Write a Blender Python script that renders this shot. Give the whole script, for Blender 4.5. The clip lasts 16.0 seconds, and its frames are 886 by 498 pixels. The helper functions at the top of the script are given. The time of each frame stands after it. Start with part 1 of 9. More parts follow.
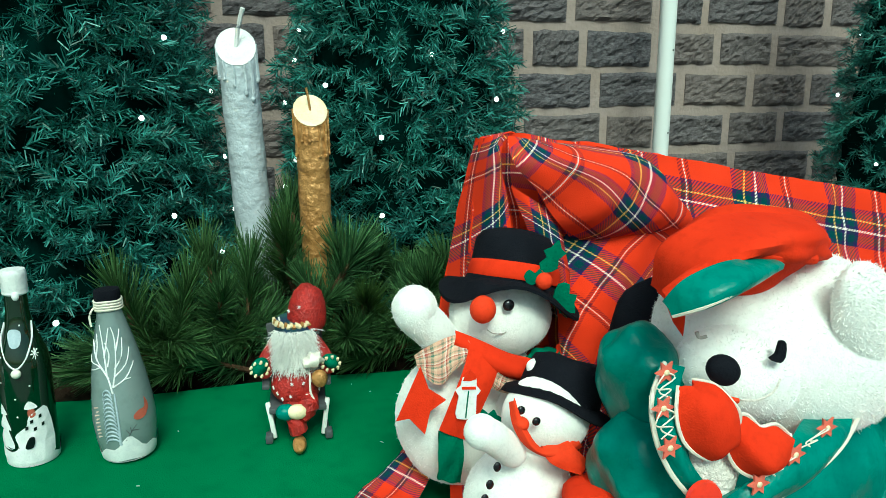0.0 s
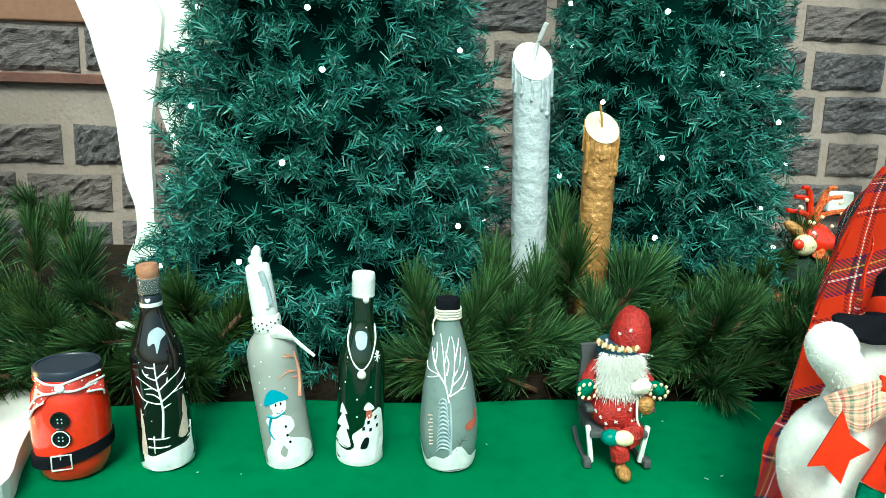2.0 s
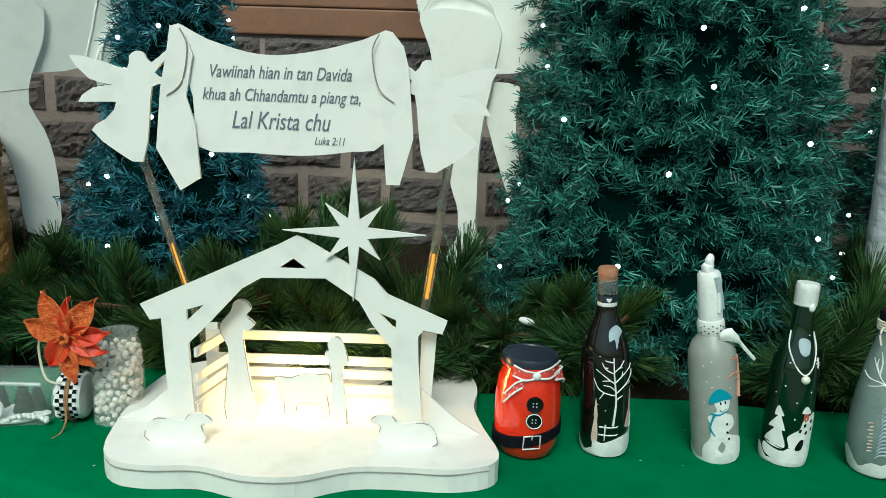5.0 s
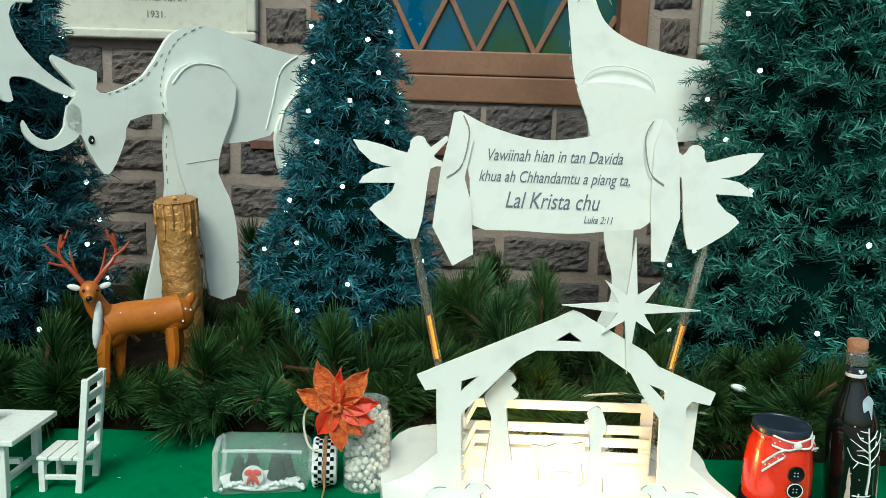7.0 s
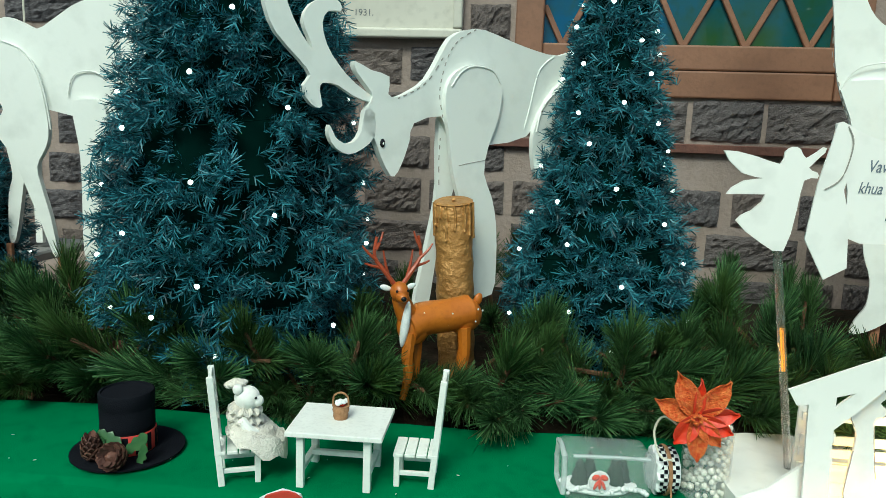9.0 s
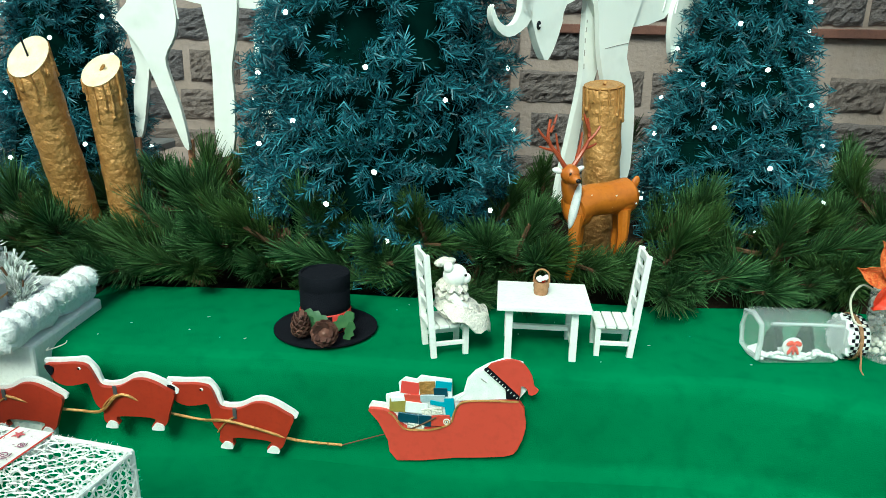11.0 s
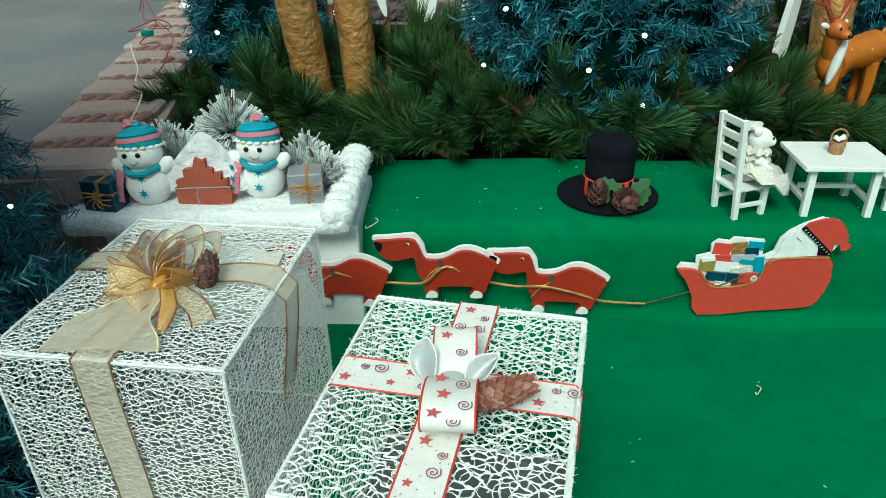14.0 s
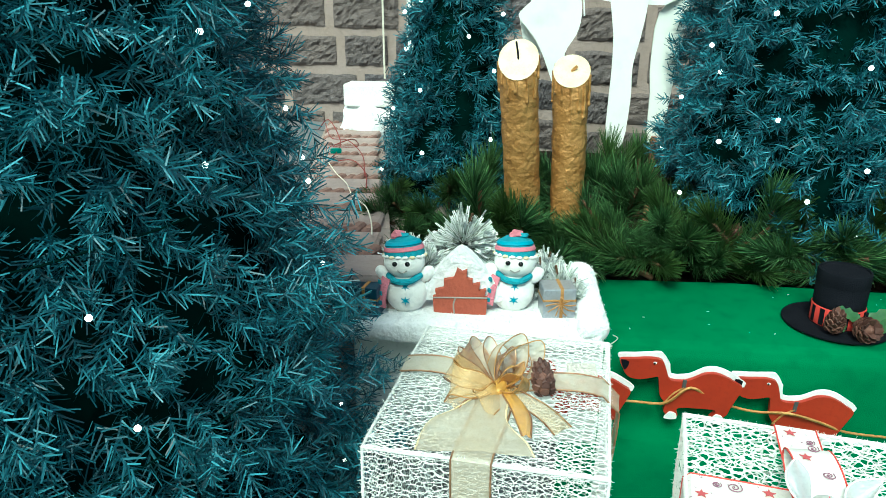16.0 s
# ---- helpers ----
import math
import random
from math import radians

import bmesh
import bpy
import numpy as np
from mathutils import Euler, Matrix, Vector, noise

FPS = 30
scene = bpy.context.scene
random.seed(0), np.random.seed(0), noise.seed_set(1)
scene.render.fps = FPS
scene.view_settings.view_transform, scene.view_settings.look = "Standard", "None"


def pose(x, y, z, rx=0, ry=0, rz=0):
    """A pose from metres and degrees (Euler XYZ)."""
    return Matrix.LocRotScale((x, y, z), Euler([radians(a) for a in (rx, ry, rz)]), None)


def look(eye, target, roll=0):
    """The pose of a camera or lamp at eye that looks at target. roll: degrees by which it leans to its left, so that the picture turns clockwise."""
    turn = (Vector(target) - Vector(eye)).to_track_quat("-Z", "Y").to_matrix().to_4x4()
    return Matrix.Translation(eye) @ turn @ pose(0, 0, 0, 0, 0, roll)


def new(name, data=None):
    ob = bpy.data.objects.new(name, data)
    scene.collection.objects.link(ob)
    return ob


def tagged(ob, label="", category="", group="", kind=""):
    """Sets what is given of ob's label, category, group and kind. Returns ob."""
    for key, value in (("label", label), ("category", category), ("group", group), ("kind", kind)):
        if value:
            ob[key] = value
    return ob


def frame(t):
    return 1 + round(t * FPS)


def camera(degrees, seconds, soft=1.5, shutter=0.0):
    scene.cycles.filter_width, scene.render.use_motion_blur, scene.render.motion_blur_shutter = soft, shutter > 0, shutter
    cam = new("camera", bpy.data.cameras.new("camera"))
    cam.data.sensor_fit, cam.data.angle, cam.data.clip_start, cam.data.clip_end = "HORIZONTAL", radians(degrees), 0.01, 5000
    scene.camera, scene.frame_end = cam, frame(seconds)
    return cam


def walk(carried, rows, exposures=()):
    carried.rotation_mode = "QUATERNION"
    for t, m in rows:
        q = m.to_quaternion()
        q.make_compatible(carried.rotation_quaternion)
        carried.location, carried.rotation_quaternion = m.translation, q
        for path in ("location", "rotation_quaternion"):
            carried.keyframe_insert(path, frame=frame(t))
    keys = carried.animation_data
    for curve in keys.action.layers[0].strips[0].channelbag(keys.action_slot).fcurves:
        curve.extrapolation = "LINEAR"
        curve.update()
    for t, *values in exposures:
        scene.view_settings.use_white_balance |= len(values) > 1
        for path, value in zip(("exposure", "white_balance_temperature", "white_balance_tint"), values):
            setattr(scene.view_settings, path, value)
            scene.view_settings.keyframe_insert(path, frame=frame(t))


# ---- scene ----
# The camera is carried slowly along a decorated church front, from the plush toys to the wrapped boxes.
cam = camera(63.49, 16.0, 0.7)
PATH = [
    (0, (0.0300, -0.0384, 1.2941), (0.5507, 1.8417, 0.8537), -0.23),
    (0.5, (-0.0816, 0.0093, 1.2916), (0.4174, 1.8949, 0.8494), 0.17),
    (1, (-0.1867, 0.0222, 1.2938), (0.2698, 1.9242, 0.8768), 1.12),
    (1.5, (-0.2529, 0.0396, 1.2902), (0.1148, 1.9629, 0.8831), 1.58),
    (2, (-0.2988, 0.0527, 1.2931), (-0.0721, 1.9979, 0.8874), 1.63),
    (2.5, (-0.3215, 0.0537, 1.2834), (-0.2680, 2.0090, 0.8664), 1.75),
    (3, (-0.3892, 0.0399, 1.2807), (-0.4330, 1.9914, 0.8454), 1.65),
    (3.5, (-0.5229, 0.0162, 1.2891), (-0.5705, 1.9717, 0.8722), 1.73),
    (4, (-0.6401, -0.0010, 1.2924), (-0.6967, 1.9576, 0.8919), 1.95),
    (4.2, (-0.6737, -0.0081, 1.2942), (-0.7374, 1.9492, 0.8881), 1.96),
    (6.3, (-1.0825, -0.0137, 1.3150), (-1.1442, 1.9503, 0.9428), 1.87),
    (6.5, (-1.1225, -0.0271, 1.3279), (-1.1763, 1.9446, 0.9969), 1.92),
    (7, (-1.2257, -0.0728, 1.3370), (-1.3035, 1.9064, 1.0597), 1.96),
    (7.5, (-1.3155, -0.0789, 1.3444), (-1.4514, 1.8975, 1.0695), 1.94),
    (8, (-1.4345, -0.0715, 1.3574), (-1.6417, 1.8961, 1.0645), 1.91),
    (8.5, (-1.5553, -0.0817, 1.3674), (-1.8202, 1.8761, 1.0562), 2.03),
    (9, (-1.6895, -0.1182, 1.3620), (-1.9642, 1.8358, 1.0361), 1.99),
    (9.5, (-1.8054, -0.1586, 1.3564), (-2.0668, 1.7888, 0.9833), 1.52),
    (9.7, (-1.8397, -0.1807, 1.3555), (-2.1027, 1.7599, 0.9496), 1.36),
    (11.8, (-2.1878, -0.2295, 1.3014), (-2.4121, 1.6458, 0.6434), 1.18),
    (12, (-2.2301, -0.2561, 1.3087), (-2.4398, 1.6165, 0.6384), 0.90),
    (12.5, (-2.3334, -0.2863, 1.3268), (-2.5232, 1.5739, 0.6173), 0.24),
    (13, (-2.4350, -0.2808, 1.3386), (-2.6334, 1.5388, 0.5324), -1.30),
    (13.5, (-2.5145, -0.2721, 1.3598), (-2.7458, 1.4997, 0.4613), -1.78),
    (14, (-2.6063, -0.2999, 1.3583), (-2.8135, 1.4415, 0.3967), -1.02),
    (14.5, (-2.7193, -0.3584, 1.3635), (-2.8770, 1.3776, 0.3829), -0.44),
    (15, (-2.8035, -0.4017, 1.3675), (-2.9634, 1.3620, 0.4381), -0.13),
    (15.5, (-2.8829, -0.4080, 1.3706), (-3.1153, 1.4203, 0.5940), 0.08),
    (16, (-2.9818, -0.3905, 1.3676), (-3.3115, 1.4691, 0.7095), 0.43),
]
EXPOSURES = [(0.0, 0.56, 5850, -24), (1.0, 0.9, 5900, -21), (2.5, 1.05, 5950, -20), (3.0, 0.62, 5950, -18), (3.5, 0.76, 6000, -18), (4.0, 0.05, 6050, -16), (6.5, 0.25, 6050, -13), (9.0, 0.31, 6050, -14), (12.0, 0.87, 5950, -20), (14.5, 0.28, 5850, -18), (16.0, 0.9, 5800, -21)]
walk(cam, [(t, look(eye, target, roll)) for t, eye, target, roll in PATH], EXPOSURES)

# ---- daylight: a bright overcast sky ----
world = bpy.data.worlds.new("overcast_sky")
scene.world = world
world.use_nodes = True
sky_nodes = world.node_tree
sky = sky_nodes.nodes.new("ShaderNodeTexSky")
sky.sky_type = 'NISHITA'
sky.sun_disc = False
sky.sun_elevation, sky.sun_rotation = radians(58), radians(205)
sky.dust_density = 4.0
sky_nodes.links.new(sky.outputs[0], sky_nodes.nodes["Background"].inputs[0])
sky_nodes.nodes["Background"].inputs[1].default_value = 0.1
sun = new("sun", bpy.data.lights.new("sun", 'SUN'))
sun.data.energy, sun.data.angle, sun.data.color = 2.0, radians(20), (1.0, 0.96, 0.9)
sun.matrix_world = look((-1.5, -4.0, 6.0), (-1.0, 1.2, 0.8))
glow = new("stable_lamp", bpy.data.lights.new("stable_lamp", 'POINT'))
glow.data.energy, glow.data.color, glow.data.shadow_soft_size = 2.4, (1.0, 0.50, 0.13), 0.03
glow.location = (-1.07, 1.078, 0.85)


# ---- materials ----
def material(name, color, rough=0.6, metal=0.0, vary=None, scale=30.0, bump=0.0, bump_scale=120.0, island=None, spread=0.5, sheen=0.0, obj=None, coat=0.0, spec=0.5):
    """A surface with two scales of colour variation, fine relief and, where asked, a shift from piece to piece."""
    m = bpy.data.materials.new(name)
    m.use_nodes = True
    nt = m.node_tree
    b = nt.nodes["Principled BSDF"]
    b.inputs["Roughness"].default_value, b.inputs["Metallic"].default_value = rough, metal
    b.inputs["Sheen Weight"].default_value, b.inputs["Coat Weight"].default_value = sheen, coat
    b.inputs["Specular IOR Level"].default_value = spec
    co = nt.nodes.new("ShaderNodeTexCoord").outputs["Object"]
    rgb = nt.nodes.new("ShaderNodeRGB")
    rgb.outputs[0].default_value = (*color, 1)
    out = rgb.outputs[0]

    def blend(fac, a, other):
        mix = nt.nodes.new("ShaderNodeMix")
        mix.data_type = 'RGBA'
        nt.links.new(fac, mix.inputs[0])
        nt.links.new(a, mix.inputs[6])
        mix.inputs[7].default_value = (*other, 1)
        return mix.outputs[2]

    def noisy(sc, lo, hi, detail=6):
        n = nt.nodes.new("ShaderNodeTexNoise")
        n.inputs["Scale"].default_value, n.inputs["Detail"].default_value = sc, detail
        nt.links.new(co, n.inputs["Vector"])
        r = nt.nodes.new("ShaderNodeMapRange")
        r.inputs[1].default_value, r.inputs[2].default_value = lo, hi
        nt.links.new(n.outputs["Fac"], r.inputs[0])
        return r.outputs[0]

    if vary:
        out = blend(noisy(scale, 0.35, 0.68), out, vary)
        out = blend(noisy(scale * 7, 0.5, 0.95), out, tuple(c * 0.8 for c in vary))
    for other, node, socket in ((island, "ShaderNodeNewGeometry", "Random Per Island"), (obj, "ShaderNodeObjectInfo", "Random")):
        if other:
            k = nt.nodes.new("ShaderNodeMath")
            k.operation = 'MULTIPLY'
            k.inputs[1].default_value = spread
            steep = nt.nodes.new("ShaderNodeMath")
            steep.operation = 'POWER'
            steep.inputs[1].default_value = 1.8 if other is island else 1.0
            nt.links.new(nt.nodes.new(node).outputs[socket], steep.inputs[0])
            nt.links.new(steep.outputs[0], k.inputs[0])
            out = blend(k.outputs[0], out, other)
    nt.links.new(out, b.inputs["Base Color"])
    if bump:
        n = nt.nodes.new("ShaderNodeTexNoise")
        n.inputs["Scale"].default_value, n.inputs["Detail"].default_value = bump_scale, 8
        nt.links.new(co, n.inputs["Vector"])
        u = nt.nodes.new("ShaderNodeBump")
        u.inputs["Strength"].default_value, u.inputs["Distance"].default_value = bump, 0.01
        nt.links.new(n.outputs["Fac"], u.inputs["Height"])
        nt.links.new(u.outputs[0], b.inputs["Normal"])
    return m


def glass(name, color, rough=0.05, through_light=1.0):
    m = material(name, color, rough)
    b = m.node_tree.nodes["Principled BSDF"]
    b.inputs["Transmission Weight"].default_value, b.inputs["IOR"].default_value = through_light, 1.45
    return m


def sheer(m, alpha):
    """Thin woven stuff that lets the ground show through."""
    m.node_tree.nodes["Principled BSDF"].inputs["Alpha"].default_value = alpha
    return m


def shining(name, color, strength):
    m = material(name, color, 0.4)
    b = m.node_tree.nodes["Principled BSDF"]
    b.inputs["Emission Color"].default_value, b.inputs["Emission Strength"].default_value = (*color, 1), strength
    return m


def tartan(name, repeat, bands=None):
    """Red plaid wool: bands of navy, green, yellow and white in both directions of the weave."""
    m = material(name, (0.6, 0.02, 0.01), 0.95, bump=0.25, bump_scale=700, spec=.15)
    nt = m.node_tree
    b = nt.nodes["Principled BSDF"]
    uv = nt.nodes.new("ShaderNodeUVMap")
    sep = nt.nodes.new("ShaderNodeSeparateXYZ")
    nt.links.new(uv.outputs[0], sep.inputs[0])
    RED = (.68, .034, .008)
    NAVY, TEAL = (.022, .014, .085), (.004, .05, .055)
    bands = bands or [(0.0, RED), (.18, NAVY), (.225, TEAL), (.285, (.75, .52, .12)), (.300, TEAL), (.345, NAVY), (.375, (.85, .82, .75)), (.393, NAVY), (.425, TEAL), (.49, NAVY), (.535, RED),
                      (.70, (.16, .012, .02)), (.735, RED), (.745, (.8, .7, .62)), (.757, RED), (.767, (.16, .012, .02)), (.80, RED)]
    made = []
    for axis in (0, 1):
        k = nt.nodes.new("ShaderNodeMath")
        k.operation = 'MULTIPLY'
        k.inputs[1].default_value = repeat
        nt.links.new(sep.outputs[axis], k.inputs[0])
        f = nt.nodes.new("ShaderNodeMath")
        f.operation = 'FRACT'
        nt.links.new(k.outputs[0], f.inputs[0])
        ramp = nt.nodes.new("ShaderNodeValToRGB")
        ramp.color_ramp.interpolation = 'CONSTANT'
        for i, (at, c) in enumerate(bands):  # the bands of one repeat
            e = ramp.color_ramp.elements[i] if i < 2 else ramp.color_ramp.elements.new(at)
            e.position, e.color = at, (*c, 1)
        nt.links.new(f.outputs[0], ramp.inputs[0])
        made.append(ramp.outputs[0])
    mix = nt.nodes.new("ShaderNodeMix")
    mix.data_type = 'RGBA'
    twill = nt.nodes.new("ShaderNodeMath")
    twill.operation = 'ADD'
    nt.links.new(sep.outputs[0], twill.inputs[0])
    nt.links.new(sep.outputs[1], twill.inputs[1])
    fine = nt.nodes.new("ShaderNodeMath")
    fine.operation = 'PINGPONG'
    fine.inputs[1].default_value = .0028 if repeat < 10 else .2
    nt.links.new(twill.outputs[0], fine.inputs[0])
    rib = nt.nodes.new("ShaderNodeMapRange")
    rib.inputs[1].default_value, rib.inputs[2].default_value = fine.inputs[1].default_value * .25, fine.inputs[1].default_value * .75
    rib.inputs[3].default_value, rib.inputs[4].default_value = .12, .88
    nt.links.new(fine.outputs[0], rib.inputs[0])
    nt.links.new(rib.outputs[0], mix.inputs[0])
    nt.links.new(made[0], mix.inputs[6])
    nt.links.new(made[1], mix.inputs[7])
    nt.links.new(mix.outputs[2], b.inputs["Base Color"])
    return m


STONE = material("rock_faced_stone", (.165, .155, .165), .92, vary=(.075, .068, .075), scale=20, bump=1.0, bump_scale=45, obj=(.22, .175, .155), spread=.8, spec=.25)
MORTAR = material("mortar", (.33, .265, .24), .95, vary=(.30, .235, .2), scale=6, bump=.5, bump_scale=90)
RED_STONE = material("red_sandstone", (.16, .07, .05), .9, vary=(.11, .05, .04), scale=12, bump=.4, bump_scale=60)
FELT = material("green_felt", (.001, .165, .060), 1.0, vary=(.001, .125, .045), scale=3.2, bump=.25, bump_scale=500, spec=.05)
SOIL_AND_DARK = material("planter_soil_and_room_dark", (.012, .013, .008), 1, vary=(.03, .018, .012), scale=25, bump=1, bump_scale=60, spec=.1)
PAVING = material("grey_paving", (.125, .14, .155), .85, vary=(.20, .195, .19), scale=2.5, bump=.3, bump_scale=80)
BRICK = material("pale_brick", (.40, .315, .285), .9, vary=(.27, .19, .165), scale=11, bump=.6, bump_scale=60, obj=(.36, .29, .27), spread=.8)
BRICK_ROUGH = material("rough_brick", (.32, .18, .14), .95, vary=(.16, .09, .08), scale=30, bump=1, bump_scale=40)
FRAME_WOOD = material("brown_painted_wood", (.25, .12, .07), .55, vary=(.2, .095, .055), scale=8, bump=.1, bump_scale=90)
# blue and green reflections are put into the pane's own colour
PANE = material("glass_with_painted_reflections", (.004, .085, .19), .04, vary=(.025, .075, .02), scale=3.2, spec=.35)
MARBLE = material("pale_marble", (.62, .6, .52), .45, vary=(.55, .53, .46), scale=5)
LETTER_GREY = material("engraved_grey", (.14, .15, .16), .7)
NEEDLE_GREEN = material("green_tree_needles", (.003, .036, .028), .42, vary=(.010, .075, .045), scale=11, island=(.12, .44, .38), spread=.75, spec=.4)
NEEDLE_TEAL = material("teal_tree_needles", (.002, .028, .042), .42, vary=(.006, .055, .075), scale=11, island=(.10, .40, .49), spread=.75, spec=.4)
# near-black fill for the shade between the twigs; also colours the light wires
CORE = material("crown_shade_and_wire_green", (.002, .012, .010), 1, spec=0.0)
PINE = material("pine_needles", (.006, .042, .016), .5, vary=(.020, .062, .018), scale=9, island=(.17, .34, .13), spread=.9, spec=.3, obj=(.035, .07, .012))
TWIG = material("twig_bark", (.12, .06, .03), .9, bump=.4, bump_scale=200)
SNOWY = material("frosted_needles", (.92, .93, .92), .8, island=(.5, .58, .52), spread=.9)
WHITE_FOAM = material("white_foam_board", (.80, .82, .78), .75, vary=(.76, .785, .74), scale=2, bump=.05, bump_scale=60)
WHITE_PAINT = material("white_paint", (.82, .83, .79), .5, vary=(.76, .77, .73), scale=20, bump=.06, bump_scale=150)
WHITE_BOARD = material("white_plywood", (.83, .82, .78), .55, vary=(.80, .79, .75), scale=3)
CUT_LINE = material("scored_edge", (.3, .28, .25), .8)
PLUSH = material("white_plush", (.86, .86, .81), 1, vary=(.82, .82, .77), scale=20, bump=.22, bump_scale=420, sheen=.7)
COTTON = material("cotton_wadding", (.86, .87, .85), 1, vary=(.78, .8, .8), scale=25, bump=1, bump_scale=60, sheen=.4)
RED_FELT = material("red_felt", (.66, .032, .008), .9, vary=(.58, .024, .006), scale=14, bump=.2, bump_scale=500, spec=.1)
BLACK_FELT = material("black_felt", (.004, .005, .008), .9, vary=(.007, .008, .012), scale=30, bump=.3, bump_scale=400, spec=.1)
GREEN_SATIN = material("green_satin", (.004, .21, .16), .36, vary=(.003, .12, .095), scale=14, bump=.6, bump_scale=22, spec=.35)
GREEN_FELT = material("green_felt_trim", (.006, .16, .085), .85, vary=(.004, .11, .06), scale=30, bump=.3, bump_scale=300, spec=.15)
NOSE_RED = material("orange_red_felt", (.72, .045, .010), .8, vary=(.66, .035, .008), scale=30, bump=.2, bump_scale=400, spec=.2)
BLACK_GLOSS = material("black_gloss", (.006, .006, .008), .15)
GOLD = material("gold_paint", (.54, .29, .095), .45, .3, vary=(.36, .17, .045), scale=26, bump=.9, bump_scale=60)
GOLD_PALE = material("pale_gold_wax", (.86, .75, .50), .5, .05, vary=(.76, .62, .36), scale=30, bump=.2)
SILVER = material("silver_paint", (.52, .57, .60), .5, .12, vary=(.44, .49, .52), scale=18, bump=.6, bump_scale=55)
SILVER_PALE = material("pale_silver_wax", (.8, .8, .78), .5, .1, vary=(.7, .7, .68), scale=30, bump=.15)
RED_GLAZE = material("red_painted_glass", (.72, .03, .009), .2, vary=(.62, .022, .007), scale=20, coat=.5)
WINE_GLASS = material("dark_wine_glass", (.006, .006, .005), .07, coat=.4)
GREEN_GLASS = material("dark_green_glass", (.004, .018, .007), .07, coat=.4)
FROSTED = material("frosted_glass", (.33, .345, .32), .4, vary=(.28, .295, .27), scale=5)
CLEAR = material("clear_plastic", (.62, .68, .68), .08)
CLEAR.node_tree.nodes["Principled BSDF"].inputs["Alpha"].default_value = .16
TINTED = material("grey_tinted_glass", (.2, .26, .25), .25, vary=(.15, .2, .19), scale=9, coat=.3)
PAINT_WHITE = material("white_brushed_paint", (.85, .86, .84), .6, vary=(.7, .72, .72), scale=60)
PAINT_GREY = material("silver_grey_paint", (.42, .5, .55), .6, vary=(.3, .38, .42), scale=60)
PAINT_PINK = material("salmon_brushed_paint", (.6, .3, .2), .6, vary=(.5, .22, .14), scale=60)
BLUE_PAINT = material("turquoise_paint", (.02, .28, .38), .6)
PAINT_PALE = material("pale_pink_brushed_paint", (.62, .50, .42), .7, vary=(.5, .38, .31), scale=80)
WAX = material("white_wax", (.82, .83, .80), .5, vary=(.72, .74, .73), scale=30, bump=.15, bump_scale=120)
NECK_BLUE = material("blue_black_enamel", (.012, .018, .032), .35, vary=(.018, .026, .045), scale=40)
CORK = material("cork", (.42, .2, .11), .8, vary=(.3, .13, .07), scale=80, bump=.3)
DEER_BROWN = material("orange_brown_plastic", (.52, .16, .015), .35, vary=(.4, .11, .012), scale=14, bump=.08)
ANTLER_RED = material("red_brown_antler", (.36, .06, .02), .4, vary=(.28, .045, .015), scale=40)
ROAN = material("red_brown_paint", (.36, .026, .008), .55, vary=(.31, .021, .007), scale=20)
CORAL = material("coral_red_paint", (.55, .055, .035), .55, vary=(.5, .05, .03), scale=10)
WICKER = material("wicker", (.4, .22, .11), .8, vary=(.28, .14, .06), scale=120, bump=.5)
CONE_BROWN = material("pine_cone_scales", (.060, .024, .018), .6, island=(.30, .14, .10), spread=.5)
CONE_RED = material("red_brown_cone_scales", (.20, .062, .035), .6, island=(.45, .24, .18), spread=.7)
LEAF_GREEN = material("holly_leaf", (.03, .1, .035), .4, vary=(.07, .16, .06), scale=40)
PETAL = material("poinsettia_petal", (.70, .045, .015), .45, vary=(.55, .03, .01), scale=30, bump=.3)
GLITTER = material("gold_glitter", (.75, .08, .015), .3, .3, vary=(.9, .28, .08), scale=130, bump=.8, bump_scale=300)
PEARL = material("pearl", (.86, .82, .72), .22, vary=(.75, .7, .6), scale=30, coat=.6)
STRING = material("cream_string", (.7, .66, .55), .8)
ORGANZA = material("gold_organza", (.86, .62, .30), .4, .1, vary=(.78, .52, .2), scale=20, bump=.15)
TAN_RIBBON = material("tan_mesh_ribbon", (.74, .65, .48), .7, vary=(.66, .56, .39), scale=60, bump=.3, bump_scale=900)
sheer(ORGANZA, .32)
sheer(TAN_RIBBON, .45)
ORGANZA_DEEP = material("deep_gold_organza", (.80, .46, .10), .35, .15, vary=(.70, .36, .07), scale=20, bump=.15)
sheer(ORGANZA_DEEP, .7)
LACE_GAUZE = material("cream_gauze", (.78, .72, .62), .5, vary=(.7, .62, .5), scale=30)
sheer(LACE_GAUZE, .55)
GAUZE_GREY = material("silver_grey_gauze", (.60, .63, .64), .4, .1, vary=(.5, .53, .54), scale=20)
sheer(GAUZE_GREY, .72)
SWIRL_INK = material("plum_print", (.25, .10, .16), .7)
STAR_INK = material("rose_print", (.50, .09, .10), .7)
OLIVE_PAINT = material("olive_paint", (.30, .26, .05), .6, vary=(.24, .2, .04), scale=40)
PRINT_RIBBON = material("white_printed_ribbon", (.8, .79, .74), .6, vary=(.74, .73, .68), scale=30)
RED_EDGE = material("red_ribbon_edge", (.6, .05, .04), .6)
NETTING = material("white_fibre_netting", (.82, .83, .79), .8, island=(.7, .72, .69), spread=.8)
POST = sheer(glass("clear_acrylic_post", (.82, .76, .70), .08, .9), .7)
# emission stands in for the amber light caught in the clear posts
AMBER = shining("amber_light_in_acrylic", (1.0, .35, .02), .9)
BULB = shining("white_led_bulb", (.95, 1.0, .98), 3.0)
WIRE_RED = material("red_wire", (.22, .03, .025), .6)
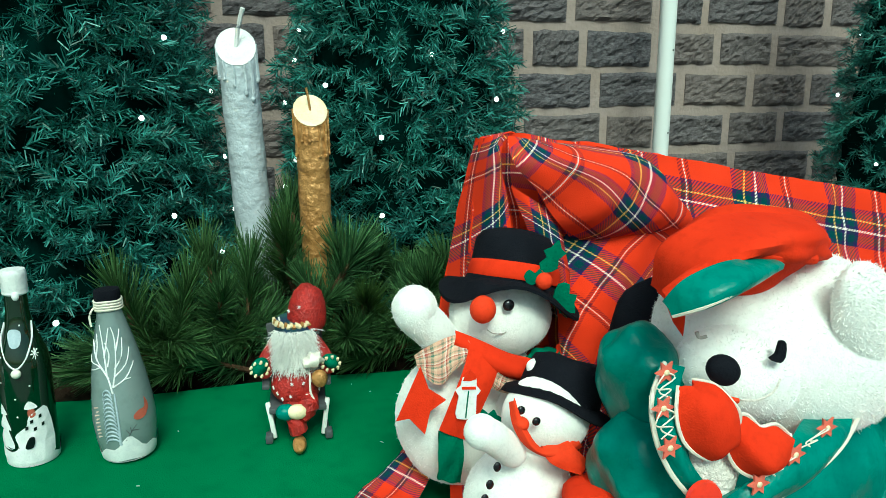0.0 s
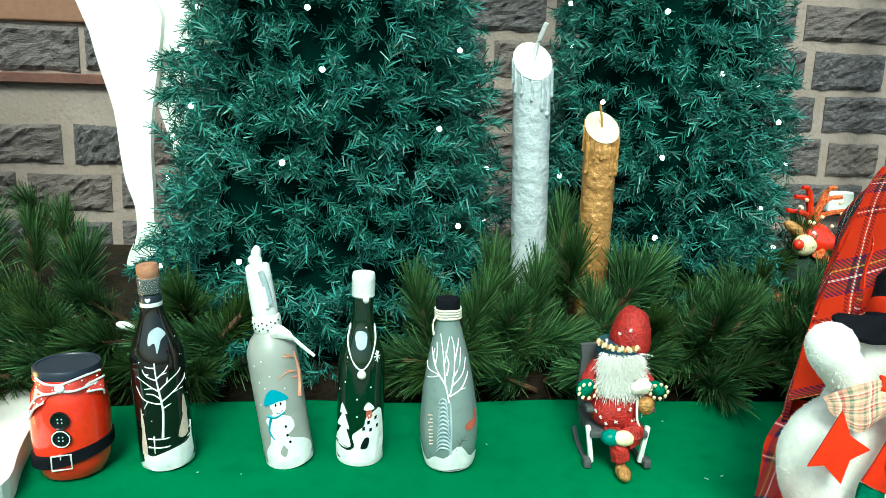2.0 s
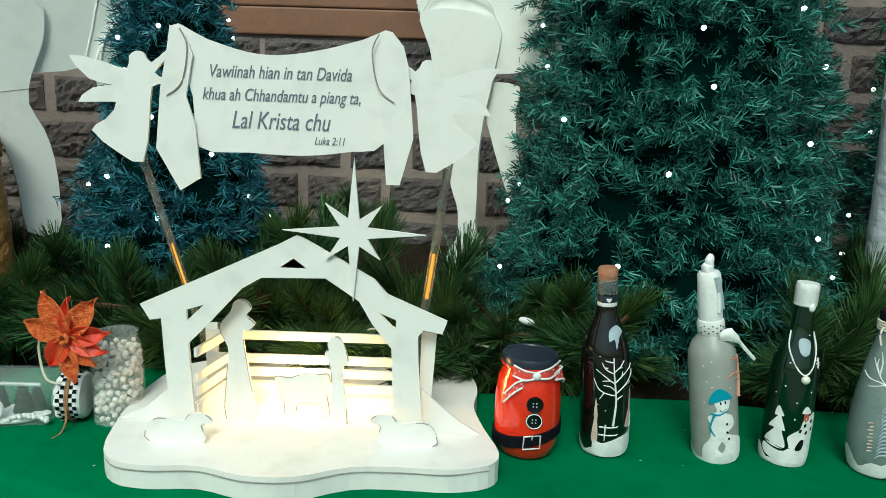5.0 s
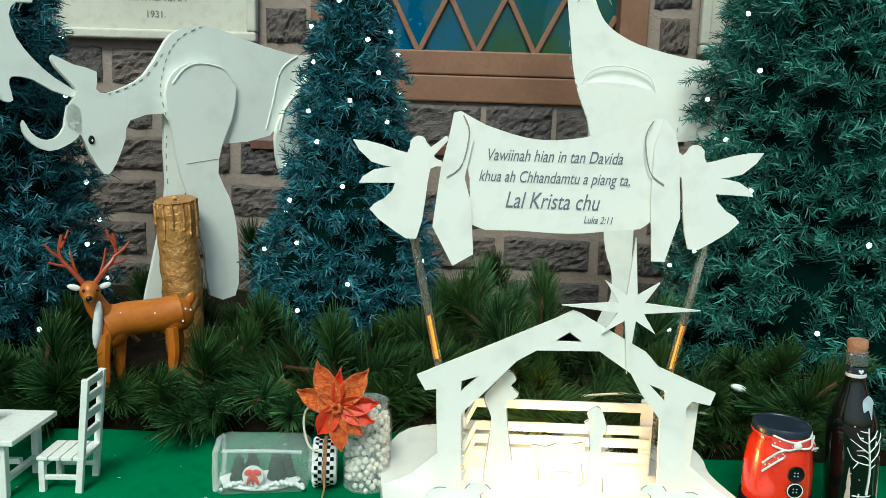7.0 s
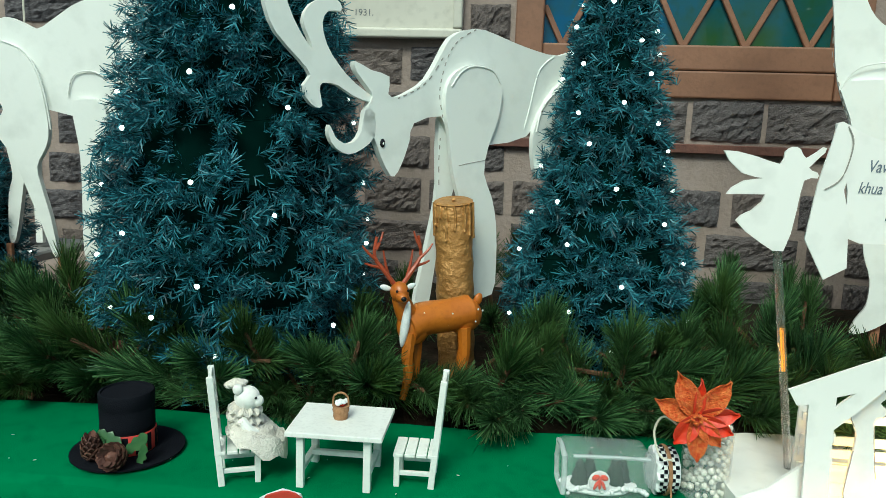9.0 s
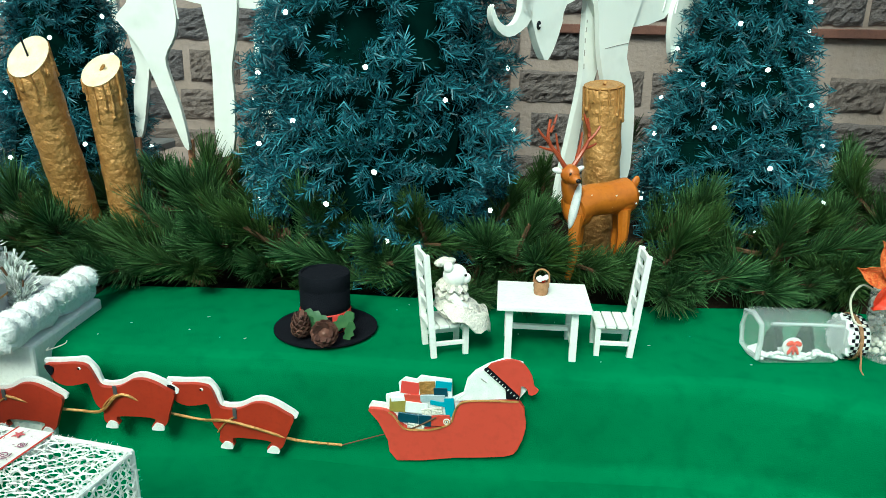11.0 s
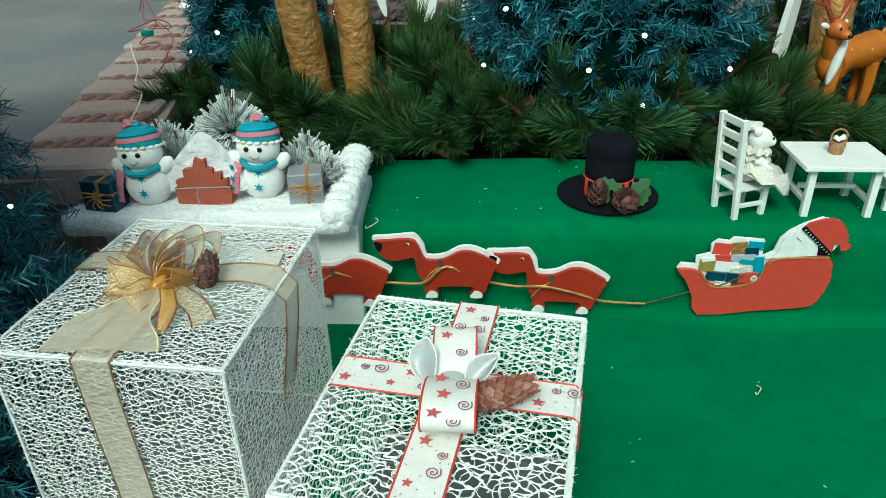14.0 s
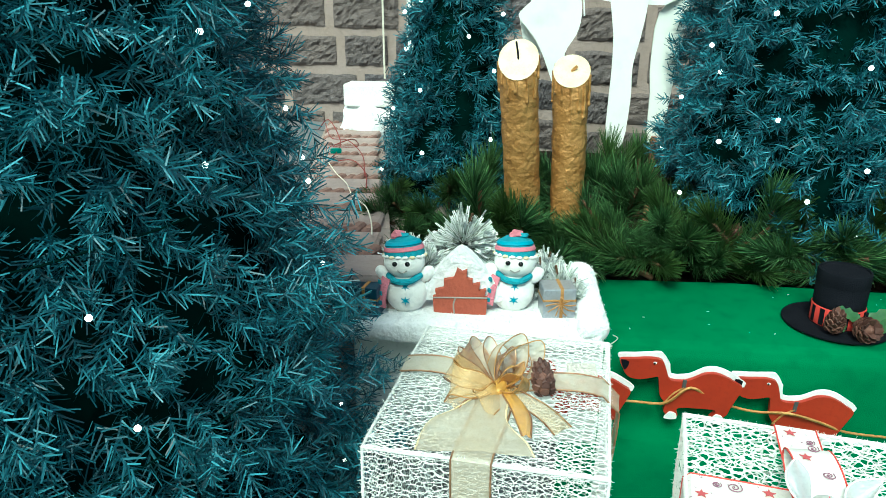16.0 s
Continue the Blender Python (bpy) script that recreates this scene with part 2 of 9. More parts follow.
PIPE = material("white_plastic_pipe", (.72, .75, .72), .4)
INK = material("grey_script_print", (.13, .16, .2), .7)
SKYBLUE_KNIT = material("turquoise_knit", (.05, .35, .42), .95, vary=(.03, .25, .32), scale=40, bump=.5, bump_scale=300)
PINK_KNIT = material("pink_knit", (.6, .2, .25), .95, bump=.5, bump_scale=300)
NAVY_FOIL = material("navy_foil", (.01, .05, .09), .3, .3, vary=(.015, .08, .13), scale=25)
SILVER_FOIL = material("silver_foil", (.4, .42, .46), .3, .4, vary=(.3, .32, .36), scale=25)
BRICK_PAINT = material("painted_brick_red", (.4, .09, .05), .8, vary=(.33, .07, .04), scale=20, bump=.3)
BRONZE = material("bronze_ribbon", (.36, .16, .09), .35, .45, vary=(.62, .42, .24), scale=70, bump=.2)
sheer(BRONZE, .62)
BRONZE_WIRE = material("bronze_wire", (.30, .13, .07), .35, .6, vary=(.5, .32, .18), scale=70)
PLAID = tartan("red_tartan_wool", 5.6)
PINK_PLAID = tartan("checked_cotton", 3.0, [(0.0, (.62, .36, .26)), (.2, (.2, .2, .14)), (.32, (.62, .36, .26)), (.42, (.8, .7, .6)), (.5, (.4, .06, .05)), (.6, (.62, .36, .26)), (.72, (.1, .2, .14)), (.84, (.7, .5, .35))])
LACE = material("ivory_lace", (.8, .76, .68), .9, vary=(.7, .66, .58), scale=80, bump=.7, bump_scale=250)
DARK_VELVET = material("dark_green_velvet", (.008, .025, .014), .9, vary=(.012, .035, .02), scale=40, bump=.3, bump_scale=300)
GREEN_PLAID = material("green_blue_cloth", (.012, .07, .06), .8, vary=(.008, .03, .09), scale=40, bump=.3, bump_scale=300)
SANTA_RED = material("red_brocade", (.42, .012, .008), .6, vary=(.25, .01, .008), scale=60, bump=.5, bump_scale=200)
FOGGED = material("fogged_plastic", (.70, .76, .76), .2, vary=(.6, .66, .66), scale=30)
FOGGED.node_tree.nodes["Principled BSDF"].inputs["Alpha"].default_value = .42
GREY_PLASTIC = material("grey_plastic", (.07, .075, .08), .5)


# ---- builders ----
def link_mesh(name, bm, mat, smooth=True):
    me = bpy.data.meshes.new(name)
    bm.to_mesh(me)
    bm.free()
    me.materials.append(mat)
    if smooth:
        me.polygons.foreach_set("use_smooth", [True] * len(me.polygons))
        me.set_sharp_from_angle(angle=radians(42))
    return me


def part(name, bm, mat, parent, label="", smooth=True):
    """One mesh object under a thing or a part of it."""
    ob = new(name, link_mesh(name, bm, mat, smooth))
    ob.parent = parent
    return tagged(ob, label)


def part_at(name, me, parent, m, label=""):
    """One more object on a mesh that alike pieces share."""
    ob = new(name, me)
    ob.parent, ob.matrix_basis = parent, m
    return tagged(ob, label)


def thing(name, m, label, category, group="", kind=""):
    ob = new(name)
    ob.empty_display_size = 0.02
    ob.matrix_basis = m
    return tagged(ob, label, category, group, kind)


def bevelled(bm, width, seg=2, angle=30):
    edges = [e for e in bm.edges if len(e.link_faces) == 2 and e.calc_face_angle(0) > radians(angle)]
    if edges and width:
        bmesh.ops.bevel(bm, geom=edges, offset=width, segments=seg, affect='EDGES', profile=.5)
    return bm


def block(size, at=(0, 0, 0), turn=(0, 0, 0), bevel=0.002, seg=2, bm=None):
    """A box of that size with its middle at a point, its edges rounded."""
    b = bmesh.new()
    bmesh.ops.create_cube(b, size=1, matrix=Matrix.Diagonal((*size, 1)))
    bevelled(b, bevel, seg)
    bmesh.ops.transform(b, matrix=pose(*at, *turn), verts=b.verts)
    return join(bm, b)


def join(bm, b):
    if bm is None:
        return b
    me = bpy.data.meshes.new("tmp")
    b.to_mesh(me)
    b.free()
    bm.from_mesh(me)
    bpy.data.meshes.remove(me)
    return bm


def lathe(profile, segs=32, at=(0, 0, 0), turn=(0, 0, 0), bm=None):
    """A turned form: (radius, height) from bottom to top."""
    b = bmesh.new()
    rings = []
    for r, z in profile:
        if r < 1e-5:
            rings.append([b.verts.new((0, 0, z))])
        else:
            rings.append([b.verts.new((r * math.cos(2 * math.pi * i / segs), r * math.sin(2 * math.pi * i / segs), z)) for i in range(segs)])
    for lo, hi in zip(rings, rings[1:]):
        for i in range(segs):
            j = (i + 1) % segs
            if len(lo) == 1 and len(hi) == 1:
                continue
            if len(lo) == 1:
                b.faces.new((lo[0], hi[j], hi[i]))
            elif len(hi) == 1:
                b.faces.new((lo[i], lo[j], hi[0]))
            else:
                b.faces.new((lo[i], lo[j], hi[j], hi[i]))
    for ring, flip in ((rings[0], True), (rings[-1], False)):
        if len(ring) > 2:
            b.faces.new(ring[::-1] if flip else ring)
    bmesh.ops.transform(b, matrix=pose(*at, *turn), verts=b.verts)
    return join(bm, b)


def ball(radii, at=(0, 0, 0), turn=(0, 0, 0), lump=0.0, seg=24, bm=None, freq=9.0):
    """An ellipsoid, uneven where lump is given."""
    b = bmesh.new()
    bmesh.ops.create_uvsphere(b, u_segments=seg, v_segments=max(6, seg * 2 // 3), radius=1)
    for v in b.verts:
        p = Vector((v.co.x * radii[0], v.co.y * radii[1], v.co.z * radii[2]))
        v.co = p * (1 + lump * noise.noise(p * freq * 3 + Vector(at) * 7))
    bmesh.ops.transform(b, matrix=pose(*at, *turn), verts=b.verts)
    return join(bm, b)


def spline(pts, steps=6, closed=False):
    pts = [Vector(p) for p in pts]
    n = len(pts)
    out = []
    for i in range(n if closed else n - 1):
        a, b, c, d = (pts[k % n] if closed else pts[min(max(k, 0), n - 1)] for k in (i - 1, i, i + 1, i + 2))
        for s in range(steps):
            t = s / steps
            out.append(0.5 * (2 * b + (c - a) * t + (2 * a - 5 * b + 4 * c - d) * t * t + (3 * b - a - 3 * c + d) * t ** 3))
    if not closed:
        out.append(pts[-1])
    return out


def tube(pts, radius, sides=6, steps=5, bm=None, taper=None):
    """A round cord or limb along a smooth line; taper: radius at the end."""
    b = bmesh.new()
    line = spline(pts, steps) if steps > 1 else [Vector(p) for p in pts]
    rings, n = [], len(line)
    for i, p in enumerate(line):
        d = (line[min(i + 1, n - 1)] - line[max(i - 1, 0)]).normalized()
        u = d.cross(Vector((0.3, 0.2, 1)) if abs(d.z) < .9 else Vector((1, 0, 0))).normalized()
        w = d.cross(u)
        r = radius if taper is None else radius + (taper - radius) * i / (n - 1)
        rings.append([b.verts.new(p + (u * math.cos(2 * math.pi * k / sides) + w * math.sin(2 * math.pi * k / sides)) * r) for k in range(sides)])
    for lo, hi in zip(rings, rings[1:]):
        for k in range(sides):
            b.faces.new((lo[k], lo[(k + 1) % sides], hi[(k + 1) % sides], hi[k]))
    b.faces.new(rings[0][::-1])
    b.faces.new(rings[-1])
    return join(bm, b)


def cutout(pts, thick, steps=3, bm=None, y=0.0):
    """A board sawn along a smooth outline in x and z; its front lies at y - thick / 2."""
    b = bmesh.new()
    line = spline([(p[0], 0, p[1]) for p in pts], steps, True) if steps > 1 else [Vector((p[0], 0, p[1])) for p in pts]
    area = sum(p.x * q.z - q.x * p.z for p, q in zip(line, line[1:] + line[:1]))
    if area < 0:
        line.reverse()
    front = [b.verts.new((p.x, y - thick / 2, p.z)) for p in line]
    back = [b.verts.new((p.x, y + thick / 2, p.z)) for p in line]
    b.faces.new(front)
    b.faces.new(back[::-1])
    for i in range(len(line)):
        j = (i + 1) % len(line)
        b.faces.new((front[j], front[i], back[i], back[j]))
    b.normal_update()
    bmesh.ops.triangulate(b, faces=[f for f in b.faces if len(f.verts) > 4])
    return join(bm, b)


def sheet(fn, nu, nv, thick=0.0, weave=(1.0, 1.0)):
    """A cloth: fn(u, v) for u and v from 0 to 1, with a map of its weave."""
    b = bmesh.new()
    layer = b.loops.layers.uv.new("UVMap")
    grid = [[b.verts.new(fn(i / nu, j / nv)) for j in range(nv + 1)] for i in range(nu + 1)]
    for i in range(nu):
        for j in range(nv):
            f = b.faces.new((grid[i][j], grid[i + 1][j], grid[i + 1][j + 1], grid[i][j + 1]))
            for loop, (a, c) in zip(f.loops, ((i, j), (i + 1, j), (i + 1, j + 1), (i, j + 1))):
                loop[layer].uv = (a / nu * weave[0], c / nv * weave[1])
    if thick:
        b.normal_update()
        bmesh.ops.solidify(b, geom=b.faces[:], thickness=thick)
    return b


def needles_mesh(name, roots, tips, width, mat, blunt=0.0):
    """Many flat needles: one narrow triangle each, or with a blunt end a narrow strip."""
    n = len(roots)
    d = tips - roots
    side = np.cross(d, np.random.normal(size=(n, 3)))
    side /= np.linalg.norm(side, axis=1)[:, None] + 1e-9
    k = 4 if blunt else 3
    co = np.empty((n * k, 3))
    co[0::k], co[1::k] = roots - side * width / 2, roots + side * width / 2
    if blunt:
        co[2::k], co[3::k] = tips + side * width * blunt / 2, tips - side * width * blunt / 2
    else:
        co[2::k] = tips
    me = bpy.data.meshes.new(name)
    me.vertices.add(n * k)
    me.vertices.foreach_set("co", co.ravel())
    me.loops.add(n * k)
    me.loops.foreach_set("vertex_index", np.arange(n * k))
    me.polygons.add(n)
    me.polygons.foreach_set("loop_start", np.arange(0, n * k, k))
    me.update()
    me.materials.append(mat)
    return me


def text(words, size, at, parent, mat, turn=(90, 0, 0), shear=0.0, align='CENTER', name="lettering"):
    cu = bpy.data.curves.new(name, 'FONT')
    cu.body, cu.size, cu.shear, cu.extrude = words, size, shear, 0.0004
    cu.align_x, cu.align_y = align, 'CENTER'
    cu.materials.append(mat)
    ob = new(name, cu)
    ob.parent, ob.matrix_basis = parent, pose(*at, *turn)
    return ob


# ---- the church wall, its window and the ground ----
rng = random.Random(7)
STEP_TOP, LANDING, BED = 0.754, 0.55, 0.78


def slab(name, x0, x1, y0, y1, z0, z1, mat, label, category, bevel=0.004):
    ob = new(name, link_mesh(name, block((x1 - x0, y1 - y0, z1 - z0), ((x0 + x1) / 2, (y0 + y1) / 2, (z0 + z1) / 2), bevel=bevel, seg=1), mat, False))
    return tagged(ob, label, category, kind="structure")


slab("ground", -40, 40, -40, 6, -0.3, 0.0, PAVING, "grey paved ground in front of the church", "ground", 0)
wall_l = slab("wall_west", -12, -1.83, 2.572, 2.95, 0, 5.2, MORTAR, "church wall of rock-faced grey stone with pale mortar", "wall", 0)
wall_r = slab("wall_east", -0.635, 9, 2.572, 2.95, 0, 5.2, MORTAR, "church wall of rock-faced grey stone with pale mortar", "wall", 0)
wall_b = slab("wall_below_window", -1.83, -0.635, 2.572, 2.95, 0, 1.505, MORTAR, "stone wall below the brown window", "wall", 0)
slab("wall_above_window", -1.83, -0.635, 2.572, 2.95, 3.1, 5.2, MORTAR, "stone wall above the brown window", "wall", 0)
# unseen room added behind the pane; near-black colour replaces its unlit depth
slab("room_floor", -4, 2, 2.95, 6, 0.9, 1.0, SOIL_AND_DARK, "unseen near-black floor added behind the window", "floor", 0)
slab("room_wall", -4, 2, 5.9, 6, 1.0, 4, SOIL_AND_DARK, "unseen near-black back wall added behind the window", "wall", 0)
slab("room_ceiling", -4, 2, 2.95, 6, 4, 4.1, SOIL_AND_DARK, "unseen near-black ceiling added behind the window", "ceiling", 0)
slab("planter_front", -3.45, 9, 1.172, 1.34, 0.0, .725, SOIL_AND_DARK, "dark soil along the front of the planter", "ground", .01)
slab("planter_bed", -3.52, 9, 1.342, 2.572, 0.0, BED, SOIL_AND_DARK, "raised planter bed with dark soil along the wall", "ground", .01)
slab("upper_pavement", -12, -3.52, 0.78, 2.572, 0.0, 0.868, PAVING, "upper terrace paved with grey slabs", "pavement", .008)
red_band = slab("wall_trim", -2.05, -0.45, 2.545, 2.575, 1.312, 1.345, RED_STONE, "thin red sandstone band below the window sill", "trim", .003)


def stone_mesh(seed):
    """A rock-faced block one unit long and high, its face broken unevenly."""
    b = bmesh.new()
    nx, nz = 20, 10
    grid = []
    for i in range(nx + 1):
        col = []
        for k in range(nz + 1):
            u, w = i / nx - .5, k / nz - .5
            rim = min(.5 - abs(u), (.5 - abs(w)) * .5)
            out = .005 + .004 * noise.noise(Vector((u * 9 + seed * 3, w * 7, seed + 70))) + .014 * min(1, rim / .045) * (.6 + .8 * noise.noise(Vector((u * 5 + seed * 9, w * 4, seed))) + .8 * noise.noise(Vector((u * 11 + seed * 5, w * 13, seed + 9))) + .5 * noise.noise(Vector((u * 26, w * 22, seed + 3))))
            e = .012 * noise.noise(Vector((u * 4, w * 4, seed + 40)))
            col.append(b.verts.new((u + (e if 0 < i < nx else e * .6), -out, w + .05 * noise.noise(Vector((u * 6, seed * 3, w)))  * (1 if k in (0, nz) else .3))))
        grid.append(col)
    for i in range(nx):
        for k in range(nz):
            b.faces.new((grid[i][k], grid[i + 1][k], grid[i + 1][k + 1], grid[i][k + 1]))
    ring = [grid[i][0] for i in range(nx + 1)] + [grid[nx][k] for k in range(1, nz + 1)] + [grid[i][nz] for i in range(nx - 1, -1, -1)] + [grid[0][k] for k in range(nz - 1, 0, -1)]
    back = [b.verts.new((v.co.x, .012, v.co.z)) for v in ring]
    for i in range(len(ring)):
        j = (i + 1) % len(ring)
        b.faces.new((ring[j], ring[i], back[i], back[j]))
    bmesh.ops.recalc_face_normals(b, faces=b.faces[:])
    return link_mesh("stone", b, STONE, False)


STONES = [stone_mesh(s) for s in range(8)]


def lay(wall, x0, x1, z_first, pitch, courses, holes=(), shift=0.0, joint=.042):
    for c in range(courses):
        z = z_first + pitch * (c + .5)
        x = x0 - rng.uniform(0, .25) + shift
        while x < x1:
            w = rng.uniform(.22, .42)
            pieces = [(max(x, x0), min(x + w, x1))]
            for h in holes:
                if z + pitch / 2 > h[2] and z - pitch / 2 < h[3]:
                    pieces = [q for a, b in pieces for q in ((a, min(b, h[0])), (max(a, h[1]), b)) if q[1] - q[0] > 0]
            for a, b in pieces:
                if b - a > .07:
                    m = Matrix.Translation(((a + b) / 2, 2.5725, z + rng.uniform(-.004, .004))) @ pose(0, 0, 0, 0, rng.uniform(-1.0, 1.0), 0) @ Matrix.Diagonal((b - a - joint * rng.uniform(.7, 1.1), 1, pitch - joint * rng.uniform(.75, 1.05), 1))
                    part_at("stone", rng.choice(STONES), wall, m)
            x += w


# the window: a brown frame, a deep bottom rail and a lattice of strips over dark panes
win = tagged(new("window_1"), "brown painted wooden church window with diamond lattice panes", "window", kind="structure")
WX0, WX1, WZ0, WZ1 = -1.83, -0.635, 1.505, 3.1
frame_bm = None
for x in (WX0 + .05, WX1 - .05):
    frame_bm = block((.1, .11, WZ1 - WZ0), (x, 2.6, (WZ0 + WZ1) / 2), bevel=.006, bm=frame_bm)
frame_bm = block((WX1 - WX0 - .2, .1, .085), ((WX0 + WX1) / 2, 2.603, 1.643), bevel=.006, bm=frame_bm)
frame_bm = block((WX1 - WX0 - .2, .085, .094), ((WX0 + WX1) / 2, 2.597, 1.552), bevel=.006, bm=frame_bm)
frame_bm = block((WX1 - WX0 - .2, .1, .09), ((WX0 + WX1) / 2, 2.603, 3.05), bevel=.006, bm=frame_bm)
part("window_frame", frame_bm, FRAME_WOOD, win, smooth=False)
part("pane", block((WX1 - WX0 - .2, .006, WZ1 - 1.70), ((WX0 + WX1) / 2, 2.64, (WZ1 + 1.65) / 2), bevel=0), PANE, win, "opaque glass with blue and green reflections in its colour", False)
for side in (-1, 1):
    for k in range(-9, 10):
        x0 = -1.234 + .213 * k
        x1, z0, z1 = x0 + side * .69, 1.686, 3.05
        lo, hi = WX0 + .1, WX1 - .1
        t0, t1 = 0.0, 1.0
        for bound in (lo, hi):
            t = (bound - x0) / (x1 - x0)
            if (x1 - x0 > 0) == (bound == hi):
                t1 = min(t1, t)
            else:
                t0 = max(t0, t)
        if t1 - t0 < .03:
            continue
        ax, az, bx, bz = x0 + (x1 - x0) * t0, z0 + (z1 - z0) * t0, x0 + (x1 - x0) * t1, z0 + (z1 - z0) * t1
        ang = math.degrees(math.atan2(bz - az, bx - ax))
        part("lattice_strip", block((math.hypot(bx - ax, bz - az), .016, .02), ((ax + bx) / 2, 2.628 + side * .001, (az + bz) / 2), (0, -ang, 0), .003, 1), FRAME_WOOD, win, smooth=False)

# memorial tablets on both sides of the window
for name, x0, x1, lines, label in (
        ("wall_plaque", -2.79, -2.02, (("HRIATRENGNA", -2.39, 1.835), ("1931.", -2.385, 1.778)), "pale marble memorial tablet with engraved capitals in a moulded frame"),
        ("wall_plaque", -.46, .34, (("ABERYSTWY", -.12, 1.845), ("TA", -.10, 1.795), ("HO", -.08, 1.745)), "pale marble tablet half hidden behind a tree")):
    pq = thing(name, pose(0, 0, 0), label, "plaque")
    part("slab", block((x1 - x0 - .05, .02, .78), ((x0 + x1) / 2, 2.545, 2.1), bevel=.002), MARBLE, pq, smooth=False)
    rim = None
    for at, size in ((((x0 + x1) / 2, 2.54, 1.7075), (x1 - x0, .04, .035)), (((x0 + x1) / 2, 2.54, 2.4925), (x1 - x0, .04, .035)), ((x0 + .0175, 2.54, 2.1), (.035, .04, .75)), ((x1 - .0175, 2.54, 2.1), (.035, .04, .75))):
        rim = block(size, at, bevel=.008, seg=3, bm=rim)
    part("frame", rim, MARBLE, pq, smooth=False)
    for words, x, z in lines:
        text(words, .034, (x, 2.534, z), pq, LETTER_GREY)


# ---- the draped steps ----
def front_edge(x):
    near = max(0, min(1, (x + 1.75) / .8))
    return .888 + .050 * max(-.4, min(1.1, x + 2.85)) + .006 * math.sin(x * 7) - .2 * near * near * (3 - 2 * near)


def back_edge(x):
    return float(np.interp(x, (-3.0, -2.4, -1.8, -1.5, -1.2, -.8, -.37, .1, .4), (1.195, 1.238, 1.268, 1.325, 1.30, 1.272, 1.278, 1.252, 1.236))) + .007 * math.sin(x * 9)


def cloth_point(u, v):
    """From the planter's edge over the upper step, down its riser, across the landing and to the ground."""
    x = -2.97 + 5.3 * u
    f, k = front_edge(x), back_edge(x)
    wob = .007 * noise.noise(Vector((x * 4, v * 8, 3))) + .003 * noise.noise(Vector((x * 13, v * 26, 5)))
    fold = noise.noise(Vector((x * 3.1, v * 3, 8)))
    line = [(k + .03, STEP_TOP - .03), (k, STEP_TOP + .003), (k - .05, STEP_TOP + .001), (f + .05, STEP_TOP), (f + .022, STEP_TOP - .002), (f + .006, STEP_TOP - .01), (f - .002, STEP_TOP - .028), (f - .006, .69), (f - .008 + .006 * fold, .63),
            (f - .012 + .008 * fold, .585), (f - .03 + .010 * fold, .562), (f - .08, LANDING + .006 + .004 * fold), (.55, LANDING + .003), (.12, LANDING + .002), (.09, LANDING - .01), (.075, LANDING - .05), (.065, .3), (.05, .004)]
    t = v * (len(line) - 1)
    i = min(int(t), len(line) - 2)
    w = t - i
    y, z = (line[i][c] * (1 - w) + line[i + 1][c] * w for c in (0, 1))
    return (x, y, z + wob * .5)


slab("step_upper", -1.0, 6, .76, .94, 0, STEP_TOP - .02, PAVING, "upper stone step under the green cloth", "step")
slab("step_upper", -3.45, 6, .95, 1.17, 0, STEP_TOP - .02, PAVING, "upper stone step under the green cloth", "step")
slab("step_landing", -4.2, 6, .1, .95, 0, LANDING - .015, PAVING, "wide stone landing under the green cloth", "step")
cloth = new("green_cloth", link_mesh("green_cloth", sheet(cloth_point, 150, 68), FELT))
tagged(cloth, "emerald green felt cloth draped over the steps", "cloth")

# loose lint and marks on the felt
for at, k in (((-2.88, .865, STEP_TOP + .004), 1.0), ((-2.196, .69, LANDING + .01), .55)):
    lint = [(at[0] + x * k, at[1] + y * k, at[2] + z) for x, y, z in ((.004, .03, .002), (.012, .015, .004), (.004, 0, .002), (-.006, -.012, .001), (-.008, -.002, .002))]
    tagged(new("thread", link_mesh("thread", tube(lint, .0009, 5), STRING)), "loose curl of pale thread lying on the green cloth", "thread")

bm = None
for _ in range(90):
    lx = rng.uniform(-2.9, .3)
    ly, lz = (rng.uniform(front_edge(lx) + .05, back_edge(lx) - .03), STEP_TOP + .0035) if rng.random() < .55 else (rng.uniform(.2, .75), LANDING + .0075)
    bm = block((rng.uniform(.002, .007), .0012, .0008), (lx, ly, lz), (0, 0, rng.uniform(0, 180)), 0, 1, bm)
tagged(new("lint", link_mesh("lint", bm, STRING, False)), "tiny pale bits of lint on the green cloth", "lint", kind="stuff")

# brick edging between the planter and the upper pavement
edging = tagged(new("brick_edging"), "edging of pale bricks and rough brick courses beside the planter", "kerb", kind="structure")
E_SMOOTH = link_mesh("brick", block((.2, .098, .07), bevel=.007, seg=1), BRICK, False)
E_ROUGH = link_mesh("brick", block((.026, .062, .06), bevel=.006, seg=1), BRICK_ROUGH, False)
ax0, ay0, ax1, ay1 = -3.40, .78, -3.875, 2.5
ang = math.degrees(math.atan2(ax0 - ax1, ay1 - ay0))
length = math.hypot(ax1 - ax0, ay1 - ay0)
course = pose(ax0, ay0, .86, 0, 0, ang)
row = 0.05
while row < length:
    part_at("brick", E_SMOOTH, edging, course @ pose(rng.uniform(-.006, .006), row, rng.uniform(-.003, .003), 0, 0, rng.uniform(-2.5, 2.5) - 8))
    for k in range(-3, 3):
        part_at("brick", E_ROUGH, edging, course @ pose(k * .031 + .012, row + .079, .003 + rng.uniform(-.004, .004), 0, 0, rng.uniform(-34, -18)))
    row += .158
part("mortar", block((.235, length, .05), (0, length / 2, -.012), bevel=.003), MORTAR, edging, "weathered mortar bed").matrix_basis = course
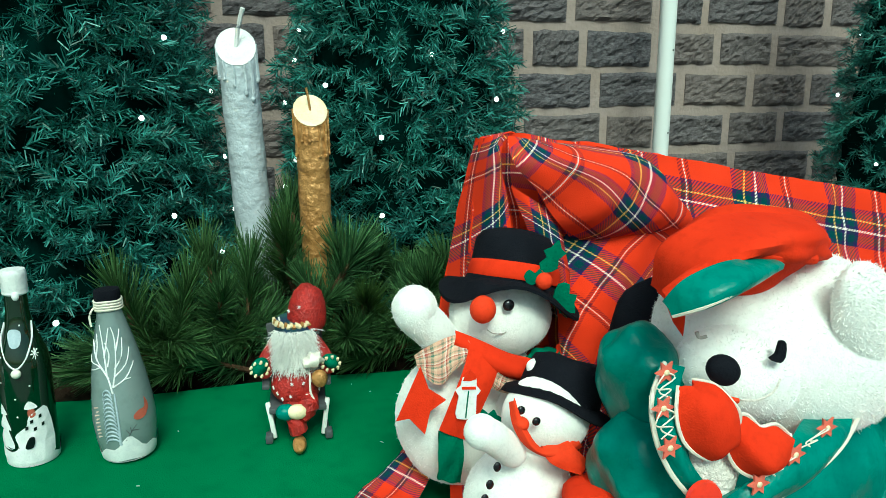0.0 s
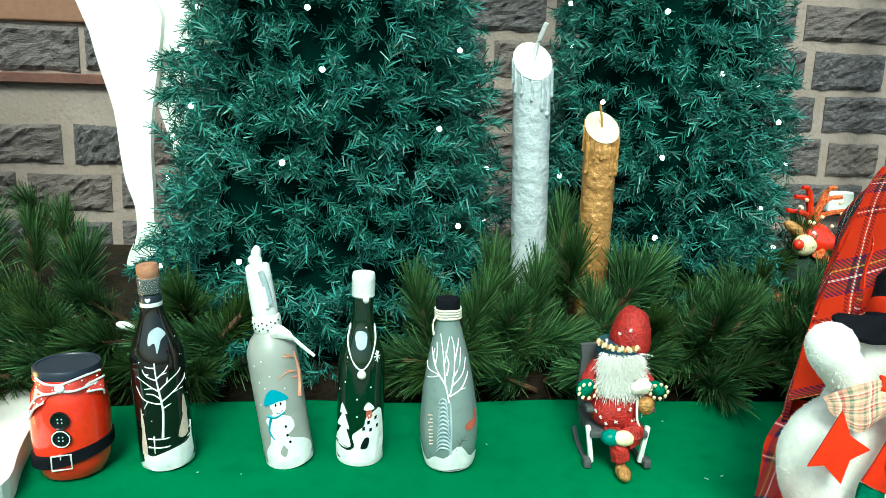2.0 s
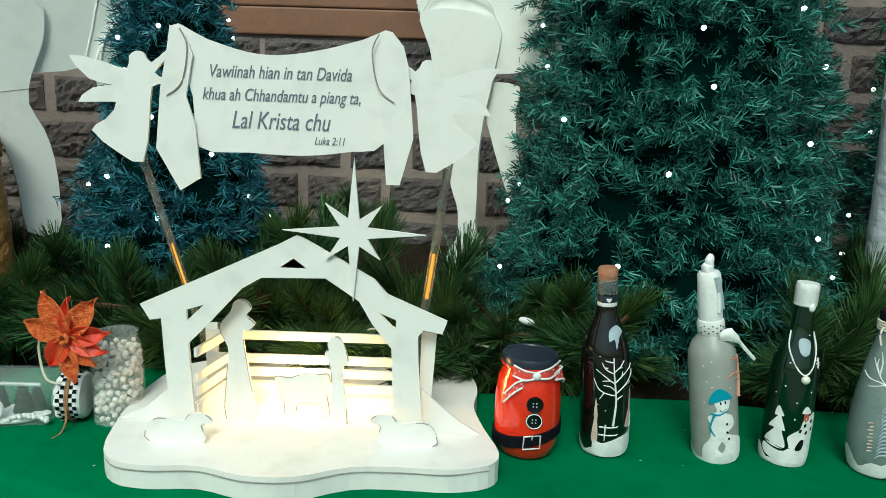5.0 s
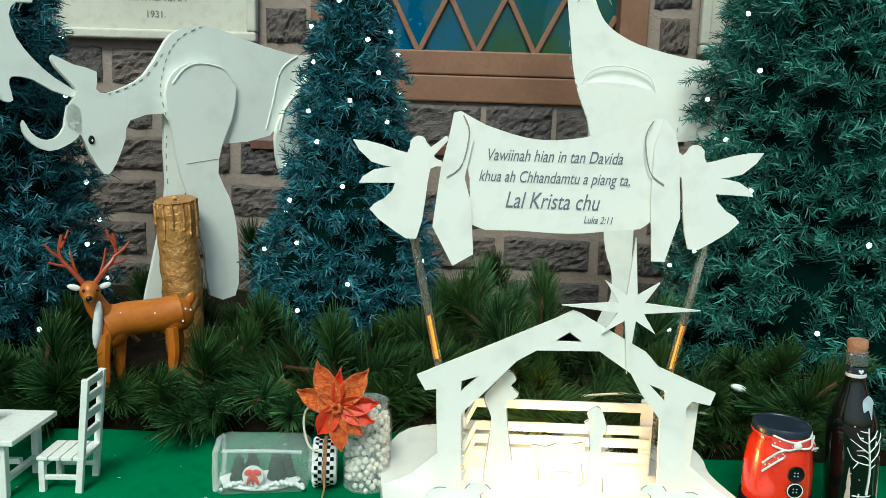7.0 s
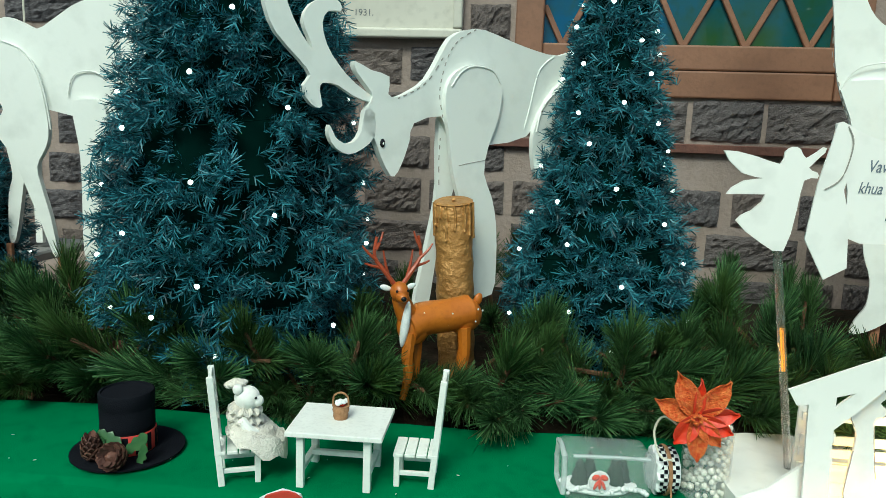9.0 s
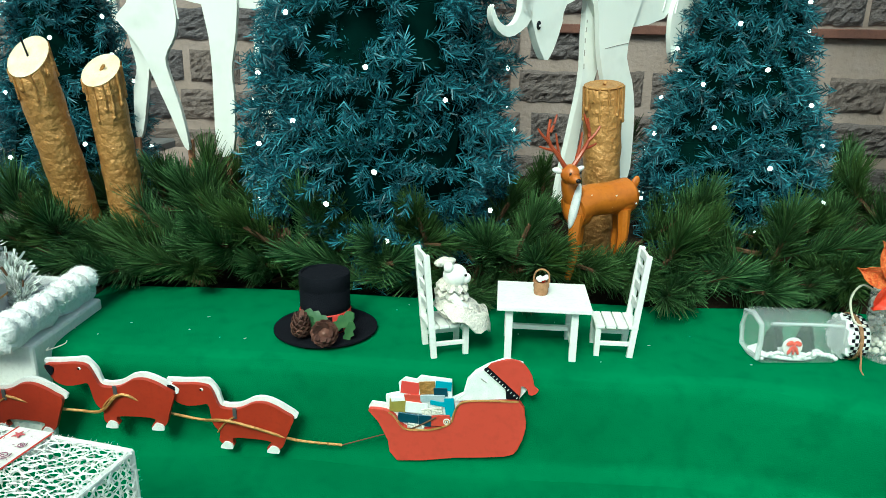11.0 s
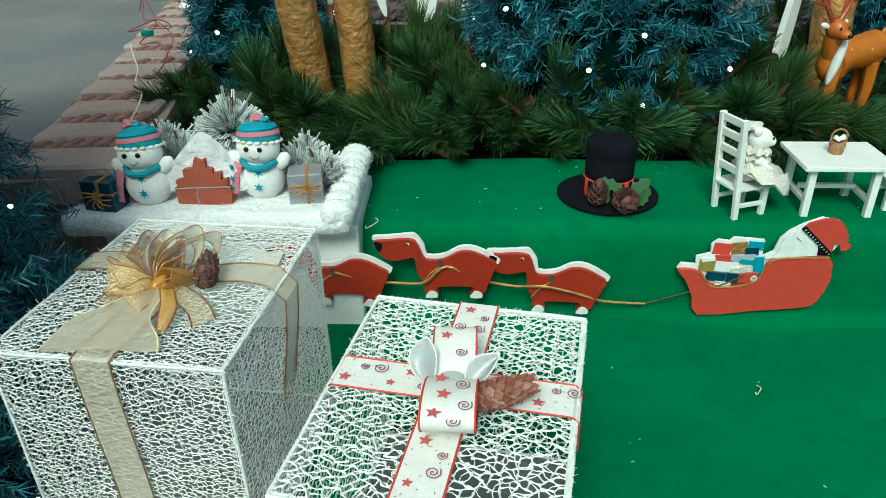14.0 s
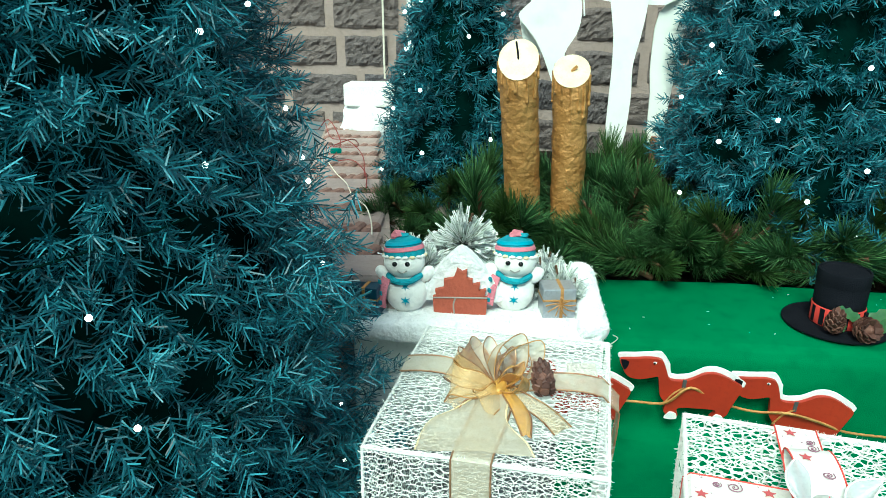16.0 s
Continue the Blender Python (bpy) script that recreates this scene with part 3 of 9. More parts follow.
slab("edging_bed", -4.1, -3.28, .80, 2.572, 0, .835, MORTAR, "mortar bed of the brick edging", "kerb")


# ---- trees and greenery ----
def cone_tree(x, y, z0, z1, prof, tips_per_m2, mat, label, lights, seed, name="christmas_tree", needle=.024, twig=.062, bulb=.8, width=.0025, gap=-.34):
    """An artificial tree: trunk, near-black core in place of inner shade and a crown of short twigs that are set with
    needles; bulbs on a string of their own.
    """
    tree = thing(name, pose(x, y, z0), label, "tree", "artificial trees")
    rs = np.random.RandomState(seed)
    hs, rads = [p[0] - z0 for p in prof], [p[1] for p in prof]

    def r_at(h):
        return np.interp(h, hs, rads)
    part("trunk", lathe([(.03, 0), (.022, z1 - z0 - .05), (.004, z1 - z0)], 12), TWIG, tree, "brown trunk")
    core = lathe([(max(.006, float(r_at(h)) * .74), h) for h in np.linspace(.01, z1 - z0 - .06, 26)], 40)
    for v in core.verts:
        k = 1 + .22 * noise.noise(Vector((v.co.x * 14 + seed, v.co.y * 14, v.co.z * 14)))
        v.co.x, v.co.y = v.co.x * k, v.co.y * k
    part("core", core, CORE, tree, "near-black body standing in for shade inside the crown")
    grid = np.linspace(0, z1 - z0, 200)
    w = r_at(grid) + .02
    area = 2 * math.pi * float(w.mean()) * (z1 - z0)
    n = int(area * tips_per_m2)
    h = rs.choice(grid, n, p=w / w.sum()) + rs.uniform(-.01, .01, n)
    a = rs.uniform(0, 2 * math.pi, n)
    # twigs gather into sprays, so that the outline is uneven
    clump = .13 * np.sin(a * 9 + h * 23 + seed) * np.sin(h * 41 + a * 4) + .04 * np.sin(a * 5 + h * 9 + seed)
    r = r_at(h) * rs.uniform(.62, 1.0, n) ** .55 * (1 + clump)
    # open gaps that show the near-black core
    keep = np.sin(a * 7 + h * 31 + seed) * np.sin(h * 47 - a * 5 + seed * 2) + .6 * np.sin(a * 17 - h * 70) * np.sin(h * 90 + a * 9) > gap
    h, a, r = h[keep], a[keep], r[keep]
    n = len(h)
    out = np.stack([np.cos(a), np.sin(a), np.zeros(n)], 1)
    d = out * rs.uniform(.5, 1, n)[:, None] + rs.normal(0, .42, (n, 3)) + np.array([0, 0, -.02])
    d /= np.linalg.norm(d, axis=1)[:, None]
    length = twig * rs.uniform(.7, 1.3, n)
    end = np.stack([np.cos(a) * r, np.sin(a) * r, h], 1)
    base = end - d * length[:, None]
    per = 32
    t = np.tile(np.linspace(.12, 1.0, per), n)
    i = np.repeat(np.arange(n), per)
    u = np.cross(d, np.array([.13, .2, .97]))
    u /= np.linalg.norm(u, axis=1)[:, None] + 1e-9
    v = np.cross(d, u)
    ph = np.tile(np.arange(per) * 2.4, n) + rs.uniform(0, .8, n * per)
    lean = np.clip(rs.normal(.82, .16, n * per), .3, 1.3) * (1.08 - .45 * t ** 4)
    direction = d[i] * np.cos(lean)[:, None] + (u[i] * np.cos(ph)[:, None] + v[i] * np.sin(ph)[:, None]) * np.sin(lean)[:, None]
    roots = base[i] + d[i] * (length[i] * t)[:, None]
    tips = roots + direction * (needle * rs.uniform(.75, 1.15, n * per))[:, None]
    np.random.seed(seed)
    crown = new("crown", needles_mesh("crown", roots, tips, width, mat, .7))
    crown.parent = tree
    string = thing("string_lights", pose(x, y, z0), "string of small white lights wound round a green tree", "string lights", "string lights")
    path = []
    for k in range(lights):
        f = (k + .5) / lights
        hh = .03 + (z1 - z0 - .1) * (f ** .9)
        aa = k * 2.399 + rs.uniform(-.35, .35)
        rr = float(r_at(hh)) * .95 + .003
        p = (math.cos(aa) * rr, math.sin(aa) * rr, hh + rs.uniform(-.02, .02))
        part_at("bulb", BULB_MESH, string, pose(*p, rs.uniform(0, 180), rs.uniform(0, 180), 0) @ Matrix.Scale(bulb, 4))
    for k in range(60):
        f = k / 59
        hh = .03 + (z1 - z0 - .1) * f
        rr = float(r_at(hh)) * .9
        path.append((math.cos(f * 50) * rr, math.sin(f * 50) * rr, hh))
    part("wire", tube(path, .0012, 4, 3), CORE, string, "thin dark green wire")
    return tree


BULB_MESH = link_mesh("bulb", lathe([(.001, -.005), (.004, -.004), (.0066, 0), (.0058, .005), (.0026, .0085), (0, .0095)], 8), BULB)
cone_tree(-.36, 1.70, BED, 2.75, [(.78, .42), (.92, .40), (1.2, .355), (1.5, .315), (2.2, .2), (2.75, .02)], 2250, NEEDLE_GREEN, "tall dark green artificial christmas tree with dense short needles", 95, 11)
cone_tree(.415, 1.74, BED, 2.6, [(.78, .27), (.92, .31), (1.2, .30), (1.5, .255), (2.1, .14), (2.6, .02)], 2000, NEEDLE_GREEN, "dark green artificial tree beside the plaid chair", 80, 12)
cone_tree(-1.54, 1.75, BED, 2.12, [(.78, .22), (.95, .245), (1.3, .165), (1.7, .088), (2.12, .01)], 2100, NEEDLE_TEAL, "slender blue-green artificial tree below the window", 75, 13)
cone_tree(-2.42, 1.52, BED, 2.45, [(.78, .28), (1.0, .34), (1.3, .30), (1.63, .235), (2.1, .12), (2.45, .015)], 2000, NEEDLE_TEAL, "broad blue-green artificial tree behind the top hat", 95, 14)
cone_tree(-3.31, 1.62, BED, 1.98, [(.78, .19), (.92, .215), (1.3, .145), (1.7, .06), (1.98, .008)], 2100, NEEDLE_TEAL, "small blue-green artificial tree behind two gold candles", 60, 15)
cone_tree(-3.64, .33, LANDING, 2.25, [(.55, .41), (.75, .425), (1.0, .41), (1.2, .365), (1.4, .31), (1.9, .14), (2.25, .015)], 2650, NEEDLE_TEAL, "large blue-green artificial tree standing beside the wrapped boxes", 110, 16, needle=.021, twig=.055, bulb=.48, width=.0018, gap=-.85)
cone_tree(2.2, 1.85, BED, 2.5, [(.78, .27), (.92, .31), (1.5, .25), (2.1, .14), (2.5, .02)], 1200, NEEDLE_GREEN, "dark green artificial tree beyond the plaid chair", 40, 17)


def pine_mesh(seed):
    """A brush of long needles along a twig."""
    rs = np.random.RandomState(seed)
    n = 460
    t = rs.uniform(0, 1, n) ** .85
    lean = rs.normal(.62, .16, n) * (1.15 - .75 * t ** 2)
    ph = rs.uniform(0, 2 * math.pi, n)
    d = np.stack([np.sin(lean) * np.cos(ph), np.sin(lean) * np.sin(ph) + .08, np.cos(lean)], 1)
    roots = np.stack([.012 * np.sin(t * 3 + seed), np.zeros(n), -.03 + t * .115], 1)
    tips = roots + d * (.066 * rs.uniform(.7, 1.15, n))[:, None]
    np.random.seed(seed)
    return needles_mesh("pine_branch", roots, tips, .0019, PINE, .6)


PINES = [pine_mesh(s) for s in range(6)]
TWIG_MESH = link_mesh("twig", tube([(0, 0, -.07), (.004, 0, -.03), (0, 0, .03), (0, 0, .075)], .006, 6, 4, taper=.004), TWIG)


def pine(x, y, z, tilt, turn, scale, mesh=None):
    ob = new("pine_branch", mesh or rng.choice(PINES))
    ob.matrix_basis = pose(x, y, z, tilt, 0, turn) @ Matrix.Diagonal((scale, scale, scale, 1))
    tagged(ob, "green pine branch with long needles laid in the planter", "branch", "pine branches")
    part_at("twig", TWIG_MESH, ob, pose(0, 0, 0))


for k in range(330):
    x = -3.30 + 4.18 * (k + rng.uniform(0, 1)) / 330
    deep = (0, 1, 3, 0, 2, 3)[k % 6]
    if deep == 2 and -1.02 < x < -.66 or deep < 2 and -2.02 < x < -1.79 or -.50 < x < -.19 and (deep < 3 or k % 3):
        continue
    y = back_edge(x) + (.05, .19, .38, .03)[deep] + rng.uniform(-.02, .06)
    z = BED + (.045, .07, .08, .005)[deep] + rng.uniform(-.015, .045)
    pine(x, y, z, rng.uniform(60, 92) if deep == 3 else rng.uniform(20, 85) if deep < 2 else rng.uniform(0, 55), rng.uniform(-80, 80), rng.uniform(.85, 1.3))
# branches that fill the bed beside the bricks
for k in range(16):
    y = 1.08 + .045 * k
    pine(-3.35 - .26 * (y - 1.1) + rng.uniform(-.03, .05), y, BED + .03 + rng.uniform(0, .05), rng.uniform(45, 85), rng.uniform(-80, 80), rng.uniform(.7, 1.0))
# taller tufts against the wall beside the window
for x, y, z in ((-1.12, 2.05, .93), (-1.02, 1.9, .88), (-1.2, 1.86, .88), (-1.85, 2.0, .93), (-1.78, 2.15, .9), (-2.87, 1.5, .88), (-1.16, 1.6, .88), (-3.0, 1.5, .88), (-2.85, 1.4, .86), (.06, 1.62, .9), (.1, 1.36, .93), (.02, 1.33, .88), (.18, 1.34, .9), (.12, 1.5, .94), (-.04, 1.36, .88), (.24, 1.36, .88)):
    pine(x, y, z, rng.uniform(-10, 45), rng.uniform(-70, 70), rng.uniform(1.0, 1.3))


# ---- the plaid chair with its plush toys ----
def strip(a, b, nu=16, nv=8, bulge=0.0, thick=0.003, wave=0.0, seed=0, weave=None, spin=0.0, push=(0, -1, 0)):
    """A piece of cloth between two smooth edges, bulging towards the front and softly rippled."""
    ea, eb = spline(a, 8), spline(b, 8)

    def along(line, u):
        k = u * (len(line) - 1)
        i = min(int(k), len(line) - 2)
        return line[i].lerp(line[i + 1], k - i)

    def fn(u, v):
        p = along(ea, u).lerp(along(eb, u), v)
        out = bulge * math.sin(math.pi * v) * (.35 + .65 * math.sin(math.pi * min(1, max(0, u))))
        out += wave * noise.noise(Vector((p.x * 26 + seed, p.z * 26, p.y * 26))) + wave * .5 * math.sin(v * 9 + u * 7 + seed)
        return p + Vector(push) * out
    s = sheet(fn, nu, nv, thick, weave or (1, 1))
    if spin:
        layer = s.loops.layers.uv.active
        c, q = math.cos(radians(spin)), math.sin(radians(spin))
        for f in s.faces:
            for lp in f.loops:
                x, y = lp[layer].uv
                lp[layer].uv = (x * c - y * q, x * q + y * c)
    return s


def limb(pts, r0, r1, bm=None):
    """A stuffed limb with round ends."""
    bm = tube(pts, r0, 14, 6, bm, r1)
    for p, r in ((pts[0], r0), (pts[-1], r1)):
        bm = ball((r * 1.01, r * 1.01, r * 1.01), p, seg=14, bm=bm)
    return bm


def fuzz(ob, n, length, mat, seed, width=.0009, out=.75):
    """A nap of short fibres on the skin of a part."""
    me = ob.data
    me.calc_loop_triangles()
    co = np.array([v.co[:] for v in me.vertices])
    tri = np.array([t.vertices[:] for t in me.loop_triangles])
    a, b, c = co[tri[:, 0]], co[tri[:, 1]], co[tri[:, 2]]
    nrm = np.cross(b - a, c - a)
    area = np.linalg.norm(nrm, axis=1) + 1e-12
    rs = np.random.RandomState(seed)
    pick = rs.choice(len(tri), n, p=area / area.sum())
    u, v = rs.rand(n), rs.rand(n)
    flip = u + v > 1
    u[flip], v[flip] = 1 - u[flip], 1 - v[flip]
    root = a[pick] + (b - a)[pick] * u[:, None] + (c - a)[pick] * v[:, None]
    d = (nrm / area[:, None])[pick] * out + rs.normal(0, .45, (n, 3))
    np.random.seed(seed)
    nap = new("nap", needles_mesh("nap", root, root + d * (length * rs.uniform(.5, 1.2, n))[:, None], width, mat, .5))
    nap.parent = ob
    nap["kind"] = "stuff"
    return nap


chair = thing("armchair", pose(.86, .74, LANDING), "low dark wooden armchair hidden under a plaid blanket", "chair")
part("seat", block((.94, .44, .06), (0, -.03, .20), bevel=.01), TWIG, chair, smooth=False)
part("backrest", block((.84, .03, .30), (-.02, .150, .40), (-3, 0, 0), .01), TWIG, chair, smooth=False)
for sx in (-.42, .42):
    for sy in (-.2, .12):
        part("leg", block((.05, .05, .17), (sx, sy, .085), bevel=.005), TWIG, chair, smooth=False)

rug = thing("plaid_blanket", pose(0, 0, 0), "red tartan wool blanket with navy stripes thrown over the chair", "blanket")
# over the chair back, in front and behind
part("back_fold", strip([(0.322, 0.835, 1.232), (0.362, 0.840, 1.236), (0.444, 0.845, 1.223), (0.567, 0.850, 1.204), (0.724, 0.860, 1.175), (0.866, 0.870, 1.151), (1.031, 0.880, 1.122), (1.340, 0.890, 1.059)], [(0.291, 0.860, 0.923), (0.393, 0.840, 0.907), (0.469, 0.800, 0.893), (0.597, 0.800, 0.843), (0.747, 0.800, 0.786), (0.911, 0.800, 0.734), (1.105, 0.800, 0.674), (1.436, 0.800, 0.589)], 80, 30, .01, .006, .010, 3, (1.02, .44), 0), PLAID, rug, "wool over the front of the chair back")
part("top_fold", strip([(0.322, 0.835, 1.232), (0.362, 0.840, 1.236), (0.444, 0.845, 1.223), (0.567, 0.850, 1.204), (0.724, 0.860, 1.175), (0.866, 0.870, 1.151), (1.031, 0.880, 1.122), (1.340, 0.890, 1.059)], [(.34, .915, 1.16), (.40, .92, 1.16), (.50, .92, 1.15), (.64, .925, 1.13), (.80, .93, 1.11), (.92, .935, 1.09), (1.05, .94, 1.07), (1.30, .95, 1.03)], 60, 8, .0, .006, .004, 5, (1.02, .10), 0, (0, 0, 1)), PLAID, rug, "wool falling behind the chair back")
part("top_fold", strip([(.34, .915, 1.16), (.50, .92, 1.15), (.80, .93, 1.11), (1.05, .94, 1.07), (1.30, .95, 1.03)], [(.34, .945, .80), (.50, .95, .80), (.80, .955, .80), (1.05, .96, .80), (1.30, .96, .80)], 40, 12, .0, .006, .006, 9, (1.02, .3)), PLAID, rug, "wool falling behind the chair back")
# the side that falls over the corner
part("side_fold", strip([(0.356, 0.815, 1.236), (0.338, 0.805, 1.221), (0.343, 0.800, 1.173), (0.353, 0.800, 1.107), (0.374, 0.800, 1.015)], [(0.327, 0.845, 1.229), (0.321, 0.860, 1.196), (0.307, 0.880, 1.118), (0.294, 0.890, 1.028), (0.275, 0.890, 0.913)], 30, 16, .030, .006, .006, 1, (.42, .15), 4), PLAID, rug, "rounded fold over the corner of the chair back")
part("side_fold", strip([(0.327, 0.845, 1.229), (0.321, 0.860, 1.196), (0.307, 0.880, 1.118), (0.294, 0.890, 1.028), (0.275, 0.890, 0.913)], [(.35, .945, 1.15), (.345, .945, 1.10), (.335, .95, 1.0), (.32, .95, .9), (.30, .95, .80)], 30, 8, .004, .006, .004, 1, (.42, .1), 0, (-1, 0, 0)), PLAID, rug, "end of the blanket at the chair's side")
# a heavy diagonal fold, and the one that slips out below it
part("fold", strip([(0.344, 0.800, 1.236), (0.341, 0.775, 1.207), (0.371, 0.765, 1.173), (0.399, 0.765, 1.132), (0.431, 0.790, 1.101)], [(0.420, 0.820, 1.224), (0.471, 0.800, 1.218), (0.531, 0.790, 1.202), (0.577, 0.785, 1.154), (0.623, 0.800, 1.109)], 34, 26, .045, .006, .008, 7, (.25, .32), -24), PLAID, rug, "heavy diagonal fold of the blanket")
part("fold", strip([(0.415, 0.800, 1.130), (0.415, 0.790, 1.091), (0.406, 0.775, 1.035), (0.405, 0.760, 0.979), (0.406, 0.740, 0.918), (0.398, 0.700, 0.853)], [(0.628, 0.810, 1.109), (0.585, 0.800, 1.070), (0.543, 0.790, 1.020), (0.502, 0.765, 0.968), (0.469, 0.730, 0.906), (0.442, 0.680, 0.834)], 40, 22, .030, .006, .007, 2, (.42, .22), 28), PLAID, rug, "narrowing fold that slips down behind the toys")
part("fold", strip([(0.348, 0.790, 1.174), (0.366, 0.785, 1.124), (0.388, 0.780, 1.065), (0.412, 0.775, 0.989)], [(0.408, 0.785, 1.136), (0.418, 0.780, 1.100), (0.426, 0.775, 1.049), (0.430, 0.770, 0.973)], 24, 14, .022, .006, .004, 11, (.28, .1), 12), PLAID, rug, "small fold beside the toy's hat")
# the seat and the corner that spreads over the step
part("seat_fold", strip([(.30, .90, .80), (.55, .84, .81), (.85, .84, .82), (1.30, .84, .82)], [(.19, .52, .782), (.45, .40, .795), (.85, .40, .80), (1.30, .40, .80)], 50, 30, 0, .006, .008, 4, (1.05, .45), 0, (0, 0, 1)), PLAID, rug, "wool over the seat")
part("seat_fold", strip([(.19, .52, .782), (.45, .40, .795), (.85, .40, .80), (1.30, .40, .80)], [(.16, .50, .60), (.45, .37, .59), (.85, .37, .59), (1.30, .37, .59)], 50, 14, 0.01, .006, .008, 6, (1.05, .22)), PLAID, rug, "wool hanging from the front of the seat")
part("corner_fold", strip([(0.307, 0.930, 0.894), (0.260, 0.915, 0.852), (0.219, 0.860, 0.805), (0.156, 0.780, 0.800), (0.103, 0.700, 0.805)], [(0.341, 0.860, 0.917), (0.310, 0.840, 0.862), (0.266, 0.800, 0.820), (0.212, 0.740, 0.798), (0.167, 0.660, 0.798)], 30, 14, .018, .006, .010, 8, (.4, .14), 10, (-.5, -.5, .7)), PLAID, rug, "corner of the blanket spread on the step")


def eye_bead(parent, at, r=.006):
    part("eye", ball((r, r * .6, r), at, seg=12), BLACK_GLOSS, parent, "glossy black bead eye")


def holly(parent, at, size, turn):
    leaf = cutout([(-.022, 0), (-.015, .012), (-.004, .007), (.002, .015), (.010, .008), (.022, .004), (.014, -.005), (.012, -.014), (.001, -.008), (-.010, -.013)], .002, 2)
    part("leaf", leaf, GREEN_FELT, parent, "green felt leaf").matrix_basis = pose(*at, 0, turn, 0) @ Matrix.Scale(size, 4)


# large plush snowman
snow = thing("snowman_plush", pose(.27, .78, .79), "white plush snowman with black top hat, orange nose and red scarf", "plush toy")
torso = ball((.078, .066, .088), (.002, -.008, .094), (0, -8, 0), .05, 30)
torso = ball((.058, .05, .06), (.022, -.004, .148), (0, 0, 0), .04, 24, torso)
body = part("body", torso, PLUSH, snow, "stuffed white belly")
fuzz(body, 7000, .0016, PLUSH, 21)
head = part("head", ball((.066, .058, .054), (0.059, -0.008, 0.226), (0, 6, 0), .03, 28), PLUSH, snow, "round white head")
fuzz(head, 4000, .0014, PLUSH, 22)
arm = part("arm", limb([(-0.006, -0.015, 0.183), (-0.031, -0.028, 0.216), (-0.056, -0.035, 0.244), (-0.058, -0.035, 0.252)], .022, .027), PLUSH, snow, "raised white arm")
fuzz(arm, 2500, .0014, PLUSH, 23)
part("arm", limb([(0.072, -0.015, 0.156), (0.076, -0.045, 0.137), (0.058, -0.065, 0.115)], .026, .028), PLUSH, snow, "white arm behind the small toy")
part("nose", ball((.0155, .014, .0165), (0.014, -0.072, 0.255), seg=16), NOSE_RED, snow, "round orange-red nose")
eye_bead(snow, (0.047, -0.068, 0.256), .0072)
part("mouth", tube([(0.022, -0.064, 0.227), (0.030, -0.065, 0.222), (0.042, -0.065, 0.221), (0.051, -0.063, 0.225)], .0007, 5), CUT_LINE, snow, "thin stitched smile")
hat = part("hat", lathe([(0, .010), (.05, .008), (.082, -.002), (.089, -.004), (.0895, .0), (.083, .005), (.058, .013), (.054, .022), (.052, .045), (.0505, .064), (.044, .074), (.026, .080), (0, .081)], 36, (0.072, -0.002, 0.250), (-14, 13, 0)), BLACK_FELT, snow, "soft black top hat with a drooping brim")
for v in hat.data.vertices:
    q = v.co - Vector((0.072, -0.002, 0.250))
    if q.length > .075 and q.z < .03:
        v.co.z += .014 * math.sin(math.atan2(q.y, q.x) * 3 + .6) - .006
part("band", lathe([(.0575, .0), (.0590, .003), (.0575, .017), (.0555, .021)], 36, (0.078, 0.000, 0.265), (-14, 13, 0)), RED_FELT, hat, "red hat band")
holly(hat, (0.101, -0.068, 0.310), .95, -60)
holly(hat, (0.079, -0.074, 0.288), .75, 10)
holly(hat, (0.119, -0.068, 0.257), 1.0, 65)
part("berry", ball((.0105, .009, .0105), (0.087, -0.076, 0.284), seg=12), NOSE_RED, hat, "red berry")
part("scarf", strip([(-0.015, -0.058, 0.226), (0.011, -0.074, 0.215), (0.047, -0.080, 0.197), (0.099, -0.065, 0.180), (0.132, -0.020, 0.182)], [(-0.017, -0.065, 0.212), (0.005, -0.082, 0.196), (0.041, -0.088, 0.179), (0.087, -0.080, 0.161), (0.132, -0.030, 0.143)], 20, 8, .012, .004, .002, 3), RED_FELT, snow, "red felt scarf")
part("scarf_end", strip([(-0.006, -0.086, 0.218), (-0.018, -0.096, 0.191), (-0.033, -0.098, 0.156), (-0.045, -0.094, 0.123)], [(0.031, -0.090, 0.202), (0.018, -0.098, 0.172), (0.001, -0.100, 0.138), (-0.012, -0.096, 0.107)], 14, 8, .006, .004, .001, 5), RED_FELT, snow, "red scarf end with a small patch")
part("scarf_tip", strip([(-0.044, -0.092, 0.120), (-0.045, -0.090, 0.087), (-0.045, -0.086, 0.057)], [(-0.016, -0.094, 0.108), (-0.015, -0.092, 0.080), (-0.017, -0.088, 0.048)], 10, 8, .004, .004, .004, 2), GREEN_FELT, snow, "green fringed scarf tip")
badge = part("patch", cutout([(0, .026), (.008, .023), (.009, .014), (.015, .008), (.0105, .002), (.0115, -.012), (.010, -.025), (-.010, -.025), (-.0115, -.012), (-.0105, .002), (-.015, .008), (-.009, .014), (-.008, .023)], .002, 2), PAINT_WHITE, snow, "white snowman patch with green edge")
badge.matrix_basis = Matrix.Translation((-0.015, -0.106, 0.165)) @ pose(0, 0, 0, 0, 6, 0)
part("patch_line", block((.0012, .003, .032), (0, -.0008, -.008), bevel=0), GREEN_FELT, badge, "green stitched line", False)
part("patch_band", block((.016, .003, .003), (0, -.0008, .0115), bevel=0), RED_FELT, badge, "red stitched scarf", False)
part("patch_cap", cutout([(-.008, .020), (0, .032), (.008, .022)], .003, 2), RED_FELT, badge, "red stitched cap")
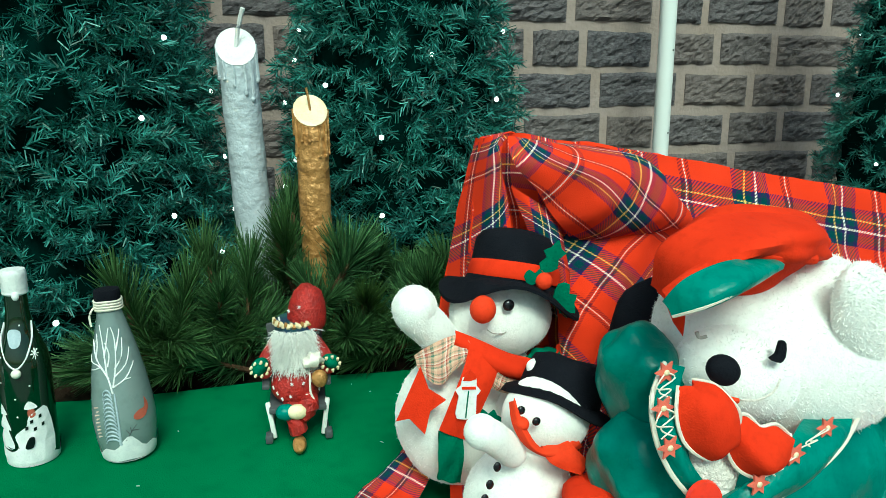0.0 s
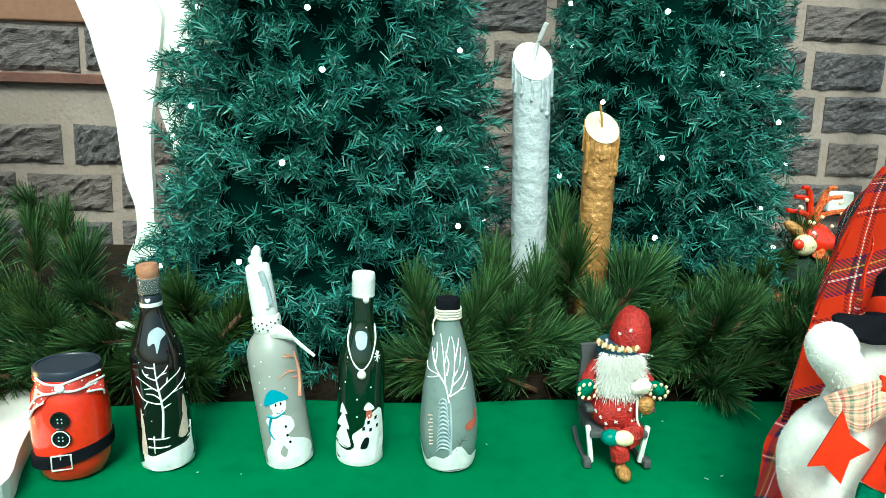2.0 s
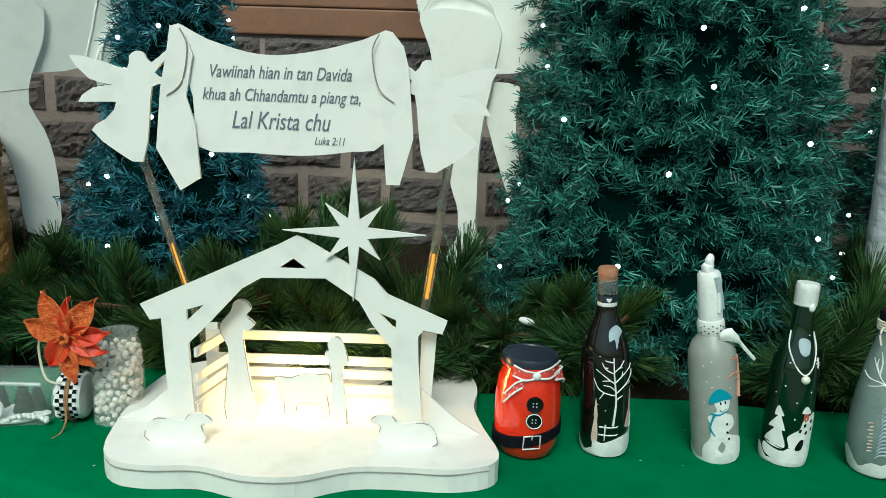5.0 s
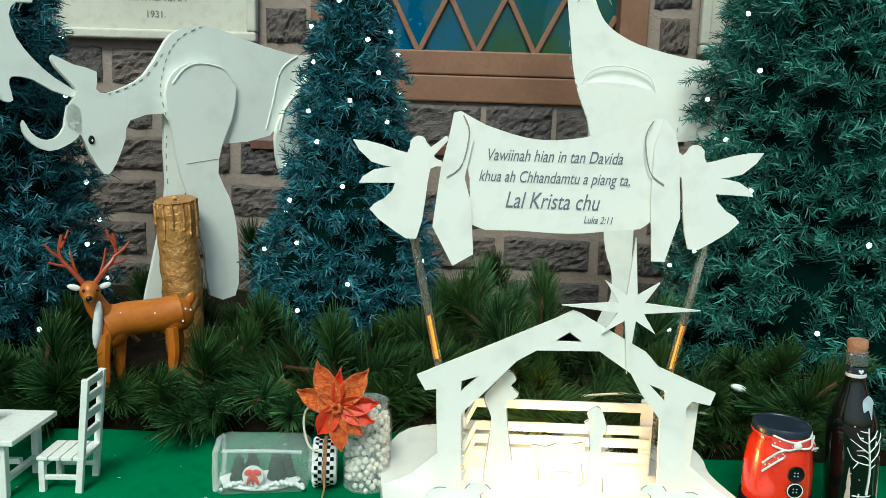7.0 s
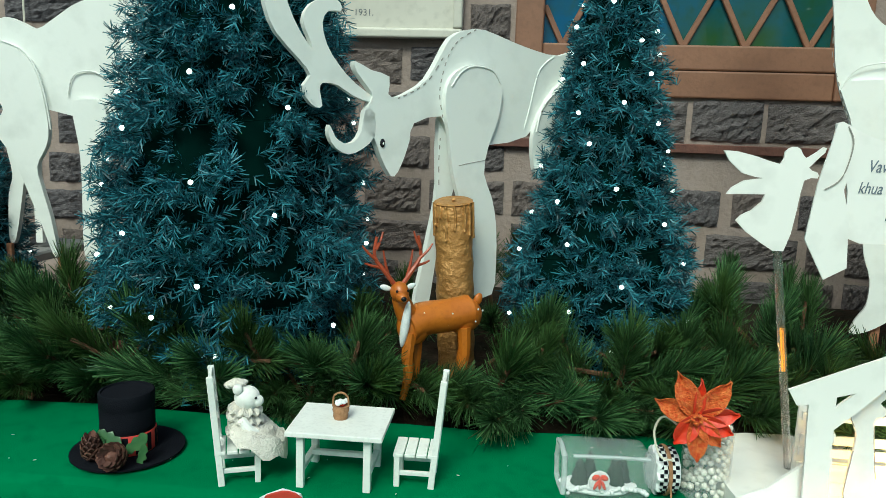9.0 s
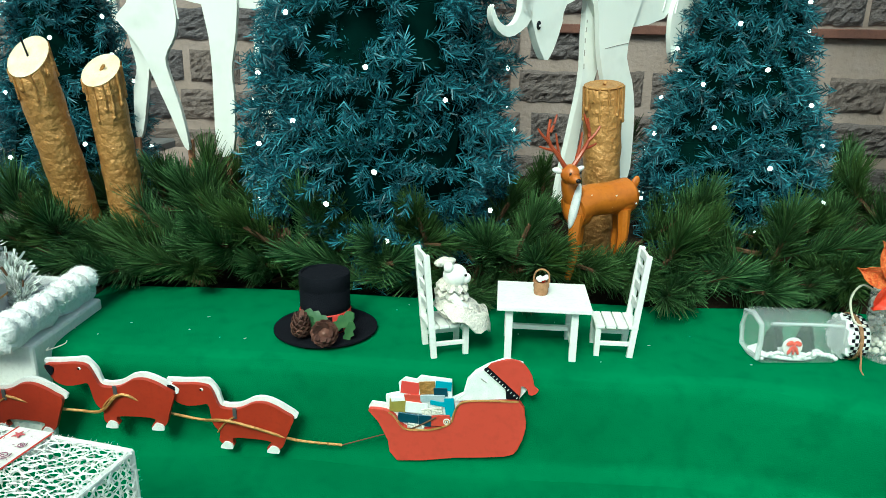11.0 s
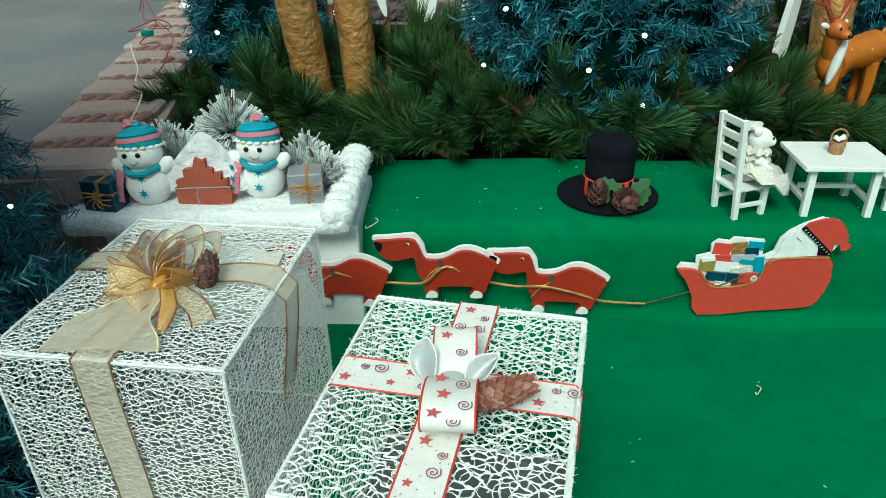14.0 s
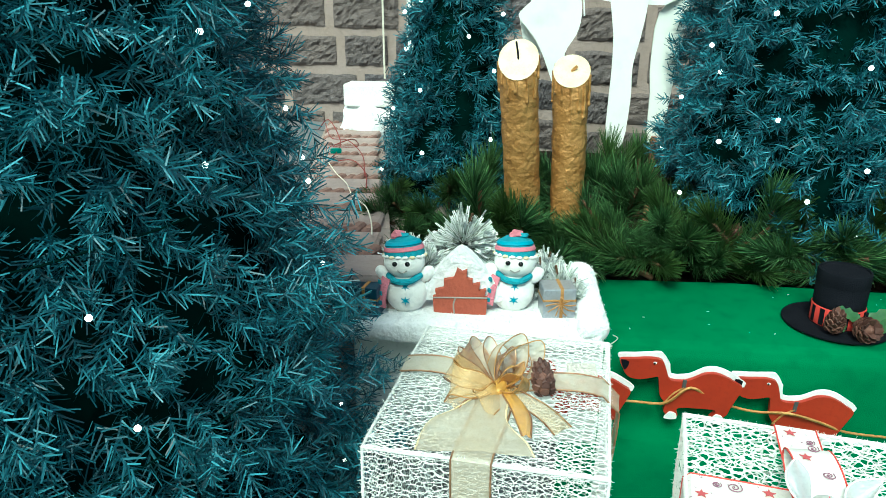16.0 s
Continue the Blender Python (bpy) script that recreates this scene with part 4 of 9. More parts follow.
part("star", cutout([(.0, .042), (.010, .016), (.030, .004), (.012, -.010), (.006, -.038), (-.012, -.020), (-.028, -.024), (-.016, .004)], .003, 1), RED_FELT, snow, "red felt star sewn on the belly").matrix_basis = Matrix.Translation((-0.062, -0.074, 0.151)) @ pose(0, 0, 0, -6, 0, -22)
part("kerchief", strip([(-0.056, -0.035, 0.191), (-0.034, -0.052, 0.213), (-0.015, -0.058, 0.222), (-0.002, -0.075, 0.218)], [(-0.055, -0.045, 0.178), (-0.038, -0.068, 0.168), (-0.024, -0.074, 0.183), (0.000, -0.080, 0.204)], 14, 8, .006, .004, .003, 4), PINK_PLAID, snow, "checked cotton kerchief")
part("kerchief", strip([(0.026, -0.090, 0.192), (0.044, -0.080, 0.177), (0.071, -0.065, 0.168), (0.098, -0.045, 0.172)], [(0.019, -0.090, 0.169), (0.034, -0.085, 0.159), (0.059, -0.080, 0.147), (0.095, -0.055, 0.139)], 14, 8, .005, .004, .003, 6), PINK_PLAID, snow, "checked cotton kerchief")
part("fringe", ball((.028, .016, .014), (0.110, -0.040, 0.172), (0, 10, 0), .35, 26, freq=22), GREEN_FELT, snow, "green knitted fringe")
holly(snow, (0.017, -0.090, 0.127), .8, 20)

# small plush snowman in front of it
small = thing("small_snowman_plush", pose(.30, .64, .785), "small white plush snowman with black hat and orange scarf", "plush toy")
body = part("body", ball((.062, .052, .070), (0.003, -0.005, 0.061), (0, 10, 0), .05, 26), PLUSH, small)
fuzz(body, 4000, .0014, PLUSH, 24)
part("head", ball((.050, .045, .046), (0.033, -0.005, 0.155), (0, 18, 0), .03, 26), PLUSH, small)
part("arm", limb([(-0.020, -0.040, 0.138), (-0.045, -0.052, 0.164), (-0.058, -0.054, 0.173)], .016, .018), PLUSH, small)
part("mitten", limb([(0.072, 0.015, 0.173), (0.088, 0.005, 0.172), (0.097, 0.005, 0.174)], .015, .017), PLUSH, small, "white mitten")
part("stripe", tube([(0.073, -0.010, 0.162), (0.083, -0.013, 0.164), (0.102, -0.008, 0.164)], .0028, 6), RED_FELT, small, "red stripe on the mitten")
part("tuft", ball((.04, .02, .016), (0.056, 0.020, 0.191), (0, 25, 0), .1, 20), PLUSH, small, "white edge under the hat")
shat = part("hat", lathe([(0, .006), (.048, .003), (.062, -.004), (.066, -.003), (.062, .004), (.047, .010), (.045, .03), (.041, .046), (.028, .056), (0, .058)], 30, (0.052, 0.008, 0.159), (-16, 27, 0)), BLACK_FELT, small, "black felt hat")
for v in shat.data.vertices:
    v.co.z += .004 * math.sin(v.co.x * 70)
part("nose", ball((.0075, .010, .0065), (-0.014, -0.052, 0.175), seg=12), NOSE_RED, small, "orange nose")
eye_bead(small, (-0.013, -0.047, 0.187), .0047)
eye_bead(small, (0.002, -0.052, 0.175), .0047)
for at in ((-0.041, -0.055, 0.132), (-0.049, -0.056, 0.114), (-0.054, -0.055, 0.098)):
    part("button", ball((.0043, .0025, .0055), at, seg=10), BLACK_GLOSS, small, "black button")
part("scarf", strip([(-0.022, -0.035, 0.192), (-0.022, -0.048, 0.171), (-0.009, -0.058, 0.149), (0.022, -0.060, 0.134), (0.061, -0.040, 0.132)], [(-0.018, -0.042, 0.199), (-0.014, -0.054, 0.179), (0.002, -0.062, 0.152), (0.028, -0.060, 0.148), (0.054, -0.040, 0.143)], 18, 6, .008, .004, .001, 2), NOSE_RED, small, "orange-red scarf")
part("scarf_end", strip([(0.005, -0.062, 0.152), (0.012, -0.068, 0.135), (0.048, -0.068, 0.115)], [(0.037, -0.055, 0.150), (0.044, -0.060, 0.142), (0.055, -0.062, 0.130)], 12, 6, .006, .004, .002, 3), NOSE_RED, small, "spread end of the orange scarf")

# large white bear in a green jacket
bear = thing("bear_plush", pose(.50, .56, .80), "white plush bear with red beret and green satin jacket", "plush toy")
body = part("body", ball((.155, .10, .12), (0.097, 0.040, 0.054), (0, 0, 0), .08, 40), GREEN_SATIN, bear, "green satin jacket")
skull = ball((.150, .112, .106), (0.089, 0.025, 0.219), (0, 9, 0), .015, 44)
skull = ball((.062, .055, .048), (-0.017, -0.038, 0.219), (0, 14, 0), .015, 34, skull)
head = part("head", skull, PLUSH, bear, "large white plush head with a short muzzle")
fuzz(head, 26000, .0022, PLUSH, 25, .0008)
ear = part("ear", ball((.036, .020, .066), (0.096, -0.075, 0.277), (8, -30, 0), .05, 28), PLUSH, bear, "soft hanging ear")
fuzz(ear, 5000, .0022, PLUSH, 26)
part("nose", ball((.0165, .012, .0135), (-0.081, -0.102, 0.254), (0, 30, 0), seg=20), BLACK_FELT, bear, "black velvet nose")
eye = part("eye", cutout([(-.010, -.003), (-.002, .0), (.003, .011), (.009, .008), (.008, -.004), (.001, -.009)], .004, 2), BLACK_FELT, bear, "dark narrow eye")
eye.matrix_basis = Matrix.Translation((-0.017, -0.092, 0.259)) @ pose(0, 0, 0, -8, 0, 8)
part("eye", tube([(-0.086, -0.068, 0.278), (-0.084, -0.070, 0.273), (-0.079, -0.074, 0.275)], .0018, 6), CUT_LINE, bear, "eye sunk in the plush")
part("mouth", strip([(-0.088, -0.098, 0.232), (-0.081, -0.101, 0.230), (-0.063, -0.102, 0.224)], [(-0.086, -0.099, 0.228), (-0.077, -0.103, 0.224), (-0.065, -0.103, 0.223)], 8, 4, .002, .002), NOSE_RED, bear, "red stitched mouth")
part("cheek_seam", tube([(-0.061, -0.103, 0.224), (-0.045, -0.105, 0.223), (-0.028, -0.104, 0.228), (-0.020, -0.102, 0.239)], .0011, 5), LACE, bear, "stitched cheek seam")
beret = part("beret", ball((.088, .07, .040), (0.019, 0.020, 0.329), (0, -12, 0), .2, 56, freq=6), RED_FELT, bear, "puffy gathered red beret")
part("fold", strip([(-0.100, -0.010, 0.310), (-0.102, -0.030, 0.348), (-0.070, -0.040, 0.370), (-0.016, -0.040, 0.374), (0.064, -0.020, 0.363), (0.108, 0.000, 0.337)], [(-0.099, -0.030, 0.301), (-0.095, -0.060, 0.328), (-0.066, -0.070, 0.343), (-0.018, -0.070, 0.343), (0.031, -0.050, 0.333), (0.089, -0.010, 0.321)], 30, 12, .034, .004, .010, 7), RED_FELT, beret, "gathered front of the beret")
part("rim", tube([(-0.121, -0.070, 0.317), (-0.105, -0.082, 0.336), (-0.072, -0.085, 0.348), (-0.027, -0.080, 0.346), (0.041, -0.060, 0.335)], .0055, 8), RED_FELT, beret, "red rim roll")
visor = part("visor", strip([(-0.131, -0.085, 0.315), (-0.121, -0.098, 0.336), (-0.084, -0.102, 0.349), (-0.027, -0.088, 0.342)], [(-0.131, -0.098, 0.307), (-0.116, -0.120, 0.321), (-0.082, -0.122, 0.335), (-0.026, -0.092, 0.341)], 20, 10, .010, .004), GREEN_SATIN, beret, "green satin visor with cord piping")
part("piping", tube([(-0.133, -0.100, 0.307), (-0.119, -0.123, 0.321), (-0.084, -0.125, 0.335), (-0.027, -0.094, 0.341)], .0018, 6), STRING, visor, "cream cord piping")
for pts_a, pts_b in (([(-0.122, -0.098, 0.243), (-0.128, -0.108, 0.218), (-0.119, -0.112, 0.193), (-0.096, -0.115, 0.178), (-0.077, -0.112, 0.184)], [(-0.104, -0.092, 0.244), (-0.092, -0.105, 0.244), (-0.080, -0.112, 0.232), (-0.069, -0.114, 0.216), (-0.071, -0.112, 0.196)]), ([(-0.081, -0.112, 0.192), (-0.071, -0.116, 0.168), (-0.048, -0.118, 0.155), (-0.020, -0.116, 0.162), (-0.010, -0.110, 0.184)], [(-0.070, -0.108, 0.213), (-0.060, -0.112, 0.214), (-0.047, -0.114, 0.202), (-0.029, -0.112, 0.201), (-0.011, -0.108, 0.187)])):
    tie = part("bow_tie", strip(pts_a, pts_b, 20, 12, .018, .004, .004, 2), RED_FELT, bear, "red bow tie lobe")
    part("piping", tube(pts_a + pts_b[::-1], .0018, 6, 5), STRING, tie, "gold cord piping")
PINK_THREAD = material("coral_thread", (.7, .16, .1), .7, vary=(.6, .1, .07), scale=200)


def petal_flower(at, r, parent):
    b = cutout([(math.cos(i * math.pi / 6) * (r if i % 2 == 0 else r * .5), math.sin(i * math.pi / 6) * (r if i % 2 == 0 else r * .5)) for i in range(12)], .002, 1)
    fl = part("flower", b, PINK_THREAD, parent, "embroidered coral flower")
    fl.matrix_basis = pose(*at)
    part("flower_centre", ball((r * .25, .0012, r * .25), (0, -.0015, 0), seg=8), GOLD_PALE, fl, "gold thread centre")


for outer, inner, flowers in (([(-0.114, -0.060, 0.250), (-0.139, -0.082, 0.229), (-0.142, -0.096, 0.198), (-0.128, -0.104, 0.164), (-0.098, -0.110, 0.128)], [(-0.098, -0.072, 0.247), (-0.117, -0.092, 0.231), (-0.120, -0.104, 0.202), (-0.109, -0.110, 0.171), (-0.090, -0.114, 0.146)], ((-0.124, -0.082, 0.249), (-0.138, -0.102, 0.226), (-0.137, -0.114, 0.195))), ([(0.103, -0.070, 0.171), (0.059, -0.096, 0.158), (0.009, -0.110, 0.141), (-0.037, -0.115, 0.127), (-0.072, -0.115, 0.118)], [(0.053, -0.060, 0.170), (0.006, -0.094, 0.174), (-0.030, -0.110, 0.159), (-0.063, -0.115, 0.146), (-0.090, -0.116, 0.139)], ((0.042, -0.098, 0.181), (-0.012, -0.120, 0.173), (-0.053, -0.126, 0.154)))):
    lap = part("lapel", strip(outer, inner, 26, 10, .008, .005, .002, 4), GREEN_SATIN, bear, "green satin lapel with embroidered flowers")
    part("piping", tube([Vector(p) + Vector((0, -.004, 0)) for p in outer], .0024, 6), STRING, lap, "white cord piping")
    for at in flowers:
        petal_flower(at, .0115, lap)
    for p, q in zip(flowers, flowers[1:]):
        p, q = Vector(p), Vector(q)
        mid = p.lerp(q, .5)
        for s in (-1, 1):
            part("vine", tube([p, p.lerp(q, .3) + Vector((s * .009, -.001, s * .004)), mid + Vector((-s * .006, -.001, 0)), p.lerp(q, .75) + Vector((s * .007, -.001, 0))], .0008, 4, 4), STRING, lap, "pale embroidered vine")
part("sleeve", ball((.040, .05, .062), (-0.097, 0.000, 0.205), (0, -14, 0), .2, 44, freq=10), GREEN_SATIN, bear, "green satin sleeve")
part("sleeve", ball((.055, .055, .066), (-0.100, -0.030, 0.120), (0, -24, 0), .2, 44, freq=10), GREEN_SATIN, bear, "green satin sleeve")
part("sleeve", ball((.075, .06, .11), (0.250, 0.000, 0.029), (0, 20, 0), .16, 36, freq=10), GREEN_SATIN, bear, "green satin sleeve")
# black ball in place of the shadow between the bear and the blanket
part("hollow", ball((.05, .03, .07), (-0.027, 0.100, 0.214), (0, 0, 0), .1, 20), BLACK_FELT, bear, "black ball standing in for shadow between bear and blanket")
part("shirt", strip([(-0.104, -0.098, 0.178), (-0.105, -0.105, 0.160), (-0.098, -0.110, 0.128)], [(-0.067, -0.102, 0.174), (-0.056, -0.105, 0.157), (-0.068, -0.110, 0.123)], 10, 8, .008, .004, .003, 3), LACE, bear, "cream shirt front")
part("badge", lathe([(0, 0), (.017, 0), (.0185, .002), (.017, .005), (.012, .006), (0, .006)], 24, (-0.105, -0.120, 0.144), (80, 0, 0)), RED_GLAZE, bear, "round red badge")
part("trousers", ball((.045, .06, .026), (-0.138, -0.030, 0.083), (0, 0, 20), .1), RED_FELT, bear, "red trousers")

# red and gold ornament and a white fitting behind the chair
orn = thing("reindeer_ornament", pose(.725, 1.60, BED) @ Matrix.Scale(1.05, 4), "red and gold reindeer ornament standing behind the chair", "ornament")
part("base", ball((.06, .05, .05), (0, 0, .045), lump=.2), GLITTER, orn, "glittering red base")
part("body", ball((.046, .042, .046), (-.004, -.005, .135), lump=.04), DARK_VELVET, orn, "dark green round body")
part("scarf", tube([(.03, -.04, .1), (.05, -.03, .13), (.045, -.02, .17), (.02, -.04, .185)], .014, 8), GLITTER, orn, "red and gold scarf")
part("head", ball((.05, .042, .04), (.03, 0, .205), lump=.15), RED_GLAZE, orn, "shiny red head")
part("muzzle", ball((.026, .02, .024), (-.012, -.035, .2), lump=.1), GOLD_PALE, orn, "gold face")
part("nose", ball((.012, .01, .012), (-.035, -.05, .205), seg=12), RED_GLAZE, orn, "round red nose")
part("ear", ball((.03, .012, .012), (-.03, -.02, .235), (0, 30, 0), .1), GOLD, orn, "gold ear")
for s in (-1, 1):
    for dz, out in ((.0, .05), (.03, .035), (.05, .02)):
        part("antler", tube([(.02, 0, .235), (.02 + s * .02, -.01, .265 + dz), (.02 + s * (.02 + out), -.015, .275 + dz)], .0075, 6, 4, taper=.005), GLITTER if s > 0 else RED_GLAZE, orn, "red and gold antler")
for k in range(10):
    part("bead", ball((.0045, .0045, .0045), (.02 + .05 * math.cos(k * 2.4), -.03, .27 + .03 * math.sin(k * 1.7)), seg=8), GOLD_PALE, orn, "gold bead")
slab_ob = tagged(new("wall_box", link_mesh("wall_box", block((.10, .05, .075), (1.47, 2.535, .965), bevel=.006), WHITE_PAINT, False)), "small white plastic box on the stone wall", "box")
pole = thing("pipe", pose(1.507, 2.30, 0), "white plastic pipe rising in front of the stone wall", "pipe")
part("tube", lathe([(.029, .7), (.029, 3.2)], 20), PIPE, pole)
for z in (1.13, 1.42):
    part("screw", ball((.003, .002, .003), (.01, -.029, z), seg=8), BLACK_GLOSS, pole)


# ---- painted bottles, the jar and the rocking figure on the upper step ----
def on(r, u, z, lift=.0006):
    """A point on a round side: u metres round from its front, at height z; r may follow the height."""
    rr = (r(z) if callable(r) else r) + lift
    return (rr * math.sin(u / rr), -rr * math.cos(u / rr), z)


def strokes(r, lines, width, mat, parent, label, name="painted_tree", lift=.0004):
    bm = None
    for ln in lines:
        bm = tube([on(r, u, z, lift) for u, z in ln], width, 5, 3, bm=bm, taper=width * .45)
    return part(name, bm, mat, parent, label)


def patch(r, pts, mat, parent, label, name="painted_shape", lift=.0012, steps=3):
    """A patch of thick paint that follows the round side."""
    b = cutout(pts, .0004, steps)
    bmesh.ops.subdivide_edges(b, edges=[e for e in b.edges if e.calc_length() > .006], cuts=2, use_grid_fill=False)
    bmesh.ops.triangulate(b, faces=b.faces[:])
    for v in b.verts:
        v.co = on(r, v.co.x, v.co.z, lift - v.co.y)
    return part(name, b, mat, parent, label, False)


def snow_foot(r, h, parent, mat=None):
    """White paint from the base up to an uneven edge."""
    b = bmesh.new()
    n = 40
    rows = []
    for i in range(n):
        a = 2 * math.pi * i / n
        top = h * (1 + .35 * math.sin(a * 3 + 1) + .2 * math.sin(a * 7))
        rows.append([b.verts.new(((r(z) + .0009) * math.sin(a), -(r(z) + .0009) * math.cos(a), z)) for z in (.003, top * .35, top * .7, top)])
    for i in range(n):
        for k in range(3):
            b.faces.new((rows[i][k], rows[(i + 1) % n][k], rows[(i + 1) % n][k + 1], rows[i][k + 1]))
    return part("snow_paint", b, mat or PAINT_WHITE, parent, "thick white paint round the foot")


def radius_of(profile):
    zs, rs = [p[1] for p in profile], [p[0] for p in profile]
    return lambda z: float(np.interp(z, zs, rs))


def bare_tree(h, spread, seed, z0=.03, u0=0.0):
    """Branching lines of a painted winter tree, (u, z)."""
    rr = random.Random(seed)
    lines = [[(u0, z0), (u0 + .001, z0 + h * .4), (u0, z0 + h)]]
    for k in range(9):
        z = z0 + h * (.35 + .07 * k)
        s = 1 if k % 2 else -1
        ln = spread * (1 - .07 * k)
        lines.append([(u0, z), (u0 + s * ln * .5, z + ln * .35), (u0 + s * ln, z + ln * .75)])
        lines.append([(u0 + s * ln * .5, z + ln * .35), (u0 + s * ln * .75, z + ln * .3), (u0 + s * ln * .95, z + ln * rr.uniform(.2, .4))])
        lines.append([(u0 + s * ln * .6, z + ln * .42), (u0 + s * ln * .55, z + ln * .7), (u0 + s * ln * .65, z + ln * .95)])
    return lines


P_WINE = [(.0, 0), (.03, 0), (.0365, .004), (.0385, .02), (.039, .150), (.037, .172), (.029, .198), (.019, .222), (.0155, .238), (.0142, .252), (.0140, .272), (.0155, .274), (.0155, .282), (.012, .283)]
dark = thing("wine_bottle", pose(-.583, 1.075, STEP_TOP, 0, -3, 0), "dark wine bottle painted with a white winter tree, cork stopper", "bottle", "painted bottles")
part("glass", lathe(P_WINE, 40), WINE_GLASS, dark)
RW = radius_of(P_WINE[1:])
strokes(RW, [[(0.0070, 0.0570), (0.0110, 0.0930), (0.0093, 0.1190), (0.0066, 0.1450), (0.0058, 0.1680)]], .0021, PAINT_WHITE, dark, "white painted bare trunk")
strokes(RW, [[(0.0097, 0.1070), (-0.0022, 0.1100), (-0.0163, 0.1170), (-0.0246, 0.1340)], [(-0.0082, 0.1120), (-0.0151, 0.1010)], [(0.0087, 0.1260), (-0.0039, 0.1360), (-0.0212, 0.1490)], [(0.0009, 0.1320), (-0.0113, 0.1310)], [(0.0065, 0.1430), (-0.0062, 0.1500), (-0.0118, 0.1600)], [(-0.0030, 0.1520), (-0.0091, 0.1530)], [(0.0099, 0.1100), (0.0263, 0.1210), (0.0458, 0.1330), (0.0534, 0.1410)], [(0.0263, 0.1210), (0.0445, 0.1230)], [(0.0088, 0.1280), (0.0213, 0.1380), (0.0370, 0.1470), (0.0435, 0.1530)], [(0.0201, 0.1380), (0.0217, 0.1450)], [(0.0066, 0.1450), (0.0177, 0.1540), (0.0240, 0.1620)], [(0.0121, 0.1500), (0.0210, 0.1520)], [(0.0114, 0.1000), (0.0169, 0.1030), (0.0228, 0.1050)], [(0.0101, 0.1140), (0.0014, 0.1220), (-0.0096, 0.1240)], [(0.0055, 0.1610), (-0.0015, 0.1620), (-0.0075, 0.1640)]], .0012, PAINT_WHITE, dark, "white painted bare branches", "painted_branch")
patch(RW, [(-0.0238, 0.0310), (-0.0228, 0.0090), (0.0103, 0.0030), (0.0534, 0.0140), (0.0534, 0.0490), (0.0534, 0.0580), (0.0465, 0.0430), (0.0198, 0.0370), (0.0027, 0.0320), (-0.0107, 0.0280)], PAINT_WHITE, dark, "white painted snow bank", "painted_snow")
snow_foot(RW, .020, dark)
for tip, foot, w in (((-0.0205, 0.1030), (-0.0226, 0.0310), .0052), ((0.0434, 0.1140), (0.0371, 0.0530), .0085)):
    patch(RW, [(tip[0], tip[1]), (tip[0] + w * .6, tip[1] * .6 + foot[1] * .4), (tip[0] + w * .5, tip[1] * .5 + foot[1] * .5), (foot[0] + w, foot[1]), (foot[0] - w, foot[1]), (tip[0] - w * .5, tip[1] * .5 + foot[1] * .5), (tip[0] - w * .6, tip[1] * .6 + foot[1] * .4)], PAINT_PALE, dark, "pale pink painted fir", "painted_fir")
strokes(RW, [[(-0.0144, 0.0550), (0.0120, 0.0540), (0.0490, 0.0590), (0.0534, 0.0670)], [(-0.0152, 0.0420), (0.0113, 0.0410), (0.0471, 0.0470), (0.0534, 0.0580)], [(-0.0049, 0.0590), (-0.0064, 0.0320)], [(0.0534, 0.0680), (0.0528, 0.0400)]], .0013, PAINT_WHITE, dark, "white painted fence", "painted_fence")
patch(RW, [(0.0031, 0.2120), (0.0125, 0.2150), (0.0231, 0.2050), (0.0158, 0.1980), (0.0106, 0.1800), (0.0073, 0.1950), (-0.0009, 0.1920), (-0.0013, 0.2050)], PAINT_GREY, dark, "pale painted cloud")
for u, z in ((-0.0155, 0.1700), (0.0459, 0.1720), (0.0534, 0.1330), (0.0400, 0.1970), (0.0534, 0.1110), (0.0354, 0.1280), (-0.0057, 0.0830), (-0.0178, 0.0920)):
    patch(RW, [(u - .0012, z), (u, z + .0008), (u + .0012, z), (u, z - .0008)], PAINT_WHITE, dark, "white painted snowflake", "snowflake")
part("label", lathe([(.0146, .242), (.0150, .243), (.0150, .258), (.0146, .259)], 28), NECK_BLUE, dark, "dark blue neck label with a pale band")
part("label_band", lathe([(.0151, .2425), (.0153, .243), (.0153, .248), (.0151, .2485)], 28), SILVER_PALE, dark, "pale band of the neck label")
part("heart", cutout([(0, -.004), (.004, .001), (.002, .003), (0, .0015), (-.002, .003), (-.004, .001)], .001, 2), PAINT_WHITE, dark, "pale printed mark").matrix_basis = pose(0, -.0153, .2535)
part("cork", lathe([(.0, .278), (.0125, .278), (.0135, .284), (.0150, .288), (.0155, .300), (.0135, .303), (0, .3025)], 24), CORK, dark, "cork stopper with a worn pale top")
part("seal", lathe([(.0157, .262), (.0162, .263), (.0160, .284), (.0155, .285)], 28), CLEAR, dark, "clear torn seal").visible_shadow = False

P_FROST = [(0, 0), (.03, 0), (.0345, .004), (.0360, .02), (.0365, .160), (.0355, .178), (.030, .194), (.020, .206), (.0165, .213), (.0160, .225), (.012, .226)]
frost = thing("frosted_bottle", pose(-.404, 1.07, STEP_TOP, 0, -8, 0), "frosted bottle painted with a snowman, candle and lace in its neck", "bottle", "painted bottles")
part("glass", lathe(P_FROST, 40), FROSTED, frost)
RF = radius_of(P_FROST[1:])
part("candle", lathe([(0, .222), (.0170, .222), (.0185, .240), (.0185, .262), (.0178, .285), (.0172, .303), (.015, .306), (0, .305)], 20), WAX, frost, "white candle with grey smears")
part("smear", tube([(.006, -.0175, .300), (.010, -.0168, .275), (.012, -.0160, .250)], .0045, 6), PAINT_GREY, frost, "grey smear on the wax")
